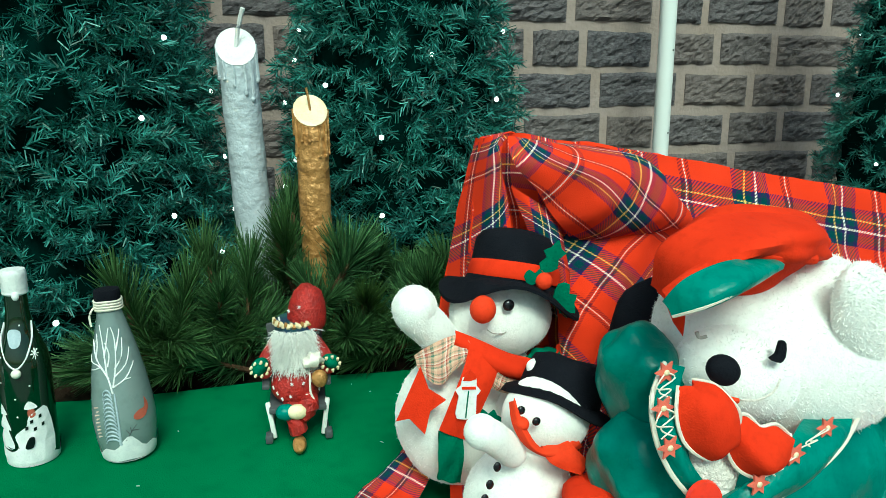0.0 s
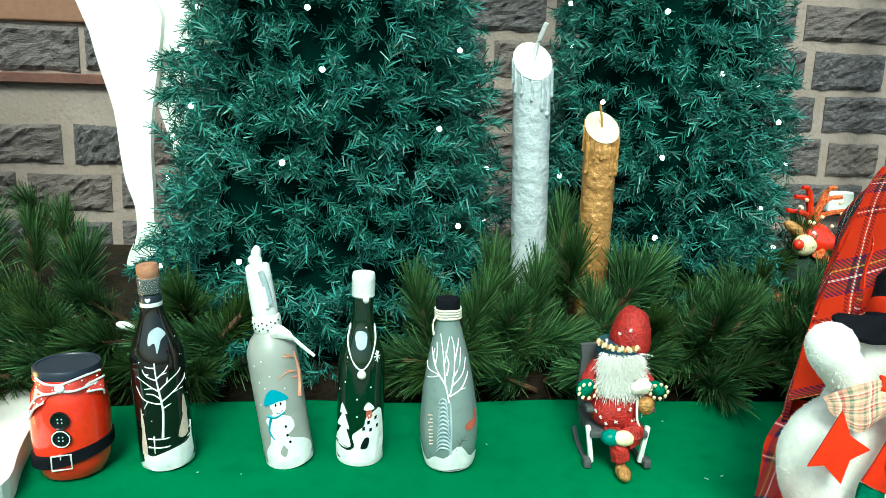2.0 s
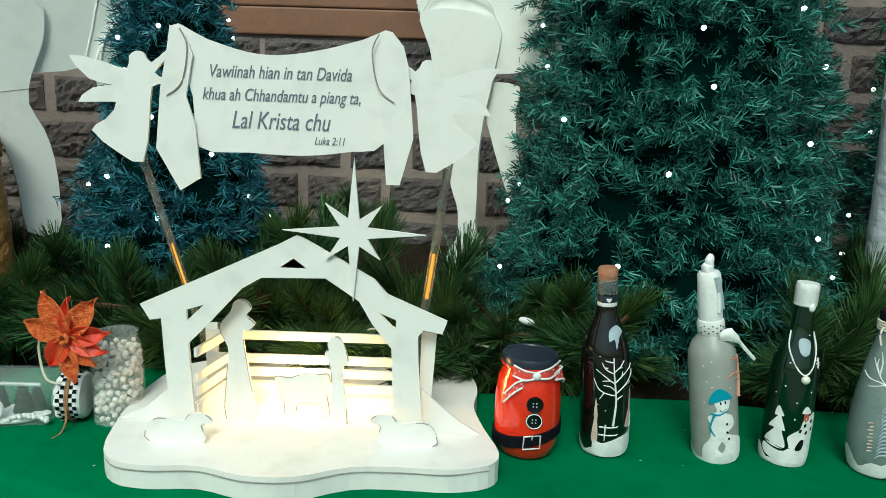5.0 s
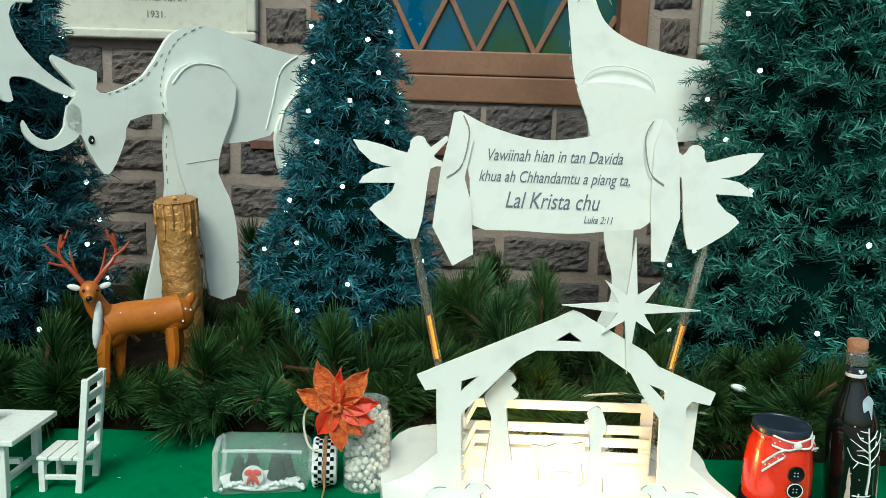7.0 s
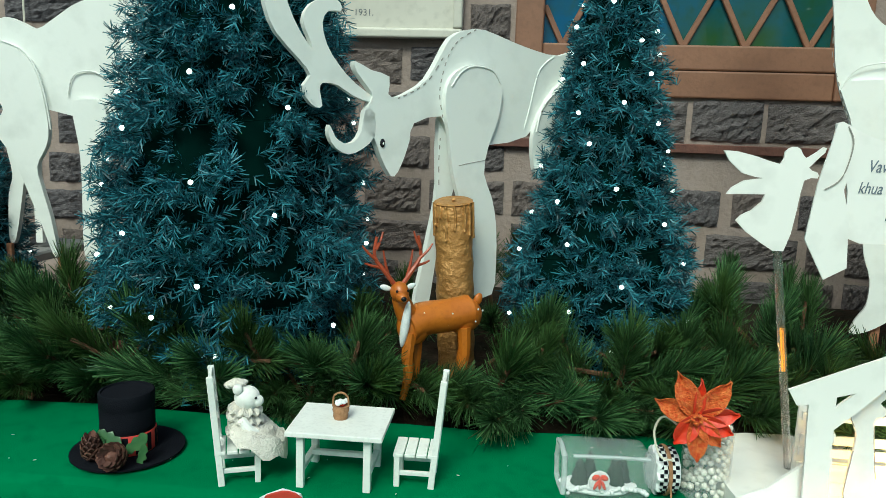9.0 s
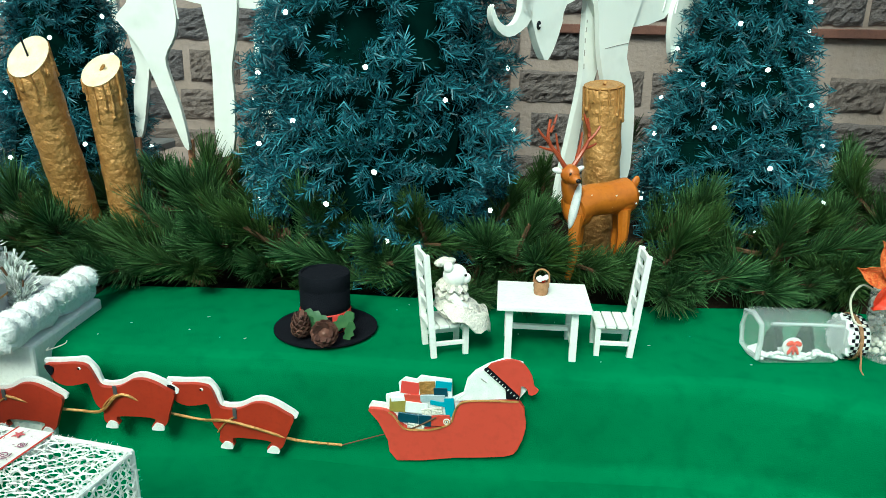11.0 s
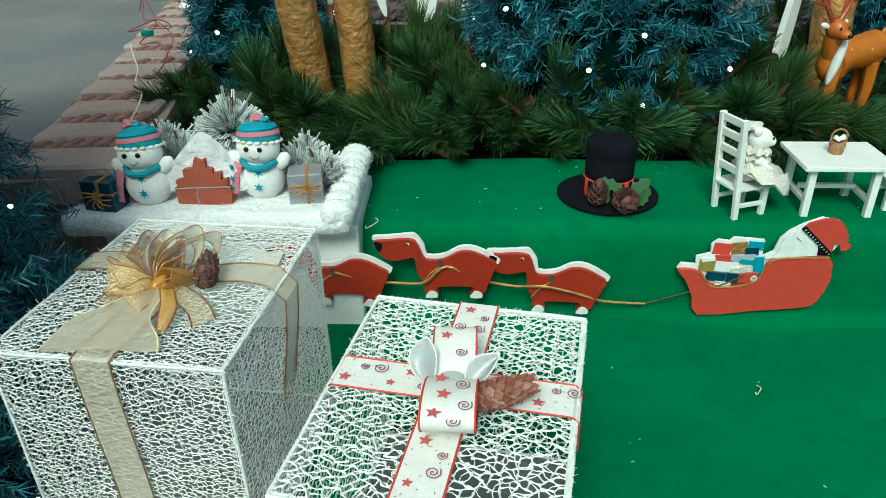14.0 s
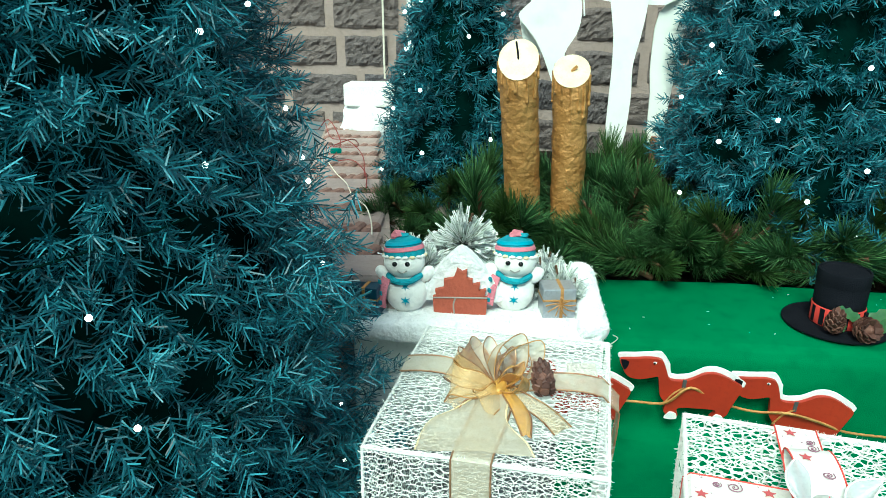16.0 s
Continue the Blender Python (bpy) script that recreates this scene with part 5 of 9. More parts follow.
wickb = ball((.009, .008, .010), (-.001, 0, .312), lump=.4, seg=12, freq=30)
wickb = ball((.0065, .006, .011), (.002, 0, .322), lump=.4, seg=12, bm=wickb, freq=30)
part("wick", wickb, WAX, frost, "white melted tip")
part("drip", tube([(.008, -.0165, .300), (.009, -.0180, .27), (.007, -.0182, .245)], .0032, 6), WAX, frost, "wax drip")
part("ribbon", lathe([(.0170, .206), (.0205, .210), (.0210, .224), (.0195, .230), (.0170, .231)], 24), WHITE_PAINT, frost, "white ribbon with black dots")
for k in range(16):
    part("dot", ball((.0013, .0009, .0013), on(.0208, -.022 + .0062 * (k % 8), .213 + .008 * (k // 8) + .003 * (k % 2), .0002), seg=6), BLACK_FELT, frost, "black dot")
part("bow", strip([(.006, -.021, .214), (.020, -.024, .220), (.034, -.020, .206)], [(.006, -.021, .202), (.022, -.024, .200), (.038, -.019, .192)], 12, 6, .004, .0012, .001, 2), WHITE_PAINT, frost, "dotted ribbon bow")
part("ribbon_end", strip([(.030, -.020, .200), (.044, -.016, .180), (.060, -.012, .160)], [(.034, -.020, .204), (.048, -.016, .184), (.063, -.012, .164)], 10, 3, .001, .0008), WHITE_PAINT, frost, "loose ribbon end")
patch(RF, [(-0.0276, 0.0070), (-0.0301, 0.0300), (-0.0180, 0.0480), (-0.0167, 0.0700), (-0.0204, 0.0830), (-0.0070, 0.0930), (-0.0102, 0.1060), (-0.0021, 0.1130), (0.0130, 0.1120), (0.0118, 0.0970), (0.0047, 0.0900), (0.0173, 0.0830), (0.0205, 0.0670), (0.0088, 0.0550), (0.0322, 0.0440), (0.0495, 0.0260), (0.0337, 0.0080), (0.0063, 0.0020)], PAINT_WHITE, frost, "white painted snowman", "painted_snowman")
patch(RF, [(-0.0189, 0.1060), (-0.0131, 0.1220), (-0.0027, 0.1300), (0.0095, 0.1240), (0.0185, 0.1120), (0.0036, 0.1110), (-0.0058, 0.1080)], BLUE_PAINT, frost, "turquoise painted cap", lift=.002)
strokes(RF, [[(-0.0158, 0.0900), (-0.0038, 0.0870), (0.0102, 0.0930)], [(-0.0111, 0.0860), (-0.0174, 0.0660), (-0.0109, 0.0520)]], .0021, BLUE_PAINT, frost, "turquoise painted scarf", "painted_scarf", .0016)
for at in ((0.0080, 0.0710), (0.0081, 0.0570), (0.0106, 0.0460)):
    patch(RF, [(at[0] - .0020, at[1]), (at[0], at[1] + .0022), (at[0] + .0020, at[1]), (at[0], at[1] - .0022)], BLACK_GLOSS, frost, "black painted button", "painted_button", .0022)
for at in ((-0.0011, 0.1060), (0.0061, 0.1070)):
    patch(RF, [(at[0] - .0014, at[1]), (at[0], at[1] + .0026), (at[0] + .0014, at[1]), (at[0], at[1] - .0026)], BLACK_GLOSS, frost, "black painted eye", "painted_eye", .0022)
strokes(RF, [[(-0.0027, 0.0950), (0.0019, 0.0920), (0.0077, 0.0970)]], .0006, BLACK_GLOSS, frost, "black painted smile", "painted_smile", .002)
strokes(RF, [[(0.0382, 0.1680), (0.0264, 0.1720), (0.0182, 0.1740)], [(0.0350, 0.1700), (0.0224, 0.1780)], [(0.0380, 0.1460), (0.0237, 0.1500), (0.0082, 0.1430)], [(0.0287, 0.1480), (0.0209, 0.1550)], [(0.0396, 0.1370), (0.0271, 0.1400)]], .0018, PAINT_PINK, frost, "salmon painted sprig", "painted_sprig")
strokes(RF, [[(0.0391, 0.1070), (0.0467, 0.1420), (0.0423, 0.1740)]], .0040, PAINT_PINK, frost, "pale tan painted trunk", "painted_stripe")
for u, z in ((-0.0245, 0.1660), (-0.0119, 0.1730), (-0.0202, 0.1410), (-0.0127, 0.1320), (-0.0029, 0.1500), (-0.0250, 0.1060), (0.0154, 0.1280)):
    patch(RF, [(u - .0014, z), (u, z + .0012), (u + .0014, z), (u, z - .0012)], PAINT_WHITE, frost, "white painted snowflake", "snowflake")
snow_foot(RF, .018, frost)

P_GREEN = [(0, 0), (.030, 0), (.0345, .004), (.0355, .02), (.0350, .150), (.0330, .168), (.0245, .192), (.0180, .212), (.0152, .232), (.0145, .258), (.014, .262)]
green = thing("green_bottle", pose(-.300, 1.07, STEP_TOP, 0, 1, 0), "dark green bottle with painted snowy cottage and bead necklace", "bottle", "painted bottles")
part("glass", lathe(P_GREEN, 40), GREEN_GLASS, green)
RG = radius_of(P_GREEN[1:])
part("cap", lathe([(.0150, .256), (.0168, .258), (.0165, .264), (.0172, .266), (.0165, .272), (.0172, .274), (.0165, .280), (.0172, .282), (.0165, .289), (.0155, .292), (0, .293)], 28), WAX, green, "white ribbed cap")
part("drip", ball((.005, .004, .007), (.004, -.0150, .256), lump=.2, seg=10), WAX, green, "white wax drip")
snow_foot(RG, .020, green)
patch(RG, [(-0.0305, 0.1010), (-0.0351, 0.0850), (-0.0300, 0.0840), (-0.0434, 0.0640), (-0.0326, 0.0630), (-0.0480, 0.0400), (-0.0232, 0.0320), (-0.0140, 0.0380), (-0.0214, 0.0610), (-0.0167, 0.0630), (-0.0244, 0.0840), (-0.0207, 0.0860)], PAINT_WHITE, green, "white painted fir", "painted_fir")
patch(RG, [(-0.0480, 0.0340), (-0.0207, 0.0280), (-0.0087, 0.0360), (-0.0122, 0.0520), (-0.0041, 0.0610), (0.0048, 0.0680), (0.0077, 0.0800), (0.0160, 0.0870), (0.0350, 0.0890), (0.0421, 0.0200), (-0.0012, 0.0090), (-0.0440, 0.0170)], PAINT_WHITE, green, "white painted snowy cottage", "painted_cottage")
for u, z in ((0.0049, 0.0650), (0.0119, 0.0740), (0.0154, 0.0620), (0.0233, 0.0800), (0.0262, 0.0670)):
    patch(RG, [(u - .0021, z - .003), (u + .0019, z - .002), (u + .0021, z + .003), (u - .0019, z + .002)], BLACK_GLOSS, green, "dark painted window", "painted_window", .0022, 1)
patch(RG, [(0.0004, 0.0340), (0.0062, 0.0490), (0.0135, 0.0490), (0.0106, 0.0340)], BLACK_GLOSS, green, "dark painted arch", lift=.0022)
strokes(RG, [[(-0.0453, 0.0390), (-0.0208, 0.0340), (-0.0067, 0.0360)]], .0007, BLACK_GLOSS, green, "thin dark painted line", "painted_line", .0022)
patch(RG, [(0.0044, 0.0940), (0.0103, 0.1050), (0.0192, 0.0980), (0.0193, 0.0930)], PAINT_WHITE, green, "white painted chimney snow")
patch(RG, [(0.0085, 0.0920), (0.0159, 0.0920), (0.0173, 0.0820), (0.0087, 0.0800)], BRICK_PAINT, green, "red painted chimney")
part("necklace", tube([(-.017, -.004, .216), (-.021, -.015, .192), (-.013, -.0300, .166), (.0, -.0355, .155), (.012, -.0300, .168), (.019, -.016, .194), (.017, -.004, .216)], .0013, 5), PAINT_WHITE, green, "string of white beads")
part("pendant", ball((.0068, .0055, .0068), (0, -.0385, .149), seg=14), PEARL, green, "white bead pendant")
patch(RG, [(-0.0107, 0.2030), (-0.0047, 0.2090), (0.0065, 0.2050), (0.0057, 0.1880), (-0.0022, 0.1830), (-0.0084, 0.1880)], PAINT_GREY, green, "pale painted cloud")
strokes(RG, [[(0.0200, 0.1770), (0.0294, 0.1680)], [(0.0277, 0.1780), (0.0214, 0.1660)], [(0.0236, 0.1800), (0.0253, 0.1640)], [(0.0189, 0.1720), (0.0308, 0.1720)]], .0011, PAINT_WHITE, green, "white painted star", "painted_star")
for u, z in ((-0.0225, 0.1710), (0.0034, 0.1480), (-0.0059, 0.1100), (0.0141, 0.1280), (-0.0255, 0.1340), (0.0053, 0.2140), (-0.0383, 0.1200), (-0.0055, 0.0830)):
    patch(RG, [(u - .0013, z), (u, z + .0013), (u + .0013, z), (u, z - .0013)], PAINT_WHITE, green, "white painted snowflake", "snowflake")

P_CLEAR = [(0, 0), (.032, 0), (.0375, .004), (.0400, .02), (.0440, .048), (.0445, .066), (.0420, .095), (.0370, .132), (.0300, .170), (.0230, .200), (.0180, .220), (.0165, .232), (.0170, .246)]
clear = thing("tinted_bottle", pose(-.164, 1.05, STEP_TOP, 0, -2, 0), "grey tinted bottle painted with silvery trees, string round its dark cap", "bottle", "painted bottles")
part("glass", lathe(P_CLEAR, 40), TINTED, clear)
RC = radius_of(P_CLEAR[1:])
part("cap", lathe([(.0172, .240), (.0178, .242), (.0178, .256), (.0170, .2585), (.014, .2575), (0, .2575)], 28), BLACK_FELT, clear, "dark cap")
for z in (.231, .235, .239, .243):
    part("string", tube([(.0185 * math.cos(a), .0185 * math.sin(a), z + .0006 * math.sin(3 * a)) for a in [i * math.pi / 8 for i in range(17)]], .0018, 5, 2), STRING, clear, "pale string wound round the neck")
part("string_end", tube([(-.018, -.01, .235), (-.024, -.014, .225), (-.023, -.018, .210)], .0015, 5), STRING, clear, "pale string end")
lines = [[(-0.0041, 0.1130), (-0.0092, 0.1390), (-0.0247, 0.1640), (-0.0326, 0.1880)], [(-0.0073, 0.1350), (-0.0183, 0.1520), (-0.0389, 0.1560), (-0.0508, 0.1640)], [(-0.0247, 0.1640), (-0.0205, 0.1810), (-0.0209, 0.1980)], [(-0.0161, 0.1520), (-0.0292, 0.1470), (-0.0413, 0.1440)], [(-0.0092, 0.1390), (-0.0101, 0.1730), (-0.0139, 0.2110)], [(-0.0103, 0.1650), (-0.0044, 0.1900), (-0.0008, 0.2070)], [(-0.0027, 0.1220), (0.0045, 0.1560), (0.0057, 0.1900), (0.0022, 0.2070)], [(0.0022, 0.1480), (0.0130, 0.1650), (0.0160, 0.1900)], [(0.0008, 0.1370), (0.0178, 0.1520), (0.0256, 0.1740)], [(0.0061, 0.1730), (0.0120, 0.1950), (0.0133, 0.2030)], [(-0.0027, 0.1220), (0.0138, 0.1310), (0.0244, 0.1440), (0.0298, 0.1530)], [(0.0138, 0.1310), (0.0227, 0.1310)], [(-0.0225, 0.1600), (-0.0278, 0.1770), (-0.0249, 0.1880)], [(-0.0067, 0.1520), (-0.0031, 0.1690), (-0.0075, 0.1860)]]
strokes(RC, lines, .0014, PAINT_WHITE, clear, "white painted bare branches", "painted_treetop")
strokes(RC, [[(-0.0028, 0.0340), (-0.0014, 0.0740), (-0.0021, 0.1130)]], .0026, PAINT_GREY, clear, "silver painted trunk", "painted_trunk")
bm_lines = []
for k in range(13):
    z = .040 + .0062 * k
    wide = .011 - .0004 * k
    bm_lines += [[(-.013, z + .004), (-.013 - wide * .6, z + .002), (-.013 - wide, z - .004)], [(-.013, z + .004), (-.013 + wide * .6, z + .002), (-.013 + wide, z - .004)]]
strokes(RC, bm_lines, .0018, PAINT_GREY, clear, "silver grey painted fir", "painted_fir")
strokes(RC, [[(-.036 + .002 * math.sin(k * 3), .046 + .0055 * k), (-.030, .048 + .0055 * k)] for k in range(9)], .0016, PAINT_PALE, clear, "pale painted shrub", "painted_shrub")
snow_foot(RC, .030, clear)
patch(RC, [(0.0193, 0.0740), (0.0266, 0.0810), (0.0379, 0.0840), (0.0387, 0.0980), (0.0451, 0.0830), (0.0371, 0.0700), (0.0248, 0.0680)], BRICK_PAINT, clear, "brown painted deer", "painted_deer")
strokes(RC, [[(0.0054, 0.0390), (0.0152, 0.0540), (0.0221, 0.0610)], [(0.0118, 0.0480), (0.0070, 0.0560)], [(0.0152, 0.0540), (0.0253, 0.0520)], [(0.0133, 0.0590), (0.0140, 0.0500)]], .0008, GREY_PLASTIC, clear, "dark painted twigs", "painted_twig")

jar = thing("santa_jar", pose(-.711, 1.062, STEP_TOP), "red painted jar with black lid, buttons, belt and dotted bow", "jar")
P_JAR = [(0, 0), (.036, 0), (.0440, .005), (.0500, .024), (.0525, .055), (.0520, .095), (.0480, .125), (.0420, .140), (.0415, .150)]
part("glass", lathe(P_JAR, 40), RED_GLAZE, jar)
RJ = radius_of(P_JAR[1:])
part("lid", lathe([(.0435, .146), (.0445, .148), (.0445, .160), (.0430, .163), (.0395, .1628), (.0385, .161), (0, .161)], 40), NECK_BLUE, jar, "blue-black metal jar lid")
part("lid_rim", lathe([(.0440, .1460), (.0452, .1468), (.0452, .1500), (.0440, .1508)], 40), RED_GLAZE, jar, "red edge under the lid")
belt = lathe([(.0520, .028), (.0545, .029), (.0545, .046), (.0520, .047)], 40)
for v in belt.verts:
    v.co.z += .010 * v.co.x / .05
part("belt", belt, BLACK_FELT, jar, "black felt belt")
for seg in ([(-0.0080, 0.0470), (0.0173, 0.0490)], [(-0.0090, 0.0250), (0.0173, 0.0270)], [(-0.0080, 0.0470), (-0.0090, 0.0250)], [(0.0173, 0.0490), (0.0173, 0.0270)], [(0.0050, 0.0500), (0.0040, 0.0420)]):
    strokes(RJ, [seg], .0014, SILVER_PALE, jar, "silver belt buckle", "buckle", .0052)
for at, rim in (((0.0060, 0.0980), BLACK_GLOSS), ((0.0060, 0.0720), SILVER_PALE)):
    b = part("button", lathe([(0, 0), (.0125, 0), (.0132, .0015), (.0125, .003), (.009, .0025), (0, .0022)], 24), BLACK_GLOSS, jar, "black four-holed button")
    b.matrix_basis = pose(*on(RJ, *at, .0002), 90, 0, 0)
    part("button_rim", tube([(.0118 * math.cos(i * math.pi / 8), .0118 * math.sin(i * math.pi / 8), .0026) for i in range(17)], .0010, 5, 1), rim, b, "rim of the button")
    for sx in (-1, 1):
        for sy in (-1, 1):
            part("hole", ball((.0013, .0013, .0008), (sx * .0026, sy * .0026, .0026), seg=6), PAINT_GREY, b, "pale thread hole")


def dotted(a, b, dots):
    """A piece of dotted ribbon on the jar's side, between two edges of (u, z), with white borders."""
    rb = part("ribbon", strip([on(RJ, *p, .002 + .004 * (k == 1)) for k, p in enumerate(a)], [on(RJ, *p, .002 + .004 * (k == 1)) for k, p in enumerate(b)], 10, 5, .001, .0012), RED_EDGE, jar, "red ribbon with white dots and borders")
    for line in (a, b):
        part("border", tube([on(RJ, *p, .0045 + .004 * (k == 1)) for k, p in enumerate(line)], .0016, 6, 5), PAINT_WHITE, rb, "white ribbon border")
    for k in range(dots):
        f = (k + .5) / dots
        g = .3 if k % 2 else .65
        i = min(int(f * (len(a) - 1)), len(a) - 2)
        w = f * (len(a) - 1) - i
        p = [(a[i][c] * (1 - w) + a[i + 1][c] * w) * (1 - g) + (b[i][c] * (1 - w) + b[i + 1][c] * w) * g for c in (0, 1)]
        part("dot", ball((.0012, .0008, .0012), on(RJ, *p, .0065), seg=6), PAINT_WHITE, rb, "white dot")


dotted([(-0.0296, 0.1540), (-0.0111, 0.1500), (0.0070, 0.1460)], [(-0.0308, 0.1380), (-0.0111, 0.1360), (0.0060, 0.1380)], 6)
dotted([(0.0080, 0.1470), (0.0296, 0.1540), (0.0672, 0.1530)], [(0.0080, 0.1380), (0.0284, 0.1380), (0.0587, 0.1390)], 6)
dotted([(-0.0050, 0.1360), (-0.0238, 0.1310), (-0.0456, 0.1080)], [(-0.0142, 0.1240), (-0.0272, 0.1160), (-0.0456, 0.0950)], 6)
dotted([(0.0384, 0.1400), (0.0713, 0.1440), (0.0713, 0.1410)], [(0.0412, 0.1320), (0.0672, 0.1290), (0.0713, 0.1210)], 6)
part("ribbon_knot", ball((.007, .004, .007), on(RJ, *(0.0070, 0.1420), .006), lump=.2, seg=10), PAINT_WHITE, jar, "white ribbon knot")

santa = thing("santa_rocker", pose(.090, 1.055, STEP_TOP, 0, 0, -4) @ Matrix.Diagonal((.83, 1, 1, 1)), "santa figure with white beard in a small grey rocking chair", "figurine")
for s in (-1, 1):
    part("rocker", tube([(s * .052, -.045, .012), (s * .052, -.02, .004), (s * .052, .03, .006), (s * .052, .06, .018)], .005, 6), GREY_PLASTIC, santa, "grey rocker")
    part("chair_leg", block((.009, .009, .060), (s * .050, -.034, .036), (0, s * 10, 0), .002), WHITE_PAINT, santa, "pale worn chair leg")
    part("leg_foot", block((.014, .020, .014), (s * .055, -.040, .010), (0, 0, 0), .003), GREY_PLASTIC, santa, "grey end of the rocker")
    part("arm_rest", block((.014, .07, .008), (s * .056, -.01, .095), bevel=.002), GREY_PLASTIC, santa)
part("chair_back", cutout([(-.045, .03), (.045, .03), (.052, .15), (.045, .168), (-.045, .168), (-.052, .15)], .01, 2, y=.045), GREY_PLASTIC, santa, "grey chair back")
part("chair_seat", block((.105, .09, .01), (0, 0, .055), bevel=.002), GREY_PLASTIC, santa)
fig = [ball((.048, .042, .036), (0, -.01, .085), lump=.1), ball((.04, .036, .045), (0, 0, .135), lump=.06)]
body = join(fig[0], fig[1])
for s in (-1, 1):
    body = tube([(s * .032, .0, .15), (s * .055, -.015, .125), (s * .058, -.035, .118)], .015, 8, bm=body)
body = tube([(.018, -.03, .07), (.022, -.055, .065), (.005, -.06, .055)], .017, 8, bm=body)
body = tube([(-.012, -.03, .06), (-.005, -.055, .045), (0, -.06, .025)], .017, 8, bm=body)
part("suit", body, SANTA_RED, santa, "red suit with pale snowflakes")
capb = lathe([(.034, .176), (.037, .184), (.036, .198), (.033, .214), (.026, .229), (.015, .239), (0, .242)], 24, (.008, .006, 0), (0, 5, 0))
for v in capb.verts:
    v.co += v.co.normalized() * .003 * noise.noise(v.co * 60)
part("cap", capb, SANTA_RED, santa, "red knitted cap with snowflakes")
part("cap_band", lathe([(.036, .166), (.0395, .169), (.0395, .184), (.036, .188)], 24, (.003, .002, 0)), GREEN_PLAID, santa, "green and blue cap band")
for k in range(26):
    a = math.pi + math.pi * k / 25
    part("trim", ball((.0042, .0034, .0046), (.003 + .0395 * math.cos(a), .002 + .0395 * math.sin(a), .186 + .0025 * (k % 2)), lump=.5, seg=7, freq=80), GOLD_PALE if k % 3 else GOLD, santa, "gold braid of the cap band")
rs = np.random.RandomState(5)
hair = np.stack([rs.uniform(-.036, .034, 5200), np.full(5200, -.018), rs.uniform(.124, .180, 5200)], 1)
hair[:, 1] -= .022 * np.sqrt(np.clip(1 - (hair[:, 0] / .036) ** 2, 0, 1))
fall = np.stack([hair[:, 0] * .3 + rs.normal(0, .006, 5200), -.005 - np.abs(rs.normal(0, .006, 5200)), -.012 + rs.normal(0, .008, 5200)], 1)
np.random.seed(5)
beard = new("beard", needles_mesh("beard", hair, hair + fall * .8, .0008, PLUSH, .5))
beard.parent = santa
tagged(beard, "fluffy white beard")
part("chin", ball((.033, .02, .03), (-.002, -.022, .150), (0, 0, 0), .2, 20, freq=16), PLUSH, santa, "white beard under the hair")
part("boot", ball((.013, .022, .011), (0, -.075, .012), lump=.08), GOLD, santa, "gold boot")
part("boot", ball((.02, .012, .012), (.0, -.068, .062), (0, 0, 0), .1), GOLD_PALE, santa, "gold boot of the crossed leg")
part("cuff", ball((.02, .014, .013), (-.02, -.062, .06), lump=.2), GREEN_SATIN, santa, "green trouser cuff with gold trim")
for s in (-1, 1):
    mit = part("mitten", ball((.017, .014, .012), (s * .064, -.035, .126), (0, s * 20, 0), .3), GREEN_FELT, santa, "green mitten with gold trim")
    for k in range(9):
        part("trim", ball((.0032, .003, .0032), (s * .064 + .016 * math.cos(k * .7), -.047, .126 + .011 * math.sin(k * .7)), lump=.5, seg=6, freq=90), GOLD_PALE, mit, "gold braid")
part("bag", ball((.016, .012, .015), (.042, -.05, .105), lump=.25), GOLD, santa, "small gold bag")
part("beads", tube([(.025, -.05, .115), (.024, -.057, .09), (.03, -.058, .075)], .0022, 6), PEARL, santa, "string of pearls")
part("glitter_sprig", ball((.02, .012, .012), (.033, -.048, .135), lump=.5, seg=14, freq=30), PEARL, santa, "pale glitter sprig")
for k in range(16):
    a = rng.uniform(-1.2, 1.2)
    at = (.036 * math.sin(a) + .004, -.028 * math.cos(a) - .002, .19 + .025 * rng.random()) if k < 6 else (.05 * math.sin(a), -.043 * math.cos(a) - .012, .075 + .03 * rng.random())
    part("snowflake", cutout([(math.cos(i * math.pi / 6) * (.0035 if i % 2 else .001), math.sin(i * math.pi / 6) * (.0035 if i % 2 else .001)) for i in range(12)], .002, 1), PAINT_WHITE, santa).matrix_basis = pose(*at, 0, 0, math.degrees(a))


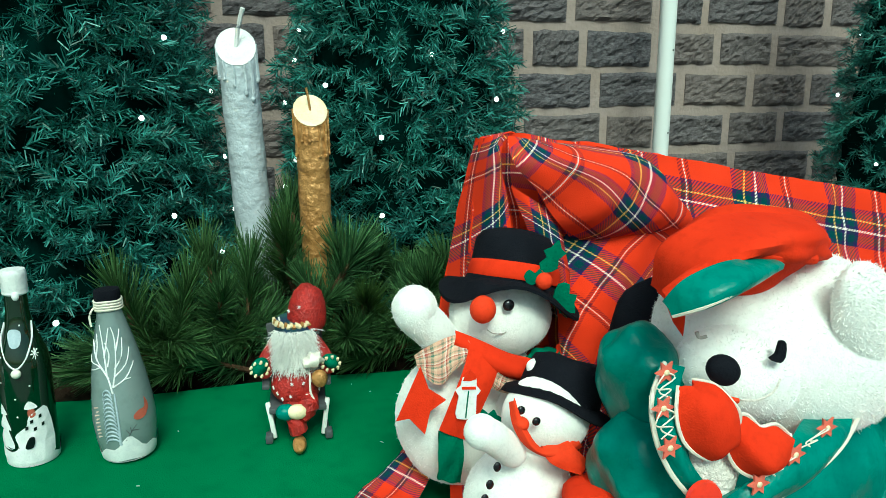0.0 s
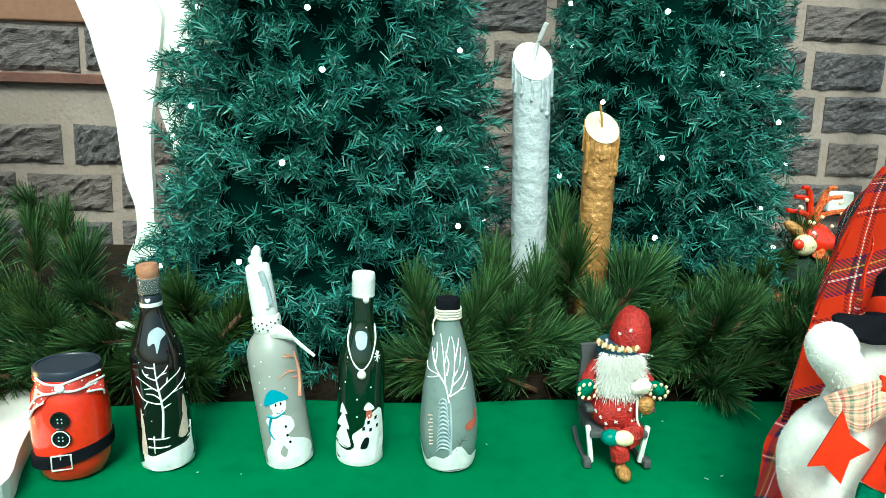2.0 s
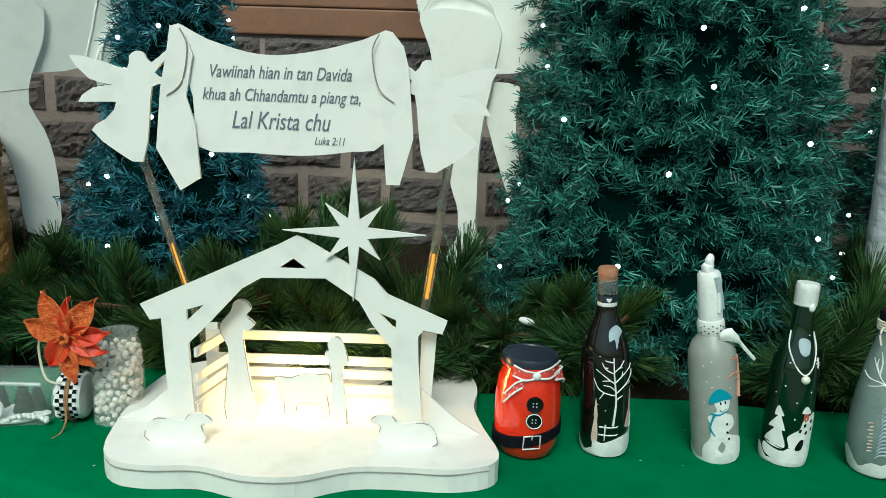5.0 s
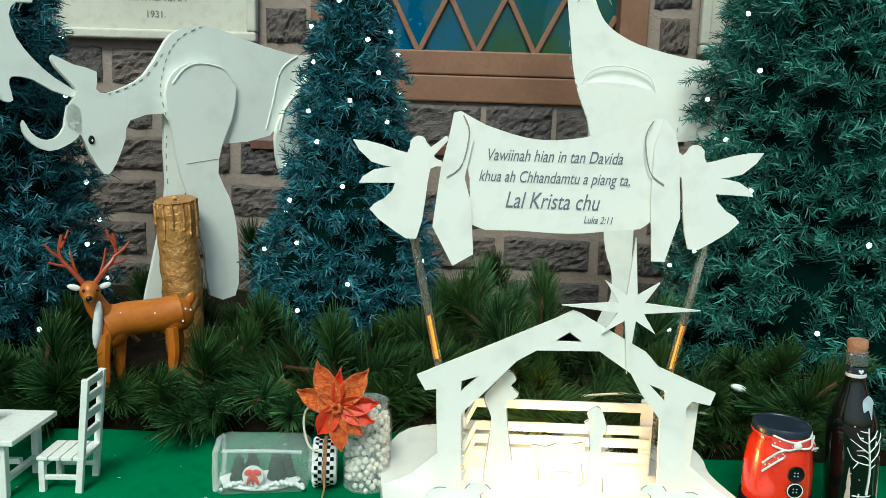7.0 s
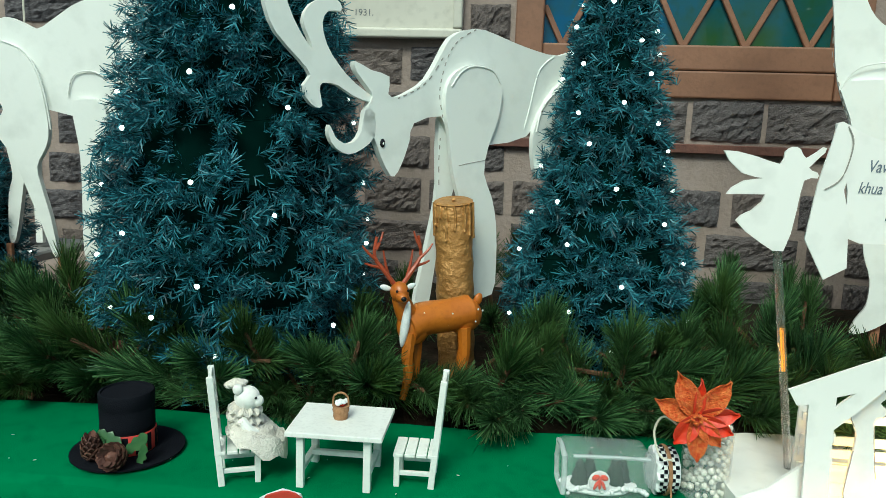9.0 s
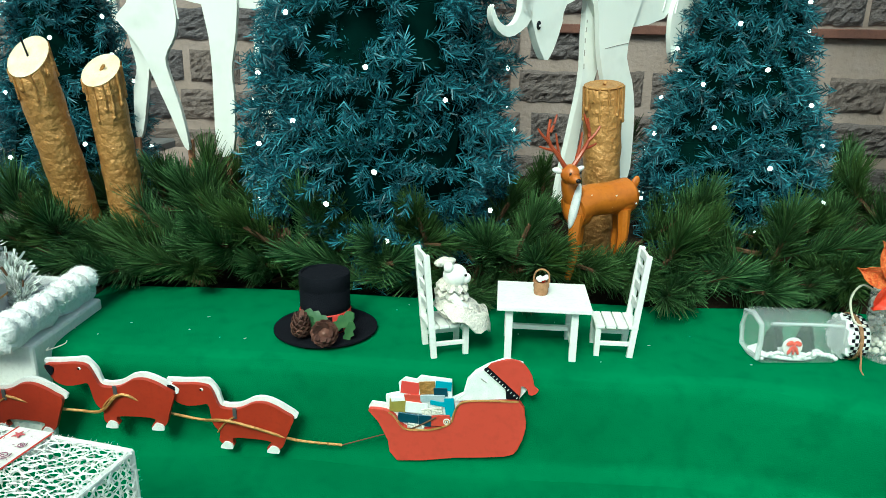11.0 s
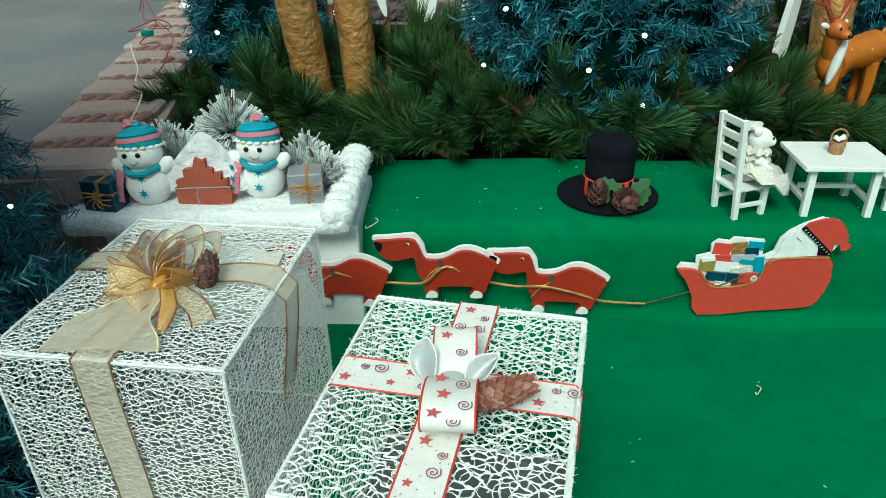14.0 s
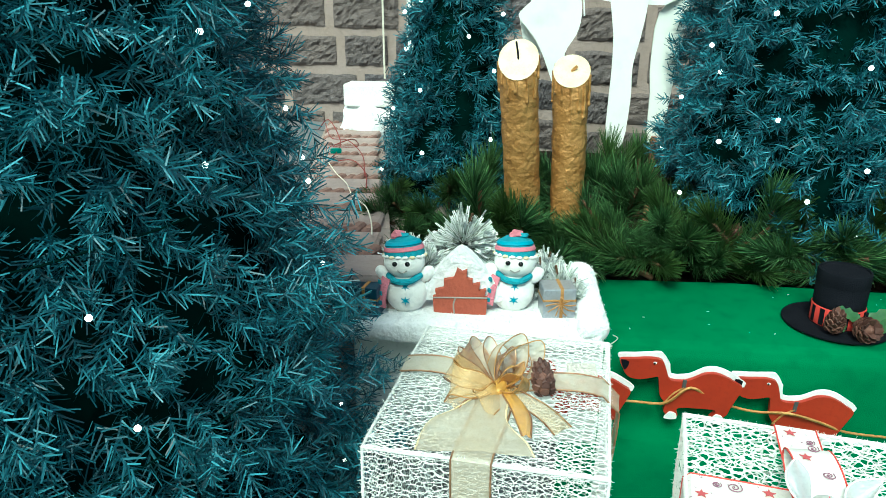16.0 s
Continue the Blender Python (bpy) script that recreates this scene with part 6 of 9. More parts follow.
# ---- tall painted candles ----
def candle(top, foot, r, slant, mat, mat_top, label, drips, seed, wick=None):
    """A rolled candle between two points, its top cut at a slant, with runs of wax below the rim."""
    rr = random.Random(seed)
    top, foot = Vector(top), Vector(foot)
    h = (top - foot).length
    m = Matrix.Translation(foot) @ (top - foot).to_track_quat('Z', 'Y').to_matrix().to_4x4()
    ob = thing("candle", m, label, "candle", "tall candles")
    turn = math.atan2(-1, 0)
    b = lathe([(r * .97, 0), (r, .01)] + [(r * (1 + .02 * math.sin(k * 1.7)), .01 + (h - .02) * k / 24) for k in range(1, 24)] + [(r, h - .004), (r * .93, h)], 30)
    back = m.to_3x3().inverted() @ Vector((0, 1, 0))
    for v in b.verts:
        n = noise.noise(Vector((v.co.x * 30, v.co.y * 30, v.co.z * 26 + seed)))
        v.co.x, v.co.y = v.co.x * (1 + .05 * n), v.co.y * (1 + .05 * n)
        if v.co.z > h - .03:
            v.co.z += slant * (v.co.x * back.x + v.co.y * back.y)
    part("shaft", b, mat, ob)
    rim = lathe([(0, .0), (r * .99, .0), (r * 1.04, .003), (r * .9, .006), (r * .8, .0045), (0, .004)], 28)
    for v in rim.verts:
        v.co.z += h - .0015 + slant * (v.co.x * back.x + v.co.y * back.y)
    part("top", rim, mat_top, ob, "paler wax top")
    for k in range(drips):
        a = 2 * math.pi * (k + rr.uniform(-.2, .2)) / drips
        zt = h + slant * r * (math.cos(a) * back.x + math.sin(a) * back.y)
        ln = rr.uniform(.02, .08)
        q = r * 1.035
        w = rr.uniform(.0026, .004)
        part("drip", join(tube([(q * math.cos(a), q * math.sin(a), zt), (q * math.cos(a + .05), q * math.sin(a + .05), zt - ln * .5), (q * math.cos(a), q * math.sin(a), zt - ln)], w, 6, 4), ball((w * 1.25, w * 1.25, w * 1.7), (q * math.cos(a), q * math.sin(a), zt - ln), seg=8)), mat, ob, "run of wax")
    if wick:
        part("wick", tube([(0, 0, h), (wick[0] * .4, 0, h + wick[1] * .5), (wick[0], 0, h + wick[1])], wick[2], 6), wick[3], ob, "bent wick")
    return ob


candle((.029, 1.455, 1.372), (.052, 1.475, BED), .0365, .95, SILVER, SILVER_PALE, "tall silver painted candle with wax runs standing among pine branches", 13, 1, (.03, .07, .0045, SILVER_PALE))
candle((.162, 1.412, 1.250), (.168, 1.43, BED), .032, .85, GOLD, GOLD_PALE, "gold painted candle with wax runs beside a silver one", 13, 2, (-.006, .045, .0025, GOLD))
candle((-1.900, 1.525, 1.200), (-1.878, 1.53, BED), .044, .15, GOLD, GOLD, "short thick gold candle behind the deer figure", 14, 3, (.012, .008, .004, GOLD))
candle((-3.102, 1.202, 1.246), (-3.079, 1.305, BED), .042, .75, GOLD, GOLD_PALE, "tall gold candle with a black wick leaning in the planter", 13, 4, (-.004, .04, .0022, BLACK_FELT))
candle((-2.988, 1.272, 1.218), (-2.977, 1.318, BED), .0395, .7, GOLD, GOLD_PALE, "gold candle leaning beside a taller one", 13, 5, (.012, .012, .0035, GOLD))


# ---- large white deer cut-outs behind the trees ----
def seam(pts, parent, y=-.016):
    part("seam", tube([(p[0], y, p[1]) for p in pts], .0022, 5, 4), WHITE_FOAM, parent, "raised glued seam")


def stitches(pts, parent, y):
    """A broken dark line where the boards are stapled together."""
    line = spline([(p[0], y, p[1]) for p in pts], 5)
    bm = None
    for a, b in list(zip(line, line[1:]))[::2]:
        bm = tube([a, a.lerp(b, .9)], .0013, 4, 1, bm)
    tagged(part("stitches", bm, CUT_LINE, parent, "broken dark line of staples"), kind="stuff")


grazing = thing("deer_cutout", pose(-2.0, 1.53, BED, 0, 0, 42), "white foam board deer cut-out with lowered head and curved antlers", "deer cut-out", "deer cut-outs")
part("body", cutout([(0.532, 0.811), (0.430, 0.783), (0.350, 0.788), (0.266, 0.804), (0.186, 0.822), (0.133, 0.817), (0.089, 0.795), (0.061, 0.751), (0.028, 0.699), (-0.009, 0.672), (-0.053, 0.652), (-0.074, 0.659), (-0.072, 0.696), (-0.118, 0.707), (-0.157, 0.723), (-0.152, 0.700), (-0.123, 0.668), (-0.113, 0.649), (-0.131, 0.615), (-0.132, 0.576), (-0.107, 0.560), (-0.090, 0.520), (-0.063, 0.476), (-0.046, 0.484), (-0.030, 0.516), (-0.016, 0.556), (-0.005, 0.596), (0.068, 0.615), (0.098, 0.572), (0.206, 0.550), (0.331, 0.575), (0.364, 0.623), (0.433, 0.708), (0.534, 0.767)], .022, 2), WHITE_FOAM, grazing)
part("antler", cutout([(-0.108, 0.637), (-0.158, 0.650), (-0.194, 0.670), (-0.229, 0.673), (-0.236, 0.656), (-0.230, 0.625), (-0.246, 0.622), (-0.266, 0.640), (-0.273, 0.665), (-0.257, 0.687), (-0.282, 0.717), (-0.332, 0.766), (-0.354, 0.815), (-0.360, 0.872), (-0.316, 0.879), (-0.307, 0.826), (-0.281, 0.774), (-0.253, 0.740), (-0.261, 0.764), (-0.274, 0.795), (-0.257, 0.830), (-0.216, 0.849), (-0.191, 0.839), (-0.189, 0.823), (-0.217, 0.820), (-0.231, 0.795), (-0.220, 0.751), (-0.191, 0.711), (-0.155, 0.678), (-0.103, 0.645)], .018, 2, y=.003), WHITE_FOAM, grazing, "branched white antler")
part("antler", cutout([(-0.131, 0.621), (-0.139, 0.576), (-0.157, 0.551), (-0.182, 0.548), (-0.202, 0.562), (-0.215, 0.586), (-0.217, 0.564), (-0.201, 0.538), (-0.170, 0.524), (-0.137, 0.536), (-0.106, 0.565), (-0.108, 0.616)], .018, 2, y=-.002), WHITE_FOAM, grazing, "curled white antler")
part("front_leg", cutout([(0.074, 0.684), (0.100, 0.720), (0.149, 0.739), (0.203, 0.733), (0.232, 0.705), (0.236, 0.664), (0.225, 0.608), (0.200, 0.545), (0.191, 0.480), (0.218, 0.423), (0.236, 0.350), (0.241, 0.249), (0.232, 0.175), (0.167, 0.182), (0.156, 0.285), (0.138, 0.371), (0.108, 0.453), (0.093, 0.511), (0.083, 0.578), (0.071, 0.636)], .014, 2, y=-.018), WHITE_FOAM, grazing, "front leg glued on")
part("haunch", cutout([(0.553, 0.779), (0.469, 0.740), (0.410, 0.699), (0.359, 0.630), (0.341, 0.571), (0.350, 0.498), (0.371, 0.466), (0.398, 0.525), (0.451, 0.586), (0.539, 0.660)], .014, 2, y=-.018), WHITE_FOAM, grazing, "haunch glued on")
part("hind_leg", cutout([(0.076, 0.611), (0.128, 0.600), (0.129, 0.456), (0.094, 0.359), (0.076, 0.248), (0.056, 0.136), (0.019, 0.141), (0.040, 0.251), (0.067, 0.374), (0.078, 0.456)], .016, 2, y=.016), WHITE_FOAM, grazing)
seam([(0.322, 0.591), (0.340, 0.658), (0.362, 0.739), (0.407, 0.778)], grazing, -.0115)
seam([(0.351, 0.586), (0.375, 0.657), (0.460, 0.730)], grazing, -.026)
seam([(0.086, 0.684), (0.112, 0.718), (0.149, 0.734), (0.203, 0.728), (0.229, 0.699)], grazing, -.0255)
stitches([(0.159, 0.820), (0.114, 0.794), (0.085, 0.758), (0.068, 0.709), (0.062, 0.663), (0.073, 0.612)], grazing, -.0118)
stitches([(0.068, 0.748), (0.031, 0.696), (-0.009, 0.668), (-0.050, 0.650)], grazing, -.0118)
stitches([(0.080, 0.565), (0.078, 0.511), (0.081, 0.442)], grazing, .007)
part("score", tube([(p[0], -.0255, p[1]) for p in ((0.114, 0.501), (0.152, 0.508), (0.191, 0.514))], .0008, 4, 3), CUT_LINE, grazing, "thin score across the leg")
part("eye", ball((.0065, .003, .010), (*((-0.087, 0.550))[:1], -.0125, ((-0.087, 0.550))[1]), seg=12), BLACK_GLOSS, grazing, "drawn black eye")
part("eye_light", ball((.002, .001, .003), (((-0.086, 0.549))[0], -.0155, ((-0.086, 0.549))[1]), seg=8), PAINT_WHITE, grazing, "white dot in the eye")

standing = thing("deer_cutout", pose(-.8, 1.86, BED, 0, 0, -15), "white foam board deer cut-out standing in front of the window", "deer cut-out", "deer cut-outs")
part("body", cutout([(-.24, 1.22), (-.21, 1.02), (-.19, .88), (-.17, .75), (-.13, .64), (-.10, .59), (.15, .60), (.14, .66), (.17, .73), (.25, .76), (.34, .78), (.30, .81), (.15, .80), (.02, .83), (-.05, .86), (-.10, .90), (-.13, .96), (-.15, 1.04), (-.14, 1.22)], .022), WHITE_FOAM, standing)
part("head", cutout([(-.34, 1.30), (-.30, 1.36), (-.22, 1.42), (-.14, 1.40), (-.11, 1.30), (-.14, 1.2), (-.24, 1.2), (-.27, 1.27)], .02, y=.002), WHITE_FOAM, standing)
part("front_leg", cutout([(-.15, .74), (-.13, .65), (-.11, .57), (-.08, .47), (-.07, .37), (-.06, .30), (-.04, .24), (-.04, .17), (-.06, .13), (-.07, .09), (-.03, .10), (.02, .14), (.03, .17), (.01, .19), (.01, .27), (.01, .39), (.02, .48), (.04, .59), (.04, .72)], .014, y=-.018), WHITE_FOAM, standing)
part("hind_leg", cutout([(.0, .56), (.03, .44), (.06, .35), (.095, .25), (.105, .2), (.14, .2), (.135, .28), (.105, .4), (.095, .5), (.1, .56)], .016, y=.014), WHITE_FOAM, standing)
part("stake", block((.022, .02, .14), (-.01, 0, .05), bevel=.002), CORK, standing, "thin wooden stake", False)
part("haunch", cutout([(.30, .76), (.20, .74), (.16, .70), (.145, .65), (.16, .56), (.2, .45), (.30, .45)], .014, y=-.018), WHITE_FOAM, standing)
seam([(-.15, .74), (-.12, .775), (-.05, .785), (.02, .76), (.04, .72)], standing, -.0255)
stitches([(-.19, .88), (-.185, .80), (-.165, .74), (-.15, .69), (-.13, .64)], standing, -.0118)
stitches([(-.175, .95), (-.12, .99), (-.08, .93)], standing, -.0118)
stitches([(.10, .60), (.105, .66), (.14, .73), (.20, .765), (.27, .775)], standing, -.0118)

third = thing("deer_cutout", pose(-3.0, 1.62, BED), "white foam board deer cut-out seen from behind a tree, tail raised", "deer cut-out", "deer cut-outs")
part("body", cutout([(-.194, .686), (-.167, .693), (-.149, .706), (-.146, .76), (-.132, .807), (-.09, .832), (-.048, .82), (0, .804), (.055, .834), (.124, .872), (.237, .889), (.31, .856), (.322, .713), (.26, .59), (.183, .58), (.10, .585), (.024, .6), (-.05, .61), (-.118, .627), (-.14, .658), (-.156, .648), (-.18, .661)], .022), WHITE_FOAM, third)
part("haunch", cutout([(-.096, .768), (-.048, .751), (-.012, .717), (.009, .665), (.02, .612), (.027, .55), (.017, .504), (-.011, .453), (0, .393), (.02, .319), (.034, .225), (.02, .225), (-.011, .308), (-.041, .382), (-.073, .46), (-.098, .5), (-.135, .545), (-.128, .564), (-.1, .596), (-.122, .636), (-.138, .68), (-.133, .742)], .014, y=-.018), WHITE_FOAM, third, "raised hind leg")
part("hind_leg", cutout([(-.135, .56), (-.074, .49), (-.074, .455), (-.088, .371), (-.115, .25), (-.135, .25), (-.129, .37), (-.114, .426), (-.128, .5)], .014, y=.018), WHITE_FOAM, third)
part("front_leg", cutout([(.10, .62), (.185, .62), (.185, .527), (.167, .427), (.169, .344), (.157, .22), (.113, .22), (.114, .416), (.111, .507)], .014, y=-.018), WHITE_FOAM, third)
part("front_leg", cutout([(.215, .426), (.225, .56), (.293, .60), (.29, .5), (.278, .384), (.259, .22), (.226, .22), (.221, .356)], .014, y=.018), WHITE_FOAM, third)
seam([(-.096, .772), (-.04, .752), (-.005, .715), (.016, .66), (.028, .6), (.034, .55)], third, -.026)
seam([(.08, .64), (.1, .69), (.15, .70), (.19, .685)], third)
for x in (-.125, .027, .135, .242):
    part("stake", block((.016, .012, .26), (x, .0, .11), bevel=.002), CORK, third, "thin wooden stake", False)


# ---- the lit nativity scene with its angels and banner ----
nat = thing("nativity_scene", pose(-1.07, 1.05, STEP_TOP), "white plywood nativity stable with star, lit warm inside", "nativity scene")
base = cutout([(-.28, .19), (-.295, .05), (-.27, -.10), (-.235, -.155), (-.18, -.168), (-.11, -.162), (-.04, -.182), (.03, -.178), (.10, -.145), (.17, -.138), (.24, -.138), (.296, -.12), (.312, -.08), (.29, 0), (.275, .08), (.282, .15), (.265, .225), (.20, .25), (.0, .255), (-.2, .25)], .036, 3)
bmesh.ops.transform(base, matrix=pose(0, 0, .0195, -90, 0, 0), verts=base.verts)
part("base", base, WHITE_BOARD, nat, "thick white base with a wavy front", False)
rail = [Vector((p[0], p[1], .0305)) for p in ((-.27, -.105), (-.235, -.158), (-.18, -.171), (-.11, -.165), (-.04, -.185), (.03, -.181), (.10, -.148), (.17, -.141), (.24, -.141), (.297, -.122))]
part("edge_line", tube(rail, .0009, 4, 5), CUT_LINE, nat, "thin dark edge of the top board")
Y = -.04


def board(name, pts, y, label="", mat=None, thick=.006, steps=1):
    ob = part(name, cutout(pts, thick, steps, y=y), mat or WHITE_BOARD, nat, label, False)
    if label.startswith("white silhouette"):
        rim = spline([(q[0], y - thick / 2, q[1]) for q in pts], 3, True)
        skip = len(pts) * 3 // 5
        for k in range(0, len(rim) - 4, skip):
            part("edge_line", tube(rim[k:k + max(3, skip * 2 // 3)], .0008, 4, 1), CUT_LINE, ob, "dark sawn edge")
    return ob


PORTAL = [(-.192, .027), (-.198, .152), (-.2, .201), (-.217, .198), (-.231, .222), (-.12, .274), (-.023, .32), (.005, .335), (.017, .331),
          (.0011, .301), (.02, .287), (-.019, .287), (.0009, .301), (.0169, .331), (.12, .274), (.1401, .252), (.127, .224), (.153, .198), (.153, .214), (.1272, .2242), (.1403, .2519), (.229, .215), (.222, .195), (.194, .2), (.186, .189), (.188, .145), (.198, .027), (.152, .027), (.147, .169), (.117, .207), (.098, .24), (.048, .273), (-.047, .27), (-.077, .252), (-.128, .196), (-.1599, .1631), (-.1611, .199), (-.134, .225), (-.161, .216), (-.161, .1989), (-.16, .163), (-.154, .027)]
board("portal", PORTAL, Y, "sawn gable front with posts and braces").location = (-.001, -.006, .011)
board("side_wing", [(-.285, .038), (-.165, .038), (-.172, .12), (-.24, .06)], Y + .015)
board("side_wing", [(.285, .038), (.175, .038), (.178, .12), (.25, .06)], Y + .015)
for z in (.058, .085, .108, .148):
    board("fence_rail", [(-.17, z), (.16, z + .004), (.16, z + .019), (-.17, z + .015)], .055, thick=.005)
board("fence_wall", [(-.17, .038), (.16, .038), (.16, .075), (-.17, .075)], .062, thick=.004)
for x in (-.165, .155):
    board("fence_post", [(x - .01, .038), (x + .01, .038), (x + .01, .172), (x - .01, .172)], .062)
for z in (.058, .085, .108, .148):
    part("side_rail", block((.005, .096, .0155), (-.146, .008, z + .008), (0, 0, -11), .001), WHITE_BOARD, nat, "slanting side rail", False)
part("side_wall", block((.005, .098, .045), (-.149, .007, .055), (0, 0, -11), .001), WHITE_BOARD, nat, "low side wall", False)
board("side_strip", [(.186, .038), (.203, .038), (.208, .12), (.212, .198), (.189, .2)], Y + .02, "narrow side wall seen beside the post")
board("kneeling_figure", [(-.091, .236), (-.08, .232), (-.075, .221), (-.083, .211), (-.07, .199), (-.078, .188), (-.087, .186), (-.087, .161), (-.08, .111), (-.072, .038), (-.118, .038), (-.116, .109), (-.113, .137), (-.113, .16), (-.125, .191), (-.107, .217), (-.102, .231)], -.012, "white silhouette of a praying woman", steps=3)
board("standing_figure", [(.055, .182), (.063, .178), (.069, .165), (.075, .142), (.066, .123), (.074, .038), (.049, .038), (.049, .108), (.045, .14), (.038, .154), (.044, .159), (.043, .172)], -.008, "white silhouette of a bowed man with a staff", steps=3)
board("donkey", [(-.05, .101), (-.026, .1), (-.004, .108), (.018, .107), (.035, .109), (.038, .093), (.033, .074), (.038, .038), (.023, .038), (.017, .056), (-.014, .055), (-.016, .038), (-.035, .038), (-.036, .057), (-.047, .078)], .005, "white silhouette of an animal", steps=2).location = (.006, 0, .006)
for x, y, s in ((-.155, -.095, 1), (.163, -.07, -1)):
    p = board("sheep", [(-.05 * s, .038), (-.052 * s, .062), (-.035 * s, .075), (0, .072), (.012 * s, .083), (.035 * s, .083), (.044 * s, .072), (.028 * s, .066), (.03 * s, .038)], 0, "white silhouette of a lying sheep", steps=3)
    p.location = (x, y, 0)
star_pts = []
for k in range(16):
    a = math.pi / 2 - k * math.pi / 8
    r = .021 if k % 2 else ((.107, .057, .104, .055, .103, .057, .104, .058)[k // 2])
    star_pts.append((.089 + r * math.cos(a), .355 + r * math.sin(a)))
board("star", star_pts, -.0535, "white eight-pointed star")

ban = thing("angel_banner", pose(-1.10, 1.06, 1.193), "white banner with grey script held by two angel silhouettes on posts", "banner")
part("cloth", cutout([(-.16, .2), (-.11, .183), (-.05, .166), (0, .163), (.06, .172), (.12, .188), (.163, .2), (.158, .13), (.152, .04), (.10, .026), (.03, .018), (-.05, .02), (-.125, .026), (-.132, .1)], .005), WHITE_BOARD, ban)
part("fold", cutout([(-.16, .2), (-.14, .19), (-.128, .16), (-.14, .1), (-.128, .06), (-.122, -.02), (-.154, -.04), (-.188, .022), (-.178, .11), (-.165, .17)], .004, 1, y=-.007), WHITE_BOARD, ban, "hanging end of the banner")
part("fold", cutout([(.163, .2), (.18, .18), (.188, .15), (.197, .05), (.178, -.02), (.158, -.02), (.15, .08), (.15, .16)], .004, 1, y=-.007), WHITE_BOARD, ban, "hanging end of the banner")
for s in (-1, 1):
    part("fold_line", tube([(s * .145, -.0105, .196), (s * .135, -.0105, .17), (s * .145, -.0105, .12), (s * .168, -.0105, .10)], .0011, 5), CUT_LINE, ban, "thin grey fold line")
ANGEL = [(-.216, .163), (-.205, .16), (-.195, .146), (-.172, .164), (-.169, .156), (-.19, .132), (-.177, .125), (-.176, .116), (-.195, .112), (-.201, .065), (-.214, 0), (-.25, .012), (-.29, .045), (-.268, .062), (-.25, .088), (-.308, .086), (-.284, .108), (-.255, .113), (-.288, .12), (-.318, .154), (-.27, .147), (-.232, .136), (-.227, .155)]
for s in (1, -1):
    part("angel", cutout([(p[0] if s > 0 else -p[0] + .002, p[1]) for p in ANGEL], .005, 2, y=.004), WHITE_BOARD, ban, "white angel silhouette with trumpet and wings", False)
for a, b in (((-.225, .010, .03), (-.137, .090, -.401)), ((.252, .020, .03), (.195, .085, -.401))):
    a, b = Vector(a), Vector(b)
    post = part("post", tube([a, a.lerp(b, .5), b], .0068, 4, 1), POST, ban, "clear acrylic post")
    part("post_glow", tube([a.lerp(b, .38), a.lerp(b, .47), a.lerp(b, .56)], .0018, 4, 1), AMBER, post, "emitting strip in place of amber light in the post")
for words, size, x, z in (("Vawiinah hian in tan Davida", .0265, -.002, .137), ("khua ah Chhandamtu a piang ta,", .0255, .0, .104), ("Lal Krista chu", .037, -.002, .067), ("Luka 2:11", .0165, .072, .0405)):
    t = text(words, size, (x, -.0032, z), ban, INK, shear=.28)
    t.scale = (.72, 1, 1)


# ---- pearls, boxes and the small furniture ----
vase = thing("pearl_vase", pose(-1.390, 1.095, STEP_TOP), "glass jar filled with pearls holding a red poinsettia", "vase")
glass_ob = part("glass", lathe([(.036, .001), (.041, .004), (.042, .12), (.036, .138), (.033, .15), (.035, .155), (.033, .155), (.031, .149), (.034, .136), (.0395, .118), (.0395, .006), (.034, .004)], 32), CLEAR, vase, "clear glass")
glass_ob.visible_shadow = False
PEARL_ME = link_mesh("pearl", ball((.0058, .0058, .0058), seg=10), PEARL)
for k in range(230):
    a, zz = k * 2.39996, .008 + .125 * (k / 230)
    rad = .0335 if k % 4 else rng.uniform(.005, .03)
    part_at("pearl", PEARL_ME, vase, Matrix.Translation((rad * math.cos(a), rad * math.sin(a), zz + rng.uniform(-.003, .003))) @ Matrix.Scale(rng.uniform(.7, 1.15), 4))
flower = thing("poinsettia", pose(-1.43, 1.035, .922) @ Matrix.Scale(.87, 4), "orange-red poinsettia with gold glitter leaning out of the vase", "flower")
for k, (ang, ln, wide, gl) in enumerate(((115, .092, .026, 1), (160, .080, .024, 1), (86, .072, .012, 0), (52, .092, .026, 1), (8, .078, .022, 0), (-22, .074, .020, 0), (-48, .072, .020, 1), (-84, .088, .022, 1), (-122, .066, .024, 0))):
    a = radians(ang)

    def petal(u, v):
        w = wide * math.sin(math.pi * min(1, .08 + .92 * u)) ** .8 * (v - .5) * 2 * (.85 if u < .9 else .5)
        along = ln * u
        return (along * math.cos(a) - w * math.sin(a), -.012 - .03 * u + .03 * u * u - .012 * math.cos(v * 6.28) * .4, along * math.sin(a) + w * math.cos(a))
    pt = part("petal", sheet(petal, 10, 6, .0012), GLITTER if gl else PETAL, flower, "glittering petal" if gl else "satin petal")
for k in range(9):
    part("stamen", ball((.004, .006, .004), (.008 * math.cos(k * 2.4), -.026, .008 * math.sin(k * 2.4)), seg=8), GLITTER, flower)
part("stem", tube([(0, -.005, 0), (.015, .03, -.02), (.035, .06, -.09)], .002, 6), LEAF_GREEN, flower, "green stem")
part("loop", tube([(-.02, 0, -.03), (-.055, .0, -.01), (-.068, .01, -.045), (-.055, .005, -.09), (-.03, .01, -.10)], .0022, 6), STRING, flower, "curl of white string")
jar2 = thing("snow_jar", pose(-1.555, 1.075, STEP_TOP, 0, 0, 8), "square clear jar lying on its side with a snowy scene inside", "jar")
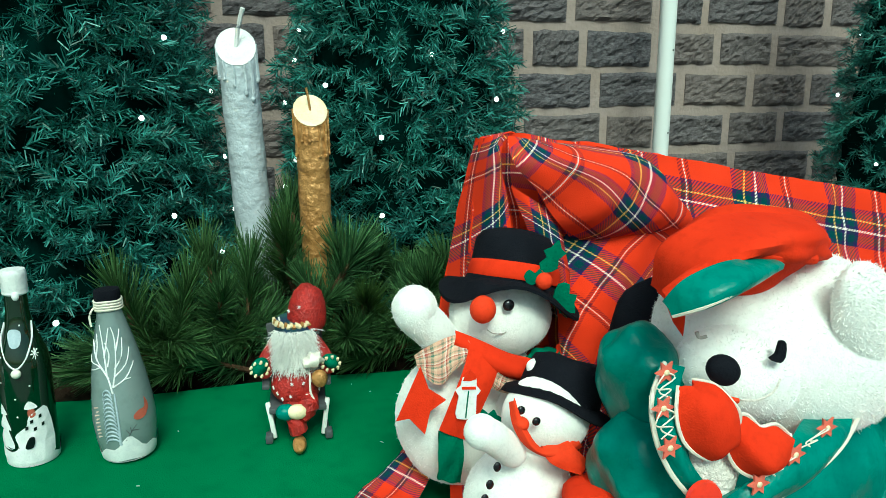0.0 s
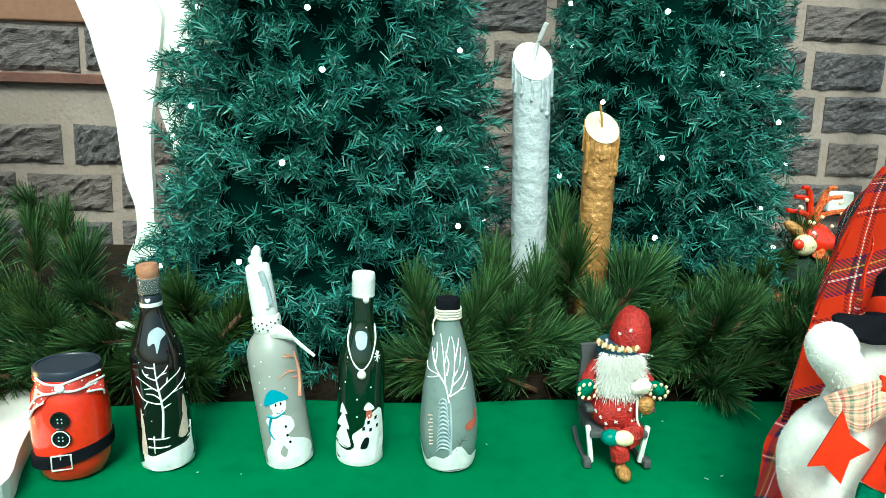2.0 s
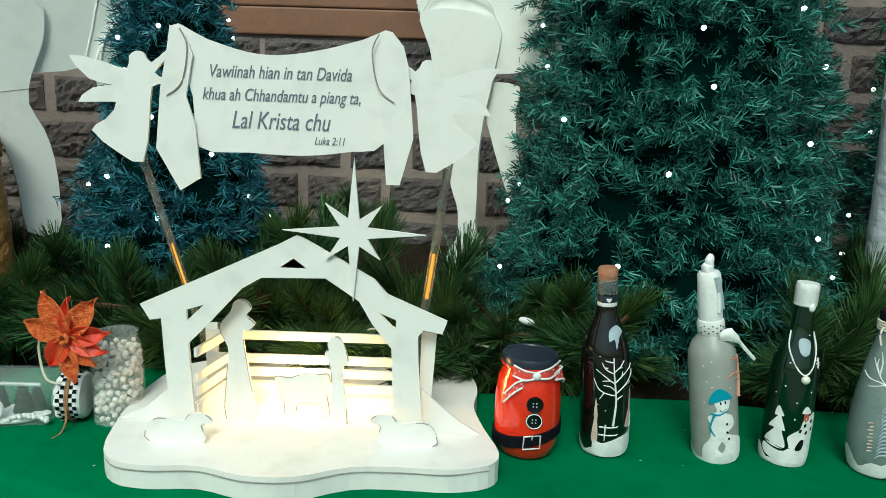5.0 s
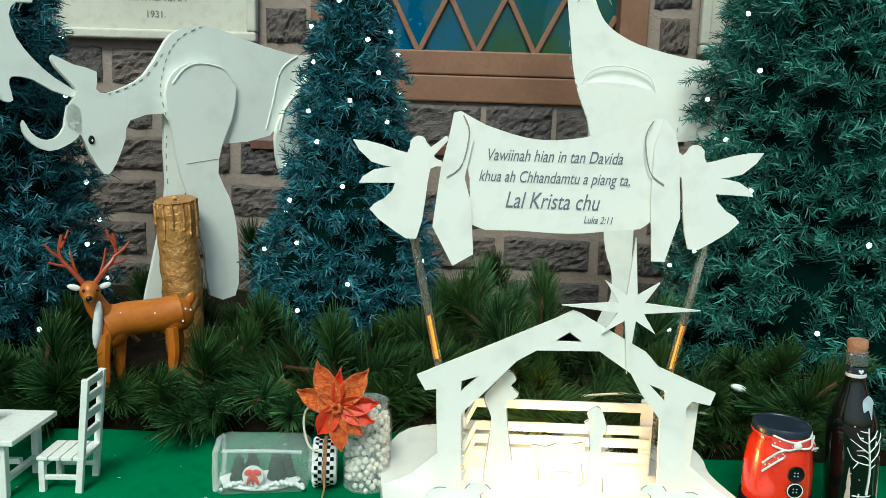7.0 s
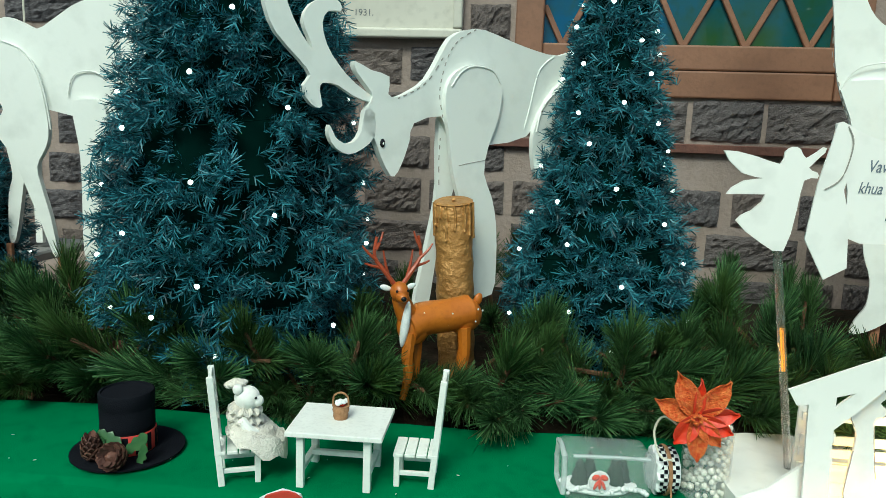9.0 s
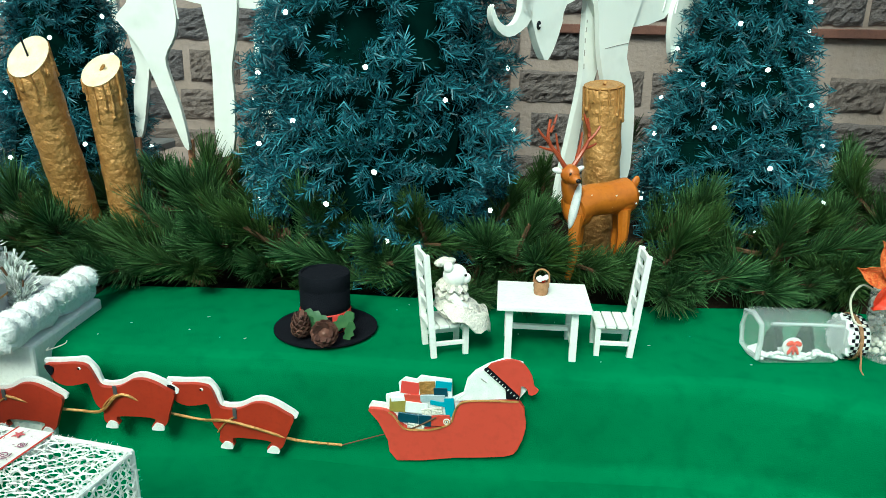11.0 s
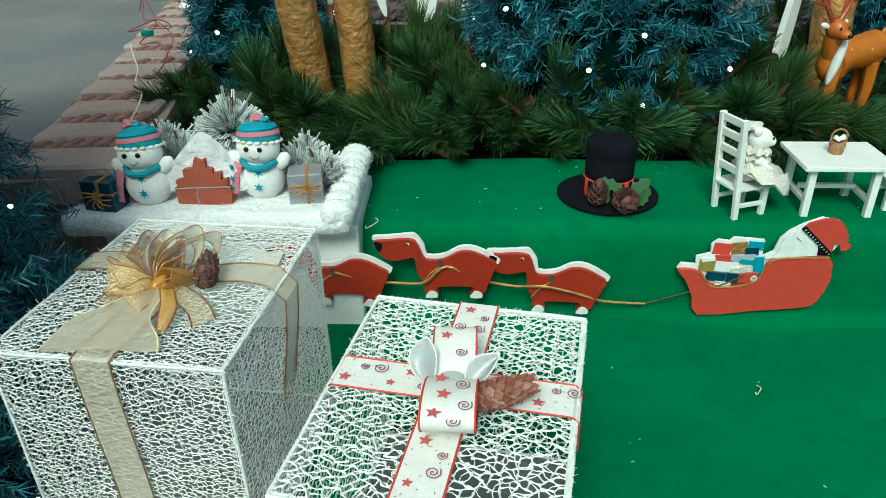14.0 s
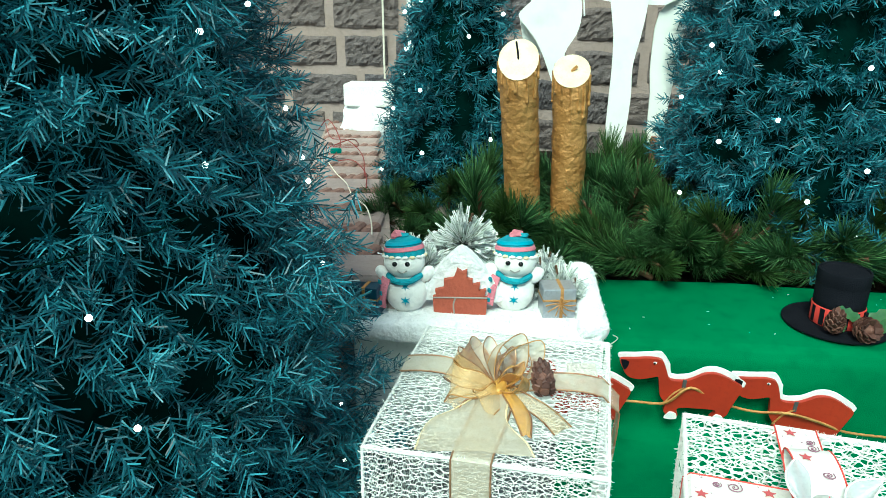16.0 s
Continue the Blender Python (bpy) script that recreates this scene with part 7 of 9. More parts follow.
shell = block((.155, .088, .084), (-.008, 0, .043), bevel=.014, seg=4)
for v in shell.verts:
    k = max(0, (v.co.x - .04) / .03)
    v.co.y *= 1 - .12 * k
    v.co.z = .043 + (v.co.z - .043) * (1 - .12 * k)
part("body", shell, CLEAR, jar2, "clear square glass body").visible_shadow = False
part("base_rim", tube([(-.083, -.034, .012), (-.083, .034, .012), (-.083, .034, .076), (-.083, -.034, .076), (-.083, -.034, .012)], .005, 8, 2), FOGGED, jar2, "thick glass base").visible_shadow = False
# pale tube laid along the top edge as the glass's highlight
part("edge_glint", tube([(-.070, -.0425, .082), (0, -.0425, .0815), (.058, -.040, .078)], .0032, 6), FOGGED, jar2, "pale strip in place of a highlight on the glass").visible_shadow = False
part("neck", lathe([(.030, 0), (.030, .018), (.0275, .018), (.0275, 0)], 30, (.068, 0, .043), (0, 90, 0)), CLEAR, jar2, "glass neck").visible_shadow = False
bed = ball((.070, .034, .010), (-.012, 0, .010), lump=.3, seg=28)
part("snow_bed", bed, COTTON, jar2, "white snow inside")
for k in range(40):
    part("snow_ball", ball((.0042, .0035, .004), (-.074 + .0034 * k + .002 * math.sin(k * 7), -.034 + .008 * abs(math.sin(k * 5)), .011 + .009 * abs(math.sin(k * 3.3))), lump=.3, seg=8), PAINT_WHITE, jar2, "white crumb of snow")
for x, y, hh, r in ((-.050, -.005, .052, .018), (-.030, .012, .058, .016), (.012, -.002, .060, .019), (.028, .012, .050, .016)):
    part("tiny_tree", lathe([(r, 0), (r * .6, hh * .35), (r * .75, hh * .36), (r * .4, hh * .68), (r * .5, hh * .69), (0, hh)], 12, (x, y, .012)), DARK_VELVET, jar2, "tiny dark tree")
part("medal", lathe([(0, 0), (.017, 0), (.018, .002), (.017, .005), (0, .006)], 24, (-.022, -.030, .034), (90, 0, 0)), PAINT_WHITE, jar2, "round white ornament")
for s_ in (-1, 1):
    part("tiny_bow", ball((.0075, .003, .0050), (-.022 + s_ * .007, -.0375, .042), (0, s_ * 25, 0), .1, 12), NOSE_RED, jar2, "tiny red bow")
    part("tiny_bow", ball((.003, .003, .010), (-.022 + s_ * .006, -.0375, .029), (0, s_ * -24, 0), .1, 12), NOSE_RED, jar2, "tiny red bow tail")
part("tiny_bow", ball((.003, .003, .012), (-.022, -.038, .032), seg=10), NOSE_RED, jar2, "tiny red bow")
cover = lathe([(.036, -.004), (.0395, .0), (.0385, .012), (.0400, .018), (.0400, .030), (.036, .036), (0, .037)], 40, (.078, 0, .043), (0, 90, 0))
for v in cover.verts:
    if v.co.x < .082:
        a = math.atan2(v.co.y, v.co.z - .043)
        k = 1 + .10 * math.sin(a * 11)
        v.co.y, v.co.z = v.co.y * k, max(.003, .043 + (v.co.z - .043) * k)
lid = part("cloth_cover", cover, PAINT_WHITE, jar2, "gingham cloth tied over the lid")
chk = link_mesh("check", block((.0062, .0065, .0012), bevel=.0003, seg=1), BLACK_FELT, False)
for i in range(36):
    for j in range(5):
        if (i + j) % 2 == 0:
            a = 2 * math.pi * i / 36
            part_at("check", chk, lid, Matrix.Translation((.081 + .0066 * j, .0402 * math.sin(a), .043 + .0402 * math.cos(a))) @ pose(0, 0, 0, -math.degrees(a), 0, 0))
part("twine", tube([(.094, .0415 * math.sin(i * math.pi / 10), .043 + .0415 * math.cos(i * math.pi / 10)) for i in range(21)], .0020, 6, 2), WICKER, jar2, "twine round the lid")
part("twine", tube([(.097, .0415 * math.sin(i * math.pi / 10), .043 + .0415 * math.cos(i * math.pi / 10)) for i in range(21)], .0018, 6, 2), WICKER, jar2, "twine round the lid")
part("twine_end", tube([(.095, -.042, .040), (.096, -.047, .018), (.092, -.058, .003), (.086, -.078, .002)], .0018, 6), WICKER, jar2, "hanging twine end")

tab = thing("toy_table", pose(-2.018, 1.030, STEP_TOP, 0, 0, 3), "small white painted wooden toy table", "table")
part("tabletop", block((.165, .135, .009), (0, 0, .101), bevel=.0015), WHITE_PAINT, tab, smooth=False)
for sx in (-.06, .055):
    for sy in (-.048, .048):
        part("leg", block((.013, .013, .097), (sx, sy, .0485), (0, 0, 0), .0015), WHITE_PAINT, tab, smooth=False)
    part("side_rail", block((.011, .09, .009), (sx, 0, .03), bevel=.001), WHITE_PAINT, tab, smooth=False)
part("stretcher", block((.105, .010, .009), (-.0025, .01, .038), bevel=.001), WHITE_PAINT, tab, smooth=False)
basket = thing("toy_basket", pose(-2.022, 1.035, STEP_TOP + .1055), "tiny wicker basket with red and white flowers on the toy table", "basket")
part("bowl", lathe([(0, 0), (.012, 0), (.0135, .006), (.0128, .01), (.0148, .016), (.014, .02), (.015, .024), (.011, .024), (0, .02)], 18), WICKER, basket)
part("handle", tube([(-.014, 0, .022), (-.012, 0, .04), (0, 0, .047), (.012, 0, .04), (.014, 0, .022)], .0018, 6), WICKER, basket)
for k in range(9):
    part("flower", ball((.0048, .0048, .0042), (.008 * math.cos(k * 2.4) * (k / 9 + .3), .008 * math.sin(k * 2.4), .026 + .003 * (k % 3)), lump=.4, seg=10, freq=60), (RED_GLAZE if k % 3 == 0 else PAINT_WHITE), basket)


def toy_chair(m, label):
    ob = thing("toy_chair", m, label, "chair", "toy chairs")
    for sx, sy in ((-.03, -.028), (-.03, .028)):
        part("leg", block((.01, .01, .056), (sx, sy, .028), bevel=.0012), WHITE_PAINT, ob, smooth=False)
    for sy in (-.03, .03):
        part("back_post", block((.011, .009, .195), (.038, sy, .0965), (0, 5, 0), .0012), WHITE_PAINT, ob, smooth=False)
    for k in range(4):
        part("seat_slat", block((.0178, .070, .006), (-.0275 + .0197 * k, 0, .059), bevel=.001), WHITE_PAINT, ob, smooth=False)
    for z in (.095, .128, .158, .185):
        part("back_slat", block((.006, .056, .014), (.038 + (z - .0965) * .087, 0, z), (0, 5, 0), .001), WHITE_PAINT, ob, smooth=False)
    for sy in (-.028, .028):
        part("side_rail", block((.062, .006, .008), (.002, sy, .025), bevel=.001), WHITE_PAINT, ob, smooth=False)
    part("front_rail", block((.006, .05, .009), (-.03, 0, .045), bevel=.001), WHITE_PAINT, ob, smooth=False)
    return ob


toy_chair(pose(-1.888, 1.046, STEP_TOP, 0, 0, 4), "small white slatted toy chair, empty")
toy_chair(pose(-2.191, .994, STEP_TOP, 0, 0, 204), "small white slatted toy chair with a seated lace bear")
lb = thing("lace_bear", pose(-2.188, .994, STEP_TOP + .062, 0, 0, 16), "small ivory plush bear in a white lace dress", "plush toy")
part("body", ball((.024, .026, .034), (0, 0, .034), lump=.1), LACE, lb)
part("head", ball((.022, .021, .021), (.012, -.004, .083), lump=.05), PLUSH, lb)
part("muzzle", ball((.011, .012, .010), (.029, -.008, .079), seg=12), PLUSH, lb)
part("ear", ball((.009, .007, .01), (-.002, -.016, .102), lump=.1, seg=12), PLUSH, lb)
part("bow", ball((.02, .016, .009), (-.004, .0, .107), lump=.5, seg=16, freq=20), LACE, lb, "lace hair bow")
eye_bead(lb, (.028, -.02, .088), .0025)
part("skirt", lathe([(.026, .04), (.034, .03), (.045, .018), (.05, .01), (.046, .008), (.03, .02), (.02, .035)], 26, (.016, 0, 0), (0, 22, 0)), LACE, lb, "ruffled lace skirt")
skirt2 = lathe([(.04, .03), (.052, .016), (.058, .004), (.054, .002), (.036, .02)], 30, (.026, -.002, .002), (0, 26, 0))
for v in skirt2.verts:
    v.co.z += .006 * math.sin(math.atan2(v.co.y, v.co.x) * 9)
part("ruffle", skirt2, LACE, lb, "scalloped lace hem")
for zc, r0, tip in ((.052, .024, 10), (.066, .022, 5)):
    frill = lathe([(r0 * .7, .004), (r0, .002), (r0 * 1.35, -.005), (r0 * 1.3, -.008), (r0 * .8, -.002)], 36, (.008, 0, zc), (0, tip, 0))
    for v in frill.verts:
        v.co.z += .004 * math.sin(math.atan2(v.co.y, v.co.x - .008) * 11)
    part("collar_frill", frill, LACE, lb, "gathered lace frill")
for sy in (-1, 1):
    part("arm", tube([(.004, sy * .022, .052), (.018, sy * .03, .036), (.032, sy * .022, .026)], .008, 8), PLUSH, lb)

# ---- top hat with cones and holly ----
hat2 = thing("top_hat", pose(-2.432, 1.045, STEP_TOP + .002), "black felt top hat with red plaid band, pine cones and holly", "hat")
part("brim", lathe([(0, 0), (.094, 0), (.1, .002), (.1, .005), (.094, .006), (.05, .005), (0, .005)], 40), BLACK_FELT, hat2, "wide flat brim")
part("crown", lathe([(.047, .004), (.048, .03), (.0478, .05), (.0485, .052), (.0478, .055), (.0485, .085), (.0478, .087), (.0488, .09), (.0488, .113), (.0475, .116), (.044, .1165), (.043, .113), (0, .1125)], 36), BLACK_FELT, hat2)
part("band", lathe([(.0488, .006), (.0498, .008), (.0498, .042), (.0488, .044)], 36), RED_EDGE, hat2, "red and black plaid band")
band_stripe = link_mesh("band_stripe", block((.010, .0016, .034), bevel=.0005, seg=1), BLACK_FELT, False)
for k in range(14):
    a = 2 * math.pi * k / 14
    part_at("band_stripe", band_stripe, hat2, pose(.0495 * math.sin(a), -.0495 * math.cos(a), .025, 0, 0, math.degrees(a)))


def pine_cone(name, m, parent, length=.04, r=.017, opened=0.0, mat=None):
    """Overlapping scales wound round a core."""
    b = lathe([(r * .4, 0), (r * .62, length * .3), (r * .5, length * .7), (r * .1, length)], 10)
    n = int(46 * (length / .04) ** .7)
    for k in range(n):
        f = k / n
        a = k * 2.39996
        rad = r * (.55 + .5 * math.sin(math.pi * min(1, .18 + f * .82)))
        s = bmesh.new()
        w = r * .42 * (1.1 - .5 * f)
        pts = [(-w, 0, 0), (w, 0, 0), (w * .8, r * .45, r * .1), (0, r * .62, r * .22), (-w * .8, r * .45, r * .1)]
        top = [s.verts.new(p) for p in pts]
        low = [s.verts.new((p[0] * .8, p[1] * .9, p[2] - r * .13)) for p in pts]
        s.faces.new(top)
        s.faces.new(low[::-1])
        for i in range(5):
            s.faces.new((top[i], low[i], low[(i + 1) % 5], top[(i + 1) % 5]))
        bmesh.ops.transform(s, matrix=pose(math.cos(a) * rad * .55, math.sin(a) * rad * .55, length * (.02 + f * .94), 0, 0, math.degrees(a) - 90) @ pose(0, 0, 0, 28 + 30 * f - 20 * opened, 0, 0), verts=s.verts)
        b = join(b, s)
    ob = part(name, b, mat or CONE_BROWN, parent, "brown pine cone with open scales", False)
    ob.matrix_basis = m
    return ob


pine_cone("pine_cone", pose(-.028, -.066, .012, 12, 0, 20), hat2, .042, .02)
pine_cone("pine_cone", pose(.022, -.075, .022, 65, 0, 10), hat2, .03, .024, 1)
for x, y, z, turn, s in ((.0, -.058, .045, 25, 1.0), (.05, -.055, .04, -40, 1.1), (-.01, -.064, .03, 80, .8), (.062, -.06, .022, -70, .9)):
    leaf = cutout([(-.026, 0), (-.018, .010), (-.010, .007), (-.003, .013), (.006, .008), (.014, .011), (.026, 0), (.014, -.010), (.006, -.007), (-.003, -.012), (-.010, -.007), (-.018, -.009)], .0012, 2)
    for v in leaf.verts:
        v.co.y += 9 * v.co.z ** 2 * 3
    part("holly_leaf", leaf, LEAF_GREEN, hat2, "green holly leaf").matrix_basis = pose(x, y, z, -18, turn, 0) @ Matrix.Scale(s, 4)

# ---- brown deer figure in the planter ----
deer = thing("deer_figurine", pose(-1.973, 1.283, BED + .022, 0, 0, 32) @ Matrix.Translation((.095, .026, 0)), "orange-brown spotted deer figurine with red antlers and white chest", "figurine")
hide = tube([(-.072, -.012, .155), (-.03, -.004, .166), (.03, .0, .168), (.078, .0, .175)], .036, 14, 6)
hide = ball((.045, .032, .04), (.062, 0, .165), bm=hide)
hide = ball((.036, .032, .045), (-.055, -.008, .155), bm=hide)
hide = tube([(-.06, -.008, .165), (-.08, -.014, .195), (-.092, -.02, .222)], .026, 12, 5, hide, .017)
hide = ball((.019, .022, .021), (-.095, -.026, .233), bm=hide)
hide = ball((.011, .018, .011), (-.098, -.046, .226), bm=hide)
hide = ball((.010, .006, .015), (.098, 0, .198), (0, 20, 0), bm=hide)
for x, y, lean in ((-.07, -.024, -.012), (-.042, .008, .004), (.07, .02, .02), (.058, -.018, .012)):
    hide = tube([(x, y, .145), (x + lean * .3, y, .09), (x + lean * .1, y, .05), (x + lean, y, .0)], .0155, 8, 5, hide, .007)
part("hide", hide, DEER_BROWN, deer)
part("chest", ball((.009, .010, .052), (-.084, -.034, .163), (10, 4, 0), .08), PAINT_WHITE, deer, "white chest")
part("nose", ball((.006, .005, .005), (-.099, -.063, .226), seg=10), BLACK_GLOSS, deer, "dark nose")
for s in (-1, 1):
    part("ear", ball((.013, .004, .006), (-.095 + s * .027, -.018, .241), (0, -s * 18, 0)), PAINT_WHITE, deer, "pale ear")
    eye_bead(deer, (-.095 + s * .012, -.044, .238), .003)
    rack = tube([(-.095 + s * .01, -.02, .248), (-.095 + s * .03, -.018, .275), (-.095 + s * .05, -.012, .305), (-.095 + s * .045, -.008, .345)], .0055, 7, 5, taper=.003)
    for k, (x, z, dx, dz) in enumerate(((.02, .262, .012, .055), (.035, .282, .035, .01), (.046, .298, .03, .03), (.048, .32, -.015, .035))):
        rack = tube([(-.095 + s * x, -.015, z), (-.095 + s * (x + dx * .6), -.014, z + dz * .5), (-.095 + s * (x + dx), -.012, z + dz)], .0038, 6, 4, rack, .0018)
    part("antler", rack, ANTLER_RED, deer, "branched red-brown antler")
for k in range(16):
    part("spot", ball((.0024, .0012, .0024), (-.04 + .009 * k + rng.uniform(-.004, .004), -.033, .165 + rng.uniform(-.012, .022)), seg=6), PAINT_WHITE, deer, "white spot")

# ---- sleigh and reindeer boards leaning on the step's riser ----
sleigh = thing("sleigh_cutout", pose(-2.165, .897, LANDING + .012, 3, 0, 2), "red painted sleigh board with parcels and a capped rider", "sleigh cut-out")
part("body", cutout([(-0.095, 0.018), (0.006, 0.032), (0.093, 0.042), (0.117, 0.058), (0.129, 0.101), (0.127, 0.124), (0.115, 0.155), (0.047, 0.150), (0.018, 0.144), (0.007, 0.126), (0.000, 0.104), (-0.019, 0.091), (-0.060, 0.086), (-0.083, 0.090), (-0.098, 0.110), (-0.114, 0.119), (-0.135, 0.121), (-0.145, 0.117), (-0.128, 0.096), (-0.111, 0.059)], .010, 2), CORAL, sleigh, "coral red sleigh side")
part("backing", cutout([(-0.146, 0.119), (-0.140, 0.130), (-0.114, 0.128), (-0.115, 0.145), (-0.090, 0.153), (-0.092, 0.171), (-0.081, 0.182), (-0.061, 0.179), (-0.054, 0.187), (0.000, 0.183), (0.001, 0.148), (0.020, 0.159), (0.026, 0.187), (0.040, 0.204), (0.061, 0.218), (0.089, 0.231), (0.119, 0.225), (0.133, 0.182), (0.113, 0.151), (0.018, 0.138), (0.001, 0.097), (-0.060, 0.081), (-0.086, 0.085)], .006, 1, y=.006), PAINT_WHITE, sleigh, "white sawn edge")
part("beard", cutout([(0.007, 0.147), (0.024, 0.162), (0.028, 0.185), (0.040, 0.202), (0.057, 0.212), (0.074, 0.198), (0.090, 0.179), (0.095, 0.157), (0.037, 0.151)], .004, 1, y=-.001), PAINT_WHITE, sleigh, "white beard")
part("cheek", cutout([(0.092, 0.175), (0.114, 0.158), (0.093, 0.158)], .004, 1, y=-.0015), BLACK_FELT, sleigh, "black painted face shadow")
part("cap", cutout([(0.059, 0.214), (0.079, 0.228), (0.102, 0.233), (0.121, 0.225), (0.135, 0.204), (0.140, 0.184), (0.147, 0.179), (0.141, 0.170), (0.131, 0.169), (0.128, 0.179), (0.117, 0.185), (0.116, 0.162), (0.094, 0.182)], .005, 2, y=-.002), CORAL, sleigh, "red cap with a drooping tip")
band_b = part("cap_band", cutout([(0.054, 0.212), (0.061, 0.217), (0.116, 0.165), (0.114, 0.157)], .004, 1, y=-.004), BLACK_FELT, sleigh, "dark dotted cap band")
for k in range(11):
    f = (k + .5) / 11
    for g in (.3, .7):
        p, q = (0.058, 0.213), (0.114, 0.160)
        part("dot", ball((.0009, .0006, .0009), (p[0] + (q[0] - p[0]) * f + .0035 * (g - .5), -.0065, p[1] + (q[1] - p[1]) * f + .0035 * (g - .5)), seg=6), PAINT_WHITE, band_b, "white dot")
part("gold_line", tube([(p[0], -.006, p[1]) for p in ((0.115, 0.155), (0.047, 0.152), (0.017, 0.145), (0.006, 0.126), (-0.001, 0.103), (-0.029, 0.089), (-0.060, 0.085), (-0.083, 0.087), (-0.098, 0.108), (-0.109, 0.117))], .0018, 5), GOLD, sleigh, "gold trim")
part("glint", tube([(p[0], -.004, p[1]) for p in ((0.050, 0.194), (0.059, 0.187))], .0008, 5), CUT_LINE, sleigh, "thin dark painted stroke")
PAR = (((-0.088, 0.175), (-0.056, 0.151), RED_EDGE, 5), ((-0.056, 0.178), (-0.028, 0.153), GOLD, -6), ((-0.028, 0.180), (0.000, 0.163), BLUE_PAINT, 4), ((-0.031, 0.168), (-0.007, 0.151), NAVY_FOIL, -4), ((-0.082, 0.151), (-0.052, 0.134), CORAL, -3), ((-0.108, 0.140), (-0.078, 0.115), OLIVE_PAINT, 2), ((-0.105, 0.145), (-0.081, 0.137), PAINT_WHITE, -8), ((-0.054, 0.153), (-0.011, 0.141), PAINT_GREY, -4), ((-0.080, 0.137), (-0.041, 0.116), PAINT_WHITE, 4), ((-0.037, 0.142), (0.004, 0.133), BLUE_PAINT, 8), ((-0.011, 0.150), (0.006, 0.114), BLUE_PAINT, -6), ((-0.093, 0.115), (-0.057, 0.096), NAVY_FOIL, 6), ((-0.051, 0.129), (-0.015, 0.115), LACE, -12), ((-0.037, 0.116), (-0.001, 0.095), CORAL, -6), ((-0.056, 0.115), (-0.034, 0.093), NAVY_FOIL, 3), ((-0.076, 0.096), (-0.046, 0.087), LACE, 5))
for k, (a, b, mt, tilt) in enumerate(PAR):
    part("parcel", block((abs(b[0] - a[0]), .0025, abs(b[1] - a[1])), ((a[0] + b[0]) / 2, .0035 - .0005 * k, (a[1] + b[1]) / 2), (0, tilt, 0), .0004, 1), mt, sleigh, "painted parcel", False)
ring = (-0.007, 0.106)
for r, mt in ((.0062, PAINT_WHITE), (.0045, GOLD), (.003, PAINT_WHITE), (.0016, BLACK_FELT)):
    part("bauble", lathe([(0, 0), (r, 0), (r, .001), (0, .001)], 16, (ring[0], -.0055 - (.0065 - r) * .1, ring[1]), (90, 0, 0)), mt, sleigh, "painted round bauble")


def reindeer(m, seed, label):
    ob = thing("reindeer_cutout", m, label, "reindeer cut-out", "reindeer team")
    part("backing", cutout([(-0.117, 0.133), (-0.114, 0.123), (-0.089, 0.124), (-0.046, 0.126), (-0.032, 0.103), (-0.021, 0.083), (0.004, 0.081), (0.038, 0.093), (0.08, 0.089), (0.105, 0.072), (0.115, 0.084), (0.099, 0.096), (0.08, 0.107), (0.059, 0.114), (0.038, 0.111), (0.019, 0.099), (0.004, 0.094), (-0.019, 0.094), (-0.024, 0.117), (-0.038, 0.137), (-0.046, 0.14), (-0.063, 0.138), (-0.089, 0.135)], .006, 2, y=.003), PAINT_WHITE, ob, "white sawn edge")
    part("body", cutout([(-0.115, 0.125), (-0.109, 0.107), (-0.099, 0.091), (-0.08, 0.085), (-0.059, 0.089), (-0.044, 0.092), (-0.04, 0.074), (-0.036, 0.051), (-0.025, 0.035), (-0.026, 0.017), (-0.015, 0.008), (0.001, 0.01), (-0.002, 0.025), (0.03, 0.028), (0.068, 0.025), (0.059, 0.009), (0.072, 0.004), (0.088, 0.016), (0.093, 0.032), (0.103, 0.06), (0.108, 0.079), (0.093, 0.089), (0.08, 0.097), (0.059, 0.105), (0.038, 0.103), (0.021, 0.093), (0.004, 0.086), (-0.021, 0.087), (-0.029, 0.103), (-0.036, 0.121), (-0.044, 0.129), (-0.063, 0.131), (-0.089, 0.128)], .009, 3, y=-.003), ROAN, ob, "red-brown painted body")
    part("nose", cutout([(-.114, .126), (-.108, .107), (-.103, .108), (-.099, .122)], .003, 2, y=-.0078), BLACK_FELT, ob, "black painted nose")
    part("harness", block((.007, .002, .022), (.004, -.0085, .079), bevel=.0005), GREY_PLASTIC, ob, "grey harness strap", False)
    part("collar", tube([(.004, -.009, .073), (-.014, -.009, .058), (-.028, -.009, .036)], .0017, 5), GOLD, ob, "gold painted strap")
    for x in (-.014, .07):
        part("hoof", cutout([(x - .01, .003), (x + .012, .003), (x + .011, .014), (x, .018), (x - .006, .012)], .003, 2, y=-.0085), PAINT_WHITE, ob, "white painted hoof")
    part("eye", ball((.0034, .0015, .0028), (-.053, -.008, .122), seg=10), PAINT_WHITE, ob, "painted eye")
    part("pupil", ball((.0022, .001, .0022), (-.054, -.0092, .122), seg=8), BLACK_GLOSS, ob, "black pupil")
    return ob


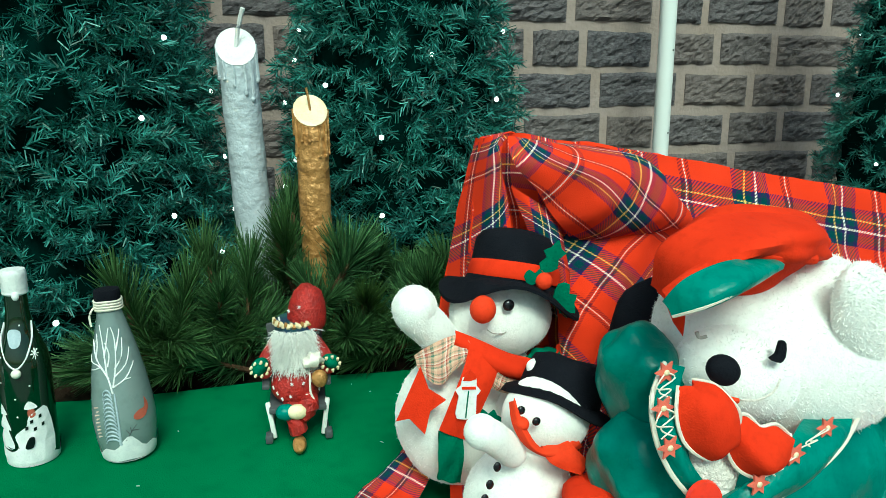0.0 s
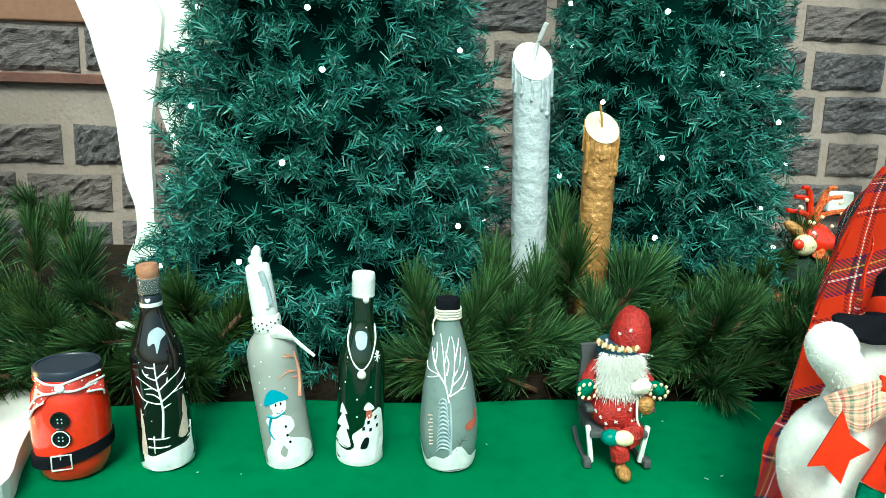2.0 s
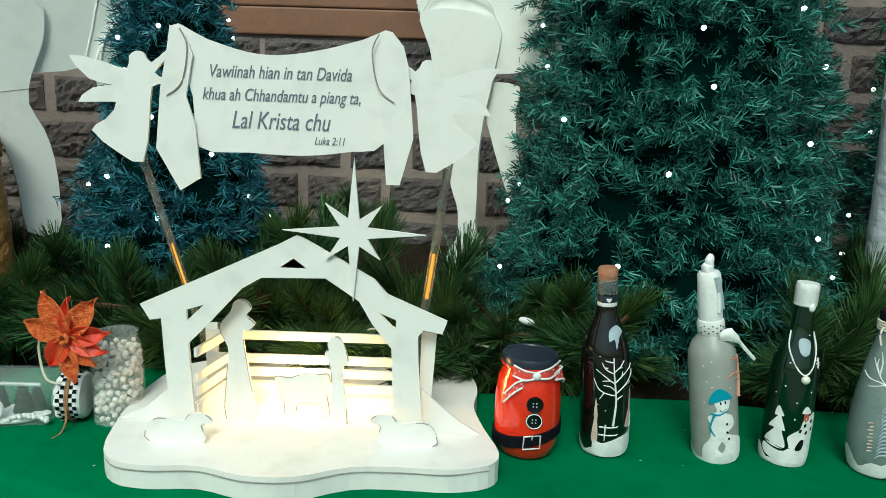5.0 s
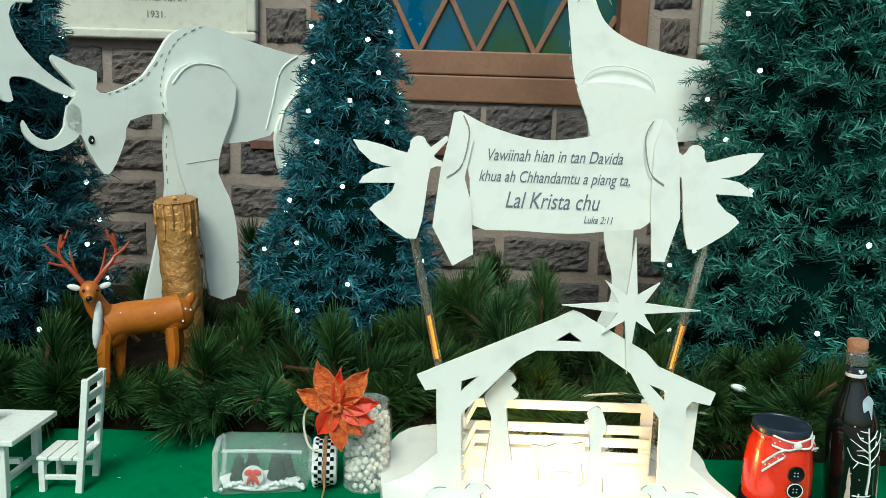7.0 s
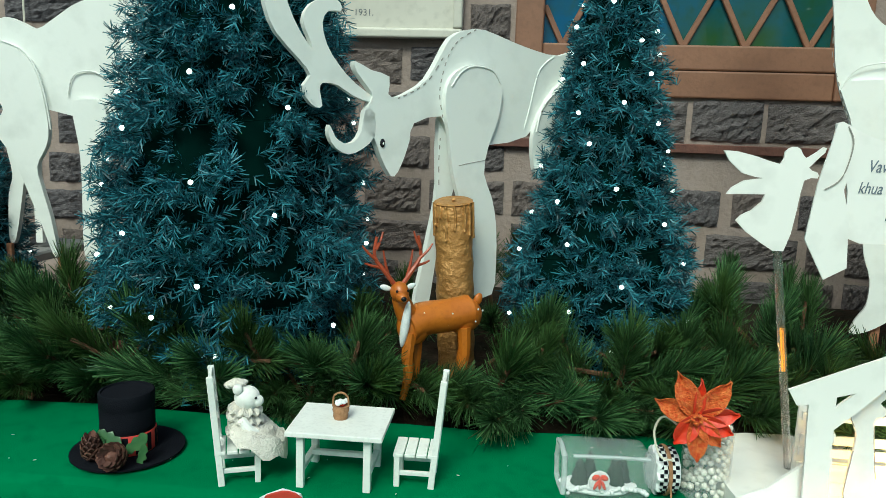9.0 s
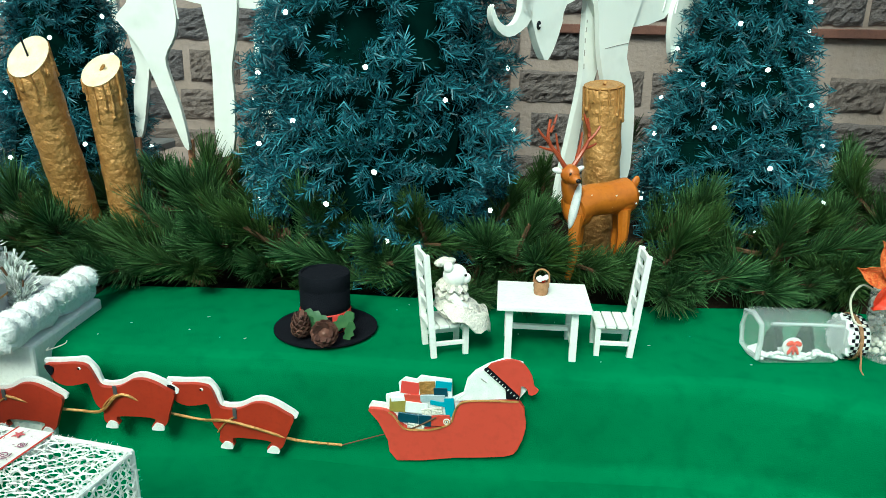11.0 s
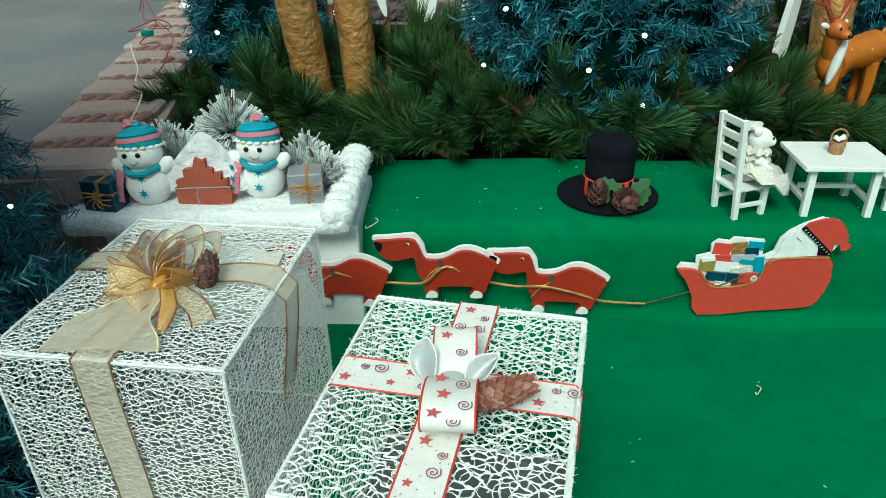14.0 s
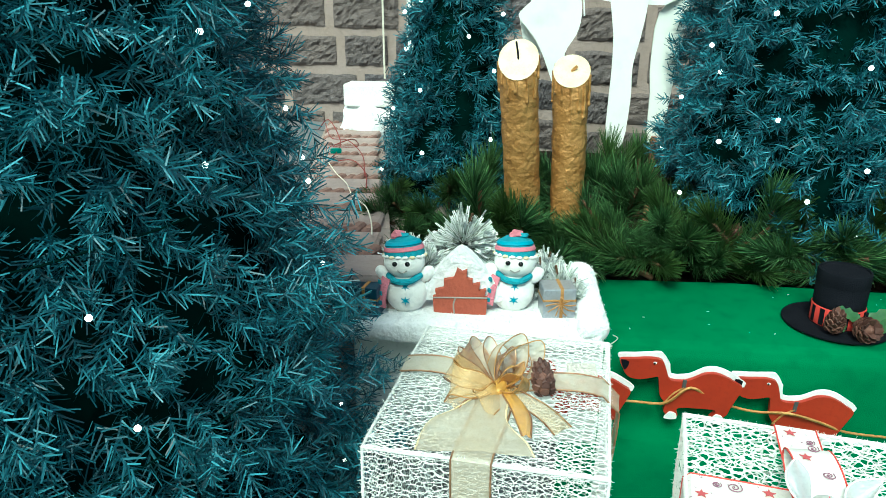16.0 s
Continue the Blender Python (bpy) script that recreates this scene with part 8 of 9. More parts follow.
reindeer(pose(-2.953, .822, .612, 5, 2, 4), 1, "red-brown painted reindeer board at the head of the team")
reindeer(pose(-2.752, .842, .626, 5, 0, 4), 2, "red-brown painted reindeer board in the middle of the team")
reindeer(pose(-2.552, .868, .588, 5, 3, 4), 3, "red-brown painted reindeer board next to the sleigh")
rein = thing("reins", pose(0, 0, 0), "gold ribbon reins linking the reindeer boards and the sleigh", "reins")
part("ribbon", tube([(-2.94, .805, .69), (-2.88, .822, .665), (-2.82, .835, .655), (-2.775, .825, .665), (-2.735, .826, .70), (-2.68, .845, .665), (-2.61, .858, .645), (-2.555, .845, .655), (-2.5, .852, .64), (-2.44, .872, .612), (-2.36, .888, .60)], .0028, 5), GOLD, rein)
part("cord", tube([(-2.36, .888, .60), (-2.28, .89, .63), (-2.23, .885, .65), (-2.19, .884, .675)], .0014, 5), TWIG, rein, "thin dark cord")

# ---- cotton pad with the small snowmen on its white plinth ----
tagged(new("plinth", link_mesh("plinth", block((.47, .24, .225), (-3.14, .93, .6625), (0, 0, 5), .006), WHITE_PAINT, False)), "white painted block under the cotton pad", "plinth")
CX, CY, CZ, CT = -3.165, .905, .776, 5
pad_bm = block((.51, .30, .045), (0, 0, .0225), bevel=.018, seg=4)
bmesh.ops.subdivide_edges(pad_bm, edges=[e for e in pad_bm.edges if e.calc_length() > .03], cuts=8, use_grid_fill=True)
for v in pad_bm.verts:
    v.co += Vector((0, 0, .008 * noise.noise(v.co * 22))) + v.co.normalized() * .008 * noise.noise(v.co * 40)
pad = new("cotton_pad", link_mesh("cotton_pad", pad_bm, COTTON))
pad.matrix_basis = pose(CX, CY, CZ, 0, 0, CT)
tagged(pad, "white cotton wadding pad with ragged edges like snow", "pad")
fuzz(pad, 9000, .004, COTTON, 31, .0008, .8)
for k in range(8):
    roll_ = part("roll", ball((.030, .024, .026), (.232, -.13 + .037 * k, .042), (0, 0, 0), .25, 18), COTTON, pad, "rolled cotton edge")
    fuzz(roll_, 500, .004, COTTON, 60 + k, .0008)


def on_pad(x, y, z=.045):
    return pose(CX, CY, CZ, 0, 0, CT) @ Matrix.Translation((x, y, z))


for x, y, tilt in ((-.105, -.085, -2), (.088, -.060, 3)):
    sm = thing("snowman_figurine", on_pad(x, y) @ pose(0, 0, 0, 0, tilt, 0), "small white snowman with turquoise and pink striped knit cap and scarf", "figurine", "small snowmen")
    part("body", ball((.041, .036, .042), (0, 0, .036), lump=.03), PLUSH, sm)
    part("head", ball((.038, .033, .030), (0, -.004, .094), lump=.02), PLUSH, sm)
    for s in (-1, 1):
        part("arm", ball((.013, .012, .018), (s * .040, -.004, .070), (0, s * 40, 0), .05, 14), PLUSH, sm)
        eye_bead(sm, (s * .0115 - .002, -.0355, .100), .0046)
    cap = part("cap", lathe([(.0375, 0), (.0385, .006), (.0375, .014), (.0345, .026), (.028, .038), (.016, .046), (0, .048)], 26, (0, .003, .106), (-12, -6, 0)), SKYBLUE_KNIT, sm, "turquoise knit cap")
    cap.matrix_basis = Matrix.Translation((0, .003, .104)) @ Matrix.Diagonal((.97, .97, .74, 1)) @ Matrix.Translation((0, -.003, -.106))
    part("stripe", lathe([(.0385, .0145), (.0392, .0155), (.0372, .0235), (.0362, .0245)], 26, (0, .003, .106), (-12, -6, 0)), PINK_KNIT, cap, "pink stripe")
    part("stripe", lathe([(.0352, .0285), (.0358, .0295), (.0318, .0365), (.0305, .0370)], 26, (0, .003, .106), (-12, -6, 0)), BLUE_PAINT, cap, "blue stripe")
    for k in range(18):
        a = 2 * math.pi * k / 18
        part("hem_tuft", ball((.0062, .005, .0042), (.0375 * math.cos(a), .003 + .0375 * math.sin(a), .107 + .008 * math.sin(a) * -1), lump=.3, seg=8, freq=50), PLUSH if k % 3 else GOLD_PALE, cap, "fluffy tuft of the hem")
    part("pompom", ball((.013, .012, .011), (-.012 if tilt < 0 else -.002, .008, .157), lump=.5, seg=14, freq=40), PINK_KNIT, cap, "pink pompom")
    part("pompom", ball((.010, .009, .008), (-.002 if tilt < 0 else .010, .006, .155), lump=.5, seg=14, freq=40), SKYBLUE_KNIT, cap, "turquoise yarn tuft")
    part("scarf", tube([(-.030, -.01, .070), (-.014, -.032, .066), (.012, -.033, .066), (.030, -.012, .071)], .0058, 8), SKYBLUE_KNIT, sm, "turquoise scarf")
    tail = part("scarf_end", strip([(-.040, -.020, .072), (-.046, -.028, .050), (-.050, -.032, .018)], [(-.024, -.030, .068), (-.030, -.036, .048), (-.034, -.040, .016)], 12, 4, .003, .003), PINK_KNIT, sm, "pink and turquoise scarf end")
    for z in (.022, .040, .062):
        part("band", strip([(-.052 + .006 * (z > .03), -.0335 + .006 * (z - .02) * 20 * .3, z), (-.040, -.0385, z)], [(-.052 + .006 * (z > .03), -.0335, z + .008), (-.040, -.0385, z + .008)], 4, 2, .001, .002), SKYBLUE_KNIT, tail, "turquoise knitted band")
    for z in (.030, .055):
        part("snowflake", cutout([(math.cos(i * math.pi / 6) * (.009 if i % 2 else .003), math.sin(i * math.pi / 6) * (.009 if i % 2 else .003)) for i in range(12)], .002, 1), BLUE_PAINT, sm, "turquoise snowflake button").matrix_basis = pose(.003, -.0372 + (.006 if z > .04 else 0), z, -14 if z > .04 else 0, 0, 0)
    part("smile", tube([(-.009, -.0365, .088), (0, -.0375, .084), (.009, -.0365, .088)], .0009, 4), CUT_LINE, sm, "thin smile")
house = thing("brick_house_ornament", on_pad(-.005, -.088), "small red brick gable house ornament covered in cotton snow", "ornament")
part("wall", cutout([(-.048, 0), (.048, 0), (.050, .034), (.044, .034), (.047, .050), (.034, .046), (.036, .062), (.022, .058), (.022, .068), (.011, .070), (.012, .086), (.003, .082), (-.006, .088), (-.012, .070), (-.030, .066), (-.030, .050), (-.046, .046), (-.044, .034), (-.050, .032)], .03, 1), BRICK_PAINT, house, "red stepped brick gable", False)
roof_bm = cutout([(-.074, .024), (-.070, .044), (-.050, .074), (-.026, .101), (.0, .122), (.028, .101), (.052, .074), (.072, .046), (.076, .026), (.052, .022), (0, .030), (-.052, .022)], .030, 3, y=.010)
part("snowy_roof", roof_bm, COTTON, house, "thick white cotton roof")
for pts in ([(-.050, .031), (0, .033), (.050, .034)], [(-.010, .0), (-.012, .018), (-.008, .032)]):
    part("joint", tube([(p[0], -.0155, p[1]) for p in pts], .0016, 5, 3), CUT_LINE, house, "dark joint")
for x, y, mt, cap_mt, lb_ in ((-.178, -.105, NAVY_FOIL, GOLD, "small navy foil parcel with gold bow"), (.172, -.075, SILVER_FOIL, GOLD, "small silver foil parcel with gold bow")):
    gf = thing("small_parcel", on_pad(x, y, .044) @ pose(0, 0, 0, 0, 0, 8 if x > 0 else -10), lb_, "parcel", "small parcels")
    part("box", block((.060, .05, .056), (0, 0, .028), bevel=.002), mt, gf, smooth=False)
    part("ribbon", block((.006, .0515, .0575), (.004, 0, .0285), bevel=.0005), cap_mt, gf, smooth=False)
    part("ribbon", block((.0612, .0512, .004), (0, 0, .034), bevel=.0005), cap_mt, gf, smooth=False)
    for k in range(9):
        part("bow", tube([(.002, -.027, .028), (.002 + .014 * math.cos(k * .7), -.034, .028 + .012 * math.sin(k * .7)), (.002 + .028 * math.cos(k * .7 + .2), -.030, .024 + .018 * math.sin(k * .7 + .2))], .0013, 4), cap_mt, gf)


def frost_mesh(seed, tips_only):
    """A dense head of short needles, green inside and white with spray at the ends."""
    rs = np.random.RandomState(seed)
    n = 620
    d = rs.normal(0, 1, (n, 3)) + np.array([0, -.25, .75])
    d /= np.linalg.norm(d, axis=1)[:, None]
    core = d * rs.uniform(.002, .010, n)[:, None]
    end = core + (d + rs.normal(0, .16, (n, 3))) * (.034 * rs.uniform(.7, 1.1, n))[:, None]
    np.random.seed(seed)
    if tips_only:
        cut = core + (end - core) * rs.uniform(.30, .68, n)[:, None]
        return needles_mesh("spray", cut, end + (end - cut) * .02, .0048, SNOWY, .9)
    return needles_mesh("frosted_sprig", core, end, .0016, PINE, .7)


FROST = [(frost_mesh(40 + s, False), frost_mesh(40 + s, True)) for s in range(3)]
for x, y, z, s in ((-.215, -.02, .045, 1.0), (-.190, .02, .05, 1.1), (-.125, .055, .085, 1.3), (-.085, .04, .075, 1.15), (-.140, .03, .060, 1.0), (-.012, .12, .105, 1.5), (.015, .14, .085, 1.2), (-.045, .13, .080, 1.2), (.145, .0, .070, 1.0), (.185, .0, .060, 1.1), (.205, -.02, .045, .9), (.155, .03, .085, .9)):
    body_me, spray_me = rng.choice(FROST)
    fb = new("frosted_sprig", body_me)
    fb.matrix_basis = on_pad(x, y, z) @ pose(0, 0, 0, rng.uniform(-10, 25), rng.uniform(-20, 20), rng.uniform(-50, 50)) @ Matrix.Scale(s, 4)
    tagged(fb, "pine sprig frosted with white snow spray", "sprig", "frosted sprigs")
    part_at("spray", spray_me, fb, pose(0, 0, 0), "white snow spray on the needle tips")
    part_at("twig", TWIG_MESH, fb, Matrix.Diagonal((.5, .5, .7, 1)))


# ---- wrapped boxes of white netting ----
def net_mesh(w, h, cell, seed, thick, depth, stretch=1.0):
    """An uneven web of fibres on a w by h face: a honeycomb pulled out of shape, its threads bent and thicker at the knots."""
    rs = random.Random(seed)
    nodes, edges = {}, []
    cx = cell * stretch
    cols, rows = int(w / (cx * .81)) + 2, int(h / (cell * .866)) + 2

    def node(i, j):
        key = (i, j)
        if key not in nodes:
            x, z = i * .27 * cx - cx * .5, j * cell * .433 - cell
            drift = .5 * cell * noise.noise(Vector((x * 14, z * 14, seed)))
            nodes[key] = (min(max(x + drift * stretch + rs.gauss(0, cx * .13), 0), w), rs.uniform(-depth, depth), min(max(z + drift + rs.gauss(0, cell * .13), 0), h))
        return nodes[key]
    for c in range(cols + 4):
        for r in range(rows + 4):
            i, j = c * 3, r * 2 + (c % 2)
            ring = [(i - 2, j), (i - 1, j + 1), (i + 1, j + 1), (i + 2, j), (i + 1, j - 1), (i - 1, j - 1)]
            for a, b in ((0, 1), (1, 2), (2, 3)):
                if rs.random() < .96:
                    edges.append((node(*ring[a]), node(*ring[b])))
            if rs.random() < .13:
                edges.append((node(*ring[rs.randrange(6)]), node(*ring[rs.randrange(6)])))
    verts, faces = [], []
    for a, b in edges:
        a, b = Vector(a), Vector(b)
        d = b - a
        if d.length < 1e-4:
            continue
        u = d.normalized().cross(Vector((0, 1, 0)))
        if u.length < 1e-3:
            continue
        u.normalize()
        t = thick * rs.uniform(.7, 1.3)
        mid = a.lerp(b, .5) + u * d.length * rs.uniform(-.16, .16)
        n = len(verts)
        for p, k in ((a, 1.5), (mid, .75), (b, 1.5)):
            verts += [tuple(p + u * t * k), tuple(p - u * t * k), tuple(p + Vector((0, -t * 1.3 * k, 0)))]
        for q in (n, n + 3):
            faces += [(q, q + 1, q + 4, q + 3), (q + 1, q + 2, q + 5, q + 4), (q + 2, q, q + 3, q + 5)]
    me = bpy.data.meshes.new("netting")
    me.from_pydata(verts, [], faces)
    me.materials.append(NETTING)
    return me


def net_box(m, w, d, h, cell, seed, label, thick=.0006, stretch=1.0, rod_r=.0026):
    """A wire-framed gift box whose sides are covered with fibre netting."""
    ob = thing("gift_box", m, label, "gift box", "wrapped boxes")
    faces = ((w, h, pose(-w / 2, -d / 2, 0)), (w, h, pose(w / 2, d / 2, 0, 0, 0, 180)), (d, h, pose(w / 2, -d / 2, 0, 0, 0, 90)), (d, h, pose(-w / 2, d / 2, 0, 0, 0, -90)), (w, d, pose(-w / 2, -d / 2, h, -90, 0, 0)))
    for k, (a, b, fm) in enumerate(faces):
        for layer in range(1 if k in (1, 3) else 2):
            me = net_mesh(a, b, cell * (1 + .45 * layer), seed + k * 5 + layer, thick * (1 - .25 * layer), .0015, stretch)
            if k == 4:
                fm2 = Matrix.Translation((-w / 2, -d / 2, h - layer * .004)) @ Matrix(((1, 0, 0, 0), (0, 0, 1, 0), (0, -1, 0, 0), (0, 0, 0, 1)))
            else:
                fm2 = fm @ Matrix.Translation((0, layer * .004, 0))
            part_at("netting", me, ob, fm2)["kind"] = "stuff"
    rr = random.Random(seed)
    c = [(sx * w / 2, sy * d / 2, z) for z in (0.004, h) for sx, sy in ((-1, -1), (1, -1), (1, 1), (-1, 1))]
    for a, b in ((0, 1), (1, 2), (2, 3), (3, 0), (4, 5), (5, 6), (6, 7), (7, 4), (0, 4), (1, 5), (2, 6), (3, 7)):
        A, B = Vector(c[a]), Vector(c[b])
        pts = [A.lerp(B, t) + Vector([rr.uniform(-.0012, .0012) for _ in range(3)]) * (0 < t < 1) for t in (0, .2, .4, .6, .8, 1)]
        rod = part("frame_rod", tube(pts, rod_r, 6, 3), NETTING, ob, "white fibre-wrapped wire")
        fuzz(rod, 300, .0034, NETTING, seed + a * 9 + b, .0007, .9)
    part("liner", block((w * .965, d * .965, .004), (0, 0, .006), bevel=0), PAVING, ob, "grey base inside the box", False)
    return ob


def band(ob, fn, width, mat, edge, name="ribbon", n=30, label=""):
    """A flat ribbon along a line, with coloured cords on both edges. fn(t) gives the middle and the side direction."""
    def at(u, v):
        p, s = fn(u)
        return Vector(p) + Vector(s) * (v - .5) * width
    rb = part(name, sheet(at, n, 4, .0008 if mat is PRINT_RIBBON else 0), mat, ob, label)
    for v in (0.0, 1.0):
        part("edging", tube([at(k / n, v) for k in range(n + 1)], .0013, 4, 1), edge, rb, "coloured cord edge")
    return rb


big = net_box(pose(-3.05, .452, LANDING + .004, 0, 0, -2), .28, .335, .324, .0082, 100, "white fibre netting gift box with a gold organza bow", .00052, 1.45, .0018)
W, D, H = .28, .335, .324
band(big, lambda t: ((-.008 + .004 * math.sin(9 * t), -D / 2 - .004 if t > .5 else -D / 2 - .004 + (0.5 - t) * 2 * (D * .55), H + .004 if t < .5 else H + .002 - (t - .5) * 2 * (H - .01)), (1, 0, 0)), .046, TAN_RIBBON, BRONZE_WIRE, label="sheer tan ribbon down the front")
band(big, lambda t: ((-W / 2 - .003 + t * 1.55 * W if t < .65 else W / 2 + .004 + .010 * math.sin(t * 12), .03 - .02 * t - (.08 * (t - .65) if t > .65 else 0), H + .005 + .006 * math.sin(t * 14) * (t < .65) if t < .65 else H + .002 - (t - .65) * .9), (0, 1, 0)), .046, TAN_RIBBON, BRONZE_WIRE, label="sheer tan ribbon across the top")
# the bow: loops of gold and bronze organza, loose ends and a cone
B0 = Vector((-0.003, -0.029, 0.339))
bow = part("bow", ball((.013, .015, .012), B0, lump=.4, freq=20), ORGANZA_DEEP, big, "gathered knot of gold organza")


def loop_of(tip, width, mat, rise, label, edge_mat, open_=.5):
    """A ribbon loop that leaves the knot, opens and comes back."""
    d = (Vector(tip) - B0) * .86
    side = Vector((-d.y, d.x, 0)).normalized() * .5 + Vector((0, -.35, .8)) * .5
    side.normalize()
    up = d.cross(side).normalized()

    def fn(u, v):
        t = u * 2 * math.pi
        along_ = (1 - math.cos(t)) / 2
        belly = math.sin(t) * open_ * d.length * .55
        w = (v - .5) * width * (.35 + .65 * along_)
        return B0 + d * along_ + side * belly + up * w + Vector((0, 0, rise * along_ + .003 * math.sin(u * 19 + v * 4)))
    lp = part("loop", sheet(fn, 28, 6), mat, bow, label)
    for v in (0, 1):
        part("edging", tube([fn(i / 28, v) for i in range(29)], .0008, 5, 1), edge_mat, lp, "gold wire edge")


for tip, width, mat, rise, open_, edge_mat in (((-0.080, 0.011, 0.352), .045, ORGANZA, 0, .55, BRONZE_WIRE), ((-0.067, 0.052, 0.358), .040, BRONZE, 0, .45, BRONZE_WIRE), ((-0.002, 0.041, 0.362), .036, BRONZE, 0, .35, BRONZE_WIRE), ((0.011, 0.072, 0.358), .036, TAN_RIBBON, .01, .45, GOLD), ((0.043, 0.076, 0.352), .032, TAN_RIBBON, .008, .4, GOLD), ((0.040, -0.026, 0.351), .046, ORGANZA_DEEP, .004, .5, GOLD), ((0.025, 0.004, 0.356), .040, ORGANZA_DEEP, .006, .4, GOLD), ((-0.071, -0.044, 0.351), .045, ORGANZA, .004, .5, GOLD), ((-0.015, -0.088, 0.341), .040, ORGANZA, .004, .35, GOLD), ((-0.042, 0.067, 0.358), .035, LACE_GAUZE, 0, .4, BRONZE_WIRE)):
    loop_of(tip, width, mat, rise, "loop of gauze ribbon", edge_mat, open_)
for a, b, mat in (([(-0.015, -0.031, 0.338), (-0.049, -0.076, 0.332), (-0.075, -0.110, 0.330), (-0.078, -0.164, 0.328)], [(0.015, -0.044, 0.338), (0.018, -0.091, 0.332), (0.045, -0.125, 0.330), (0.057, -0.149, 0.328)], TAN_RIBBON), ([(0.001, -0.033, 0.340), (0.021, -0.069, 0.336), (0.039, -0.116, 0.332)], [(0.015, -0.029, 0.340), (0.044, -0.075, 0.336), (0.050, -0.118, 0.332)], ORGANZA_DEEP), ([(0.012, -0.015, 0.339), (0.064, -0.044, 0.332), (0.095, -0.081, 0.330)], [(0.011, -0.044, 0.338), (0.055, -0.074, 0.332), (0.076, -0.103, 0.330)], ORGANZA), ([(-0.008, -0.029, 0.339), (-0.056, -0.027, 0.334), (-0.065, -0.063, 0.332)], [(-0.007, -0.049, 0.338), (-0.039, -0.057, 0.334), (-0.043, -0.083, 0.332)], ORGANZA)):
    tail = part("tail", strip(a, b, 16, 6, .004, 0, .002, 3, None, 0, (0, 0, 1)), mat, bow, "loose ribbon end")
    for line in (a, b):
        part("edging", tube(line, .0012, 5, 5), GOLD_PALE if mat is TAN_RIBBON else BRONZE_WIRE, tail, "metallic wire edge")
pine_cone("pine_cone", Matrix.Translation((0.058, -0.027, 0.341)) @ pose(0, 0, 0, -70, 0, 12), big, .047, .0150, .9)
part("glue_patch", block((.040, .035, .003), (0.103, 0.068, 0.328), (0, 0, 8), .001), LACE, big, "pale patch on the netting", False)

low = net_box(pose(-2.676, .338, LANDING + .004, 0, 0, -6.5), .286, .366, .262, .0140, 300, "low white netting gift box with a printed ribbon and pine cone", .00095, 1.1, .0024)
W, D, H = .286, .366, .262
band(low, lambda t: ((.0, D / 2 + .003 - t * 2 * D * .75 if t < .667 else -D / 2 - .004, H + .004 if t < .667 else H + .002 - (t - .667) * .75), (1, 0, 0)), .052, PRINT_RIBBON, RED_EDGE, label="white ribbon printed with swirls and stars")
band(low, lambda t: (((-W / 2 - .003 + (t - .15) / .7 * (W + .006)) if .15 <= t <= .85 else (-W / 2 - .004 if t < .5 else W / 2 + .004), .010, H + .0055 if .15 <= t <= .85 else H + .003 - (abs(t - .5) - .35) * .3), (0, 1, 0)), .055, PRINT_RIBBON, RED_EDGE, label="white ribbon printed with swirls and stars")


def swirl(x, y, z, r, parent):
    pts = [(x + r * (k / 14) * math.cos(k * .95), y + r * (k / 14) * math.sin(k * .95), z) for k in range(15)]
    part("printed_swirl", tube(pts, .0007, 4, 2), SWIRL_INK, parent, "printed swirl")


def small_star(x, y, z, r, parent):
    b = cutout([(math.cos(i * math.pi / 5 + .3) * (r if i % 2 == 0 else r * .42), math.sin(i * math.pi / 5 + .3) * (r if i % 2 == 0 else r * .42)) for i in range(10)], .0008, 1)
    part("printed_star", b, STAR_INK, parent, "printed red star", False).matrix_basis = pose(x, y, z, -90, 0, 0)


def flecks(x0, x1, y0, y1, z, n, parent, seed):
    rr = random.Random(seed)
    bm = None
    for _ in range(n):
        bm = block((.0026, .0007, .0003), (rr.uniform(x0, x1), rr.uniform(y0, y1), z), (0, 0, rr.uniform(0, 180)), 0, 1, bm)
    part("printed_flecks", bm, SWIRL_INK, parent, "fine printed flecks", False)["kind"] = "stuff"


for k in range(9):
    y = D / 2 - .015 - k * .042
    if abs(y - .010) > .035:
        (swirl if k % 2 else small_star)(.009 if k % 3 else -.009, y, H + .0062, .009 if k % 2 else .008, low)
        (small_star if k % 2 else swirl)(-.013 if k % 3 else .013, y - .018, H + .0062, .006, low)
for k in range(8):
    x = -W / 2 + .015 + k * .038
    if abs(x) > .03:
        (swirl if k % 2 else small_star)(x, .010 + (.011 if k % 3 else -.012), H + .0075, .0095 if k % 2 else .008, low)
        if x + .018 < W / 2 - .008:
            (small_star if k % 2 else swirl)(x + .018, .010 - (.012 if k % 3 else -.011), H + .0075, .006, low)
flecks(-.022, .022, -D / 2, D / 2, H + .0058, 46, low, 4)
flecks(-W / 2, W / 2, -.014, .034, H + .0072, 40, low, 5)
K0 = Vector((.004, -.002, H + .020))
knot = part("bow", ball((.018, .014, .012), K0, lump=.2), GAUZE_GREY, low, "gathered knot of grey gauze")


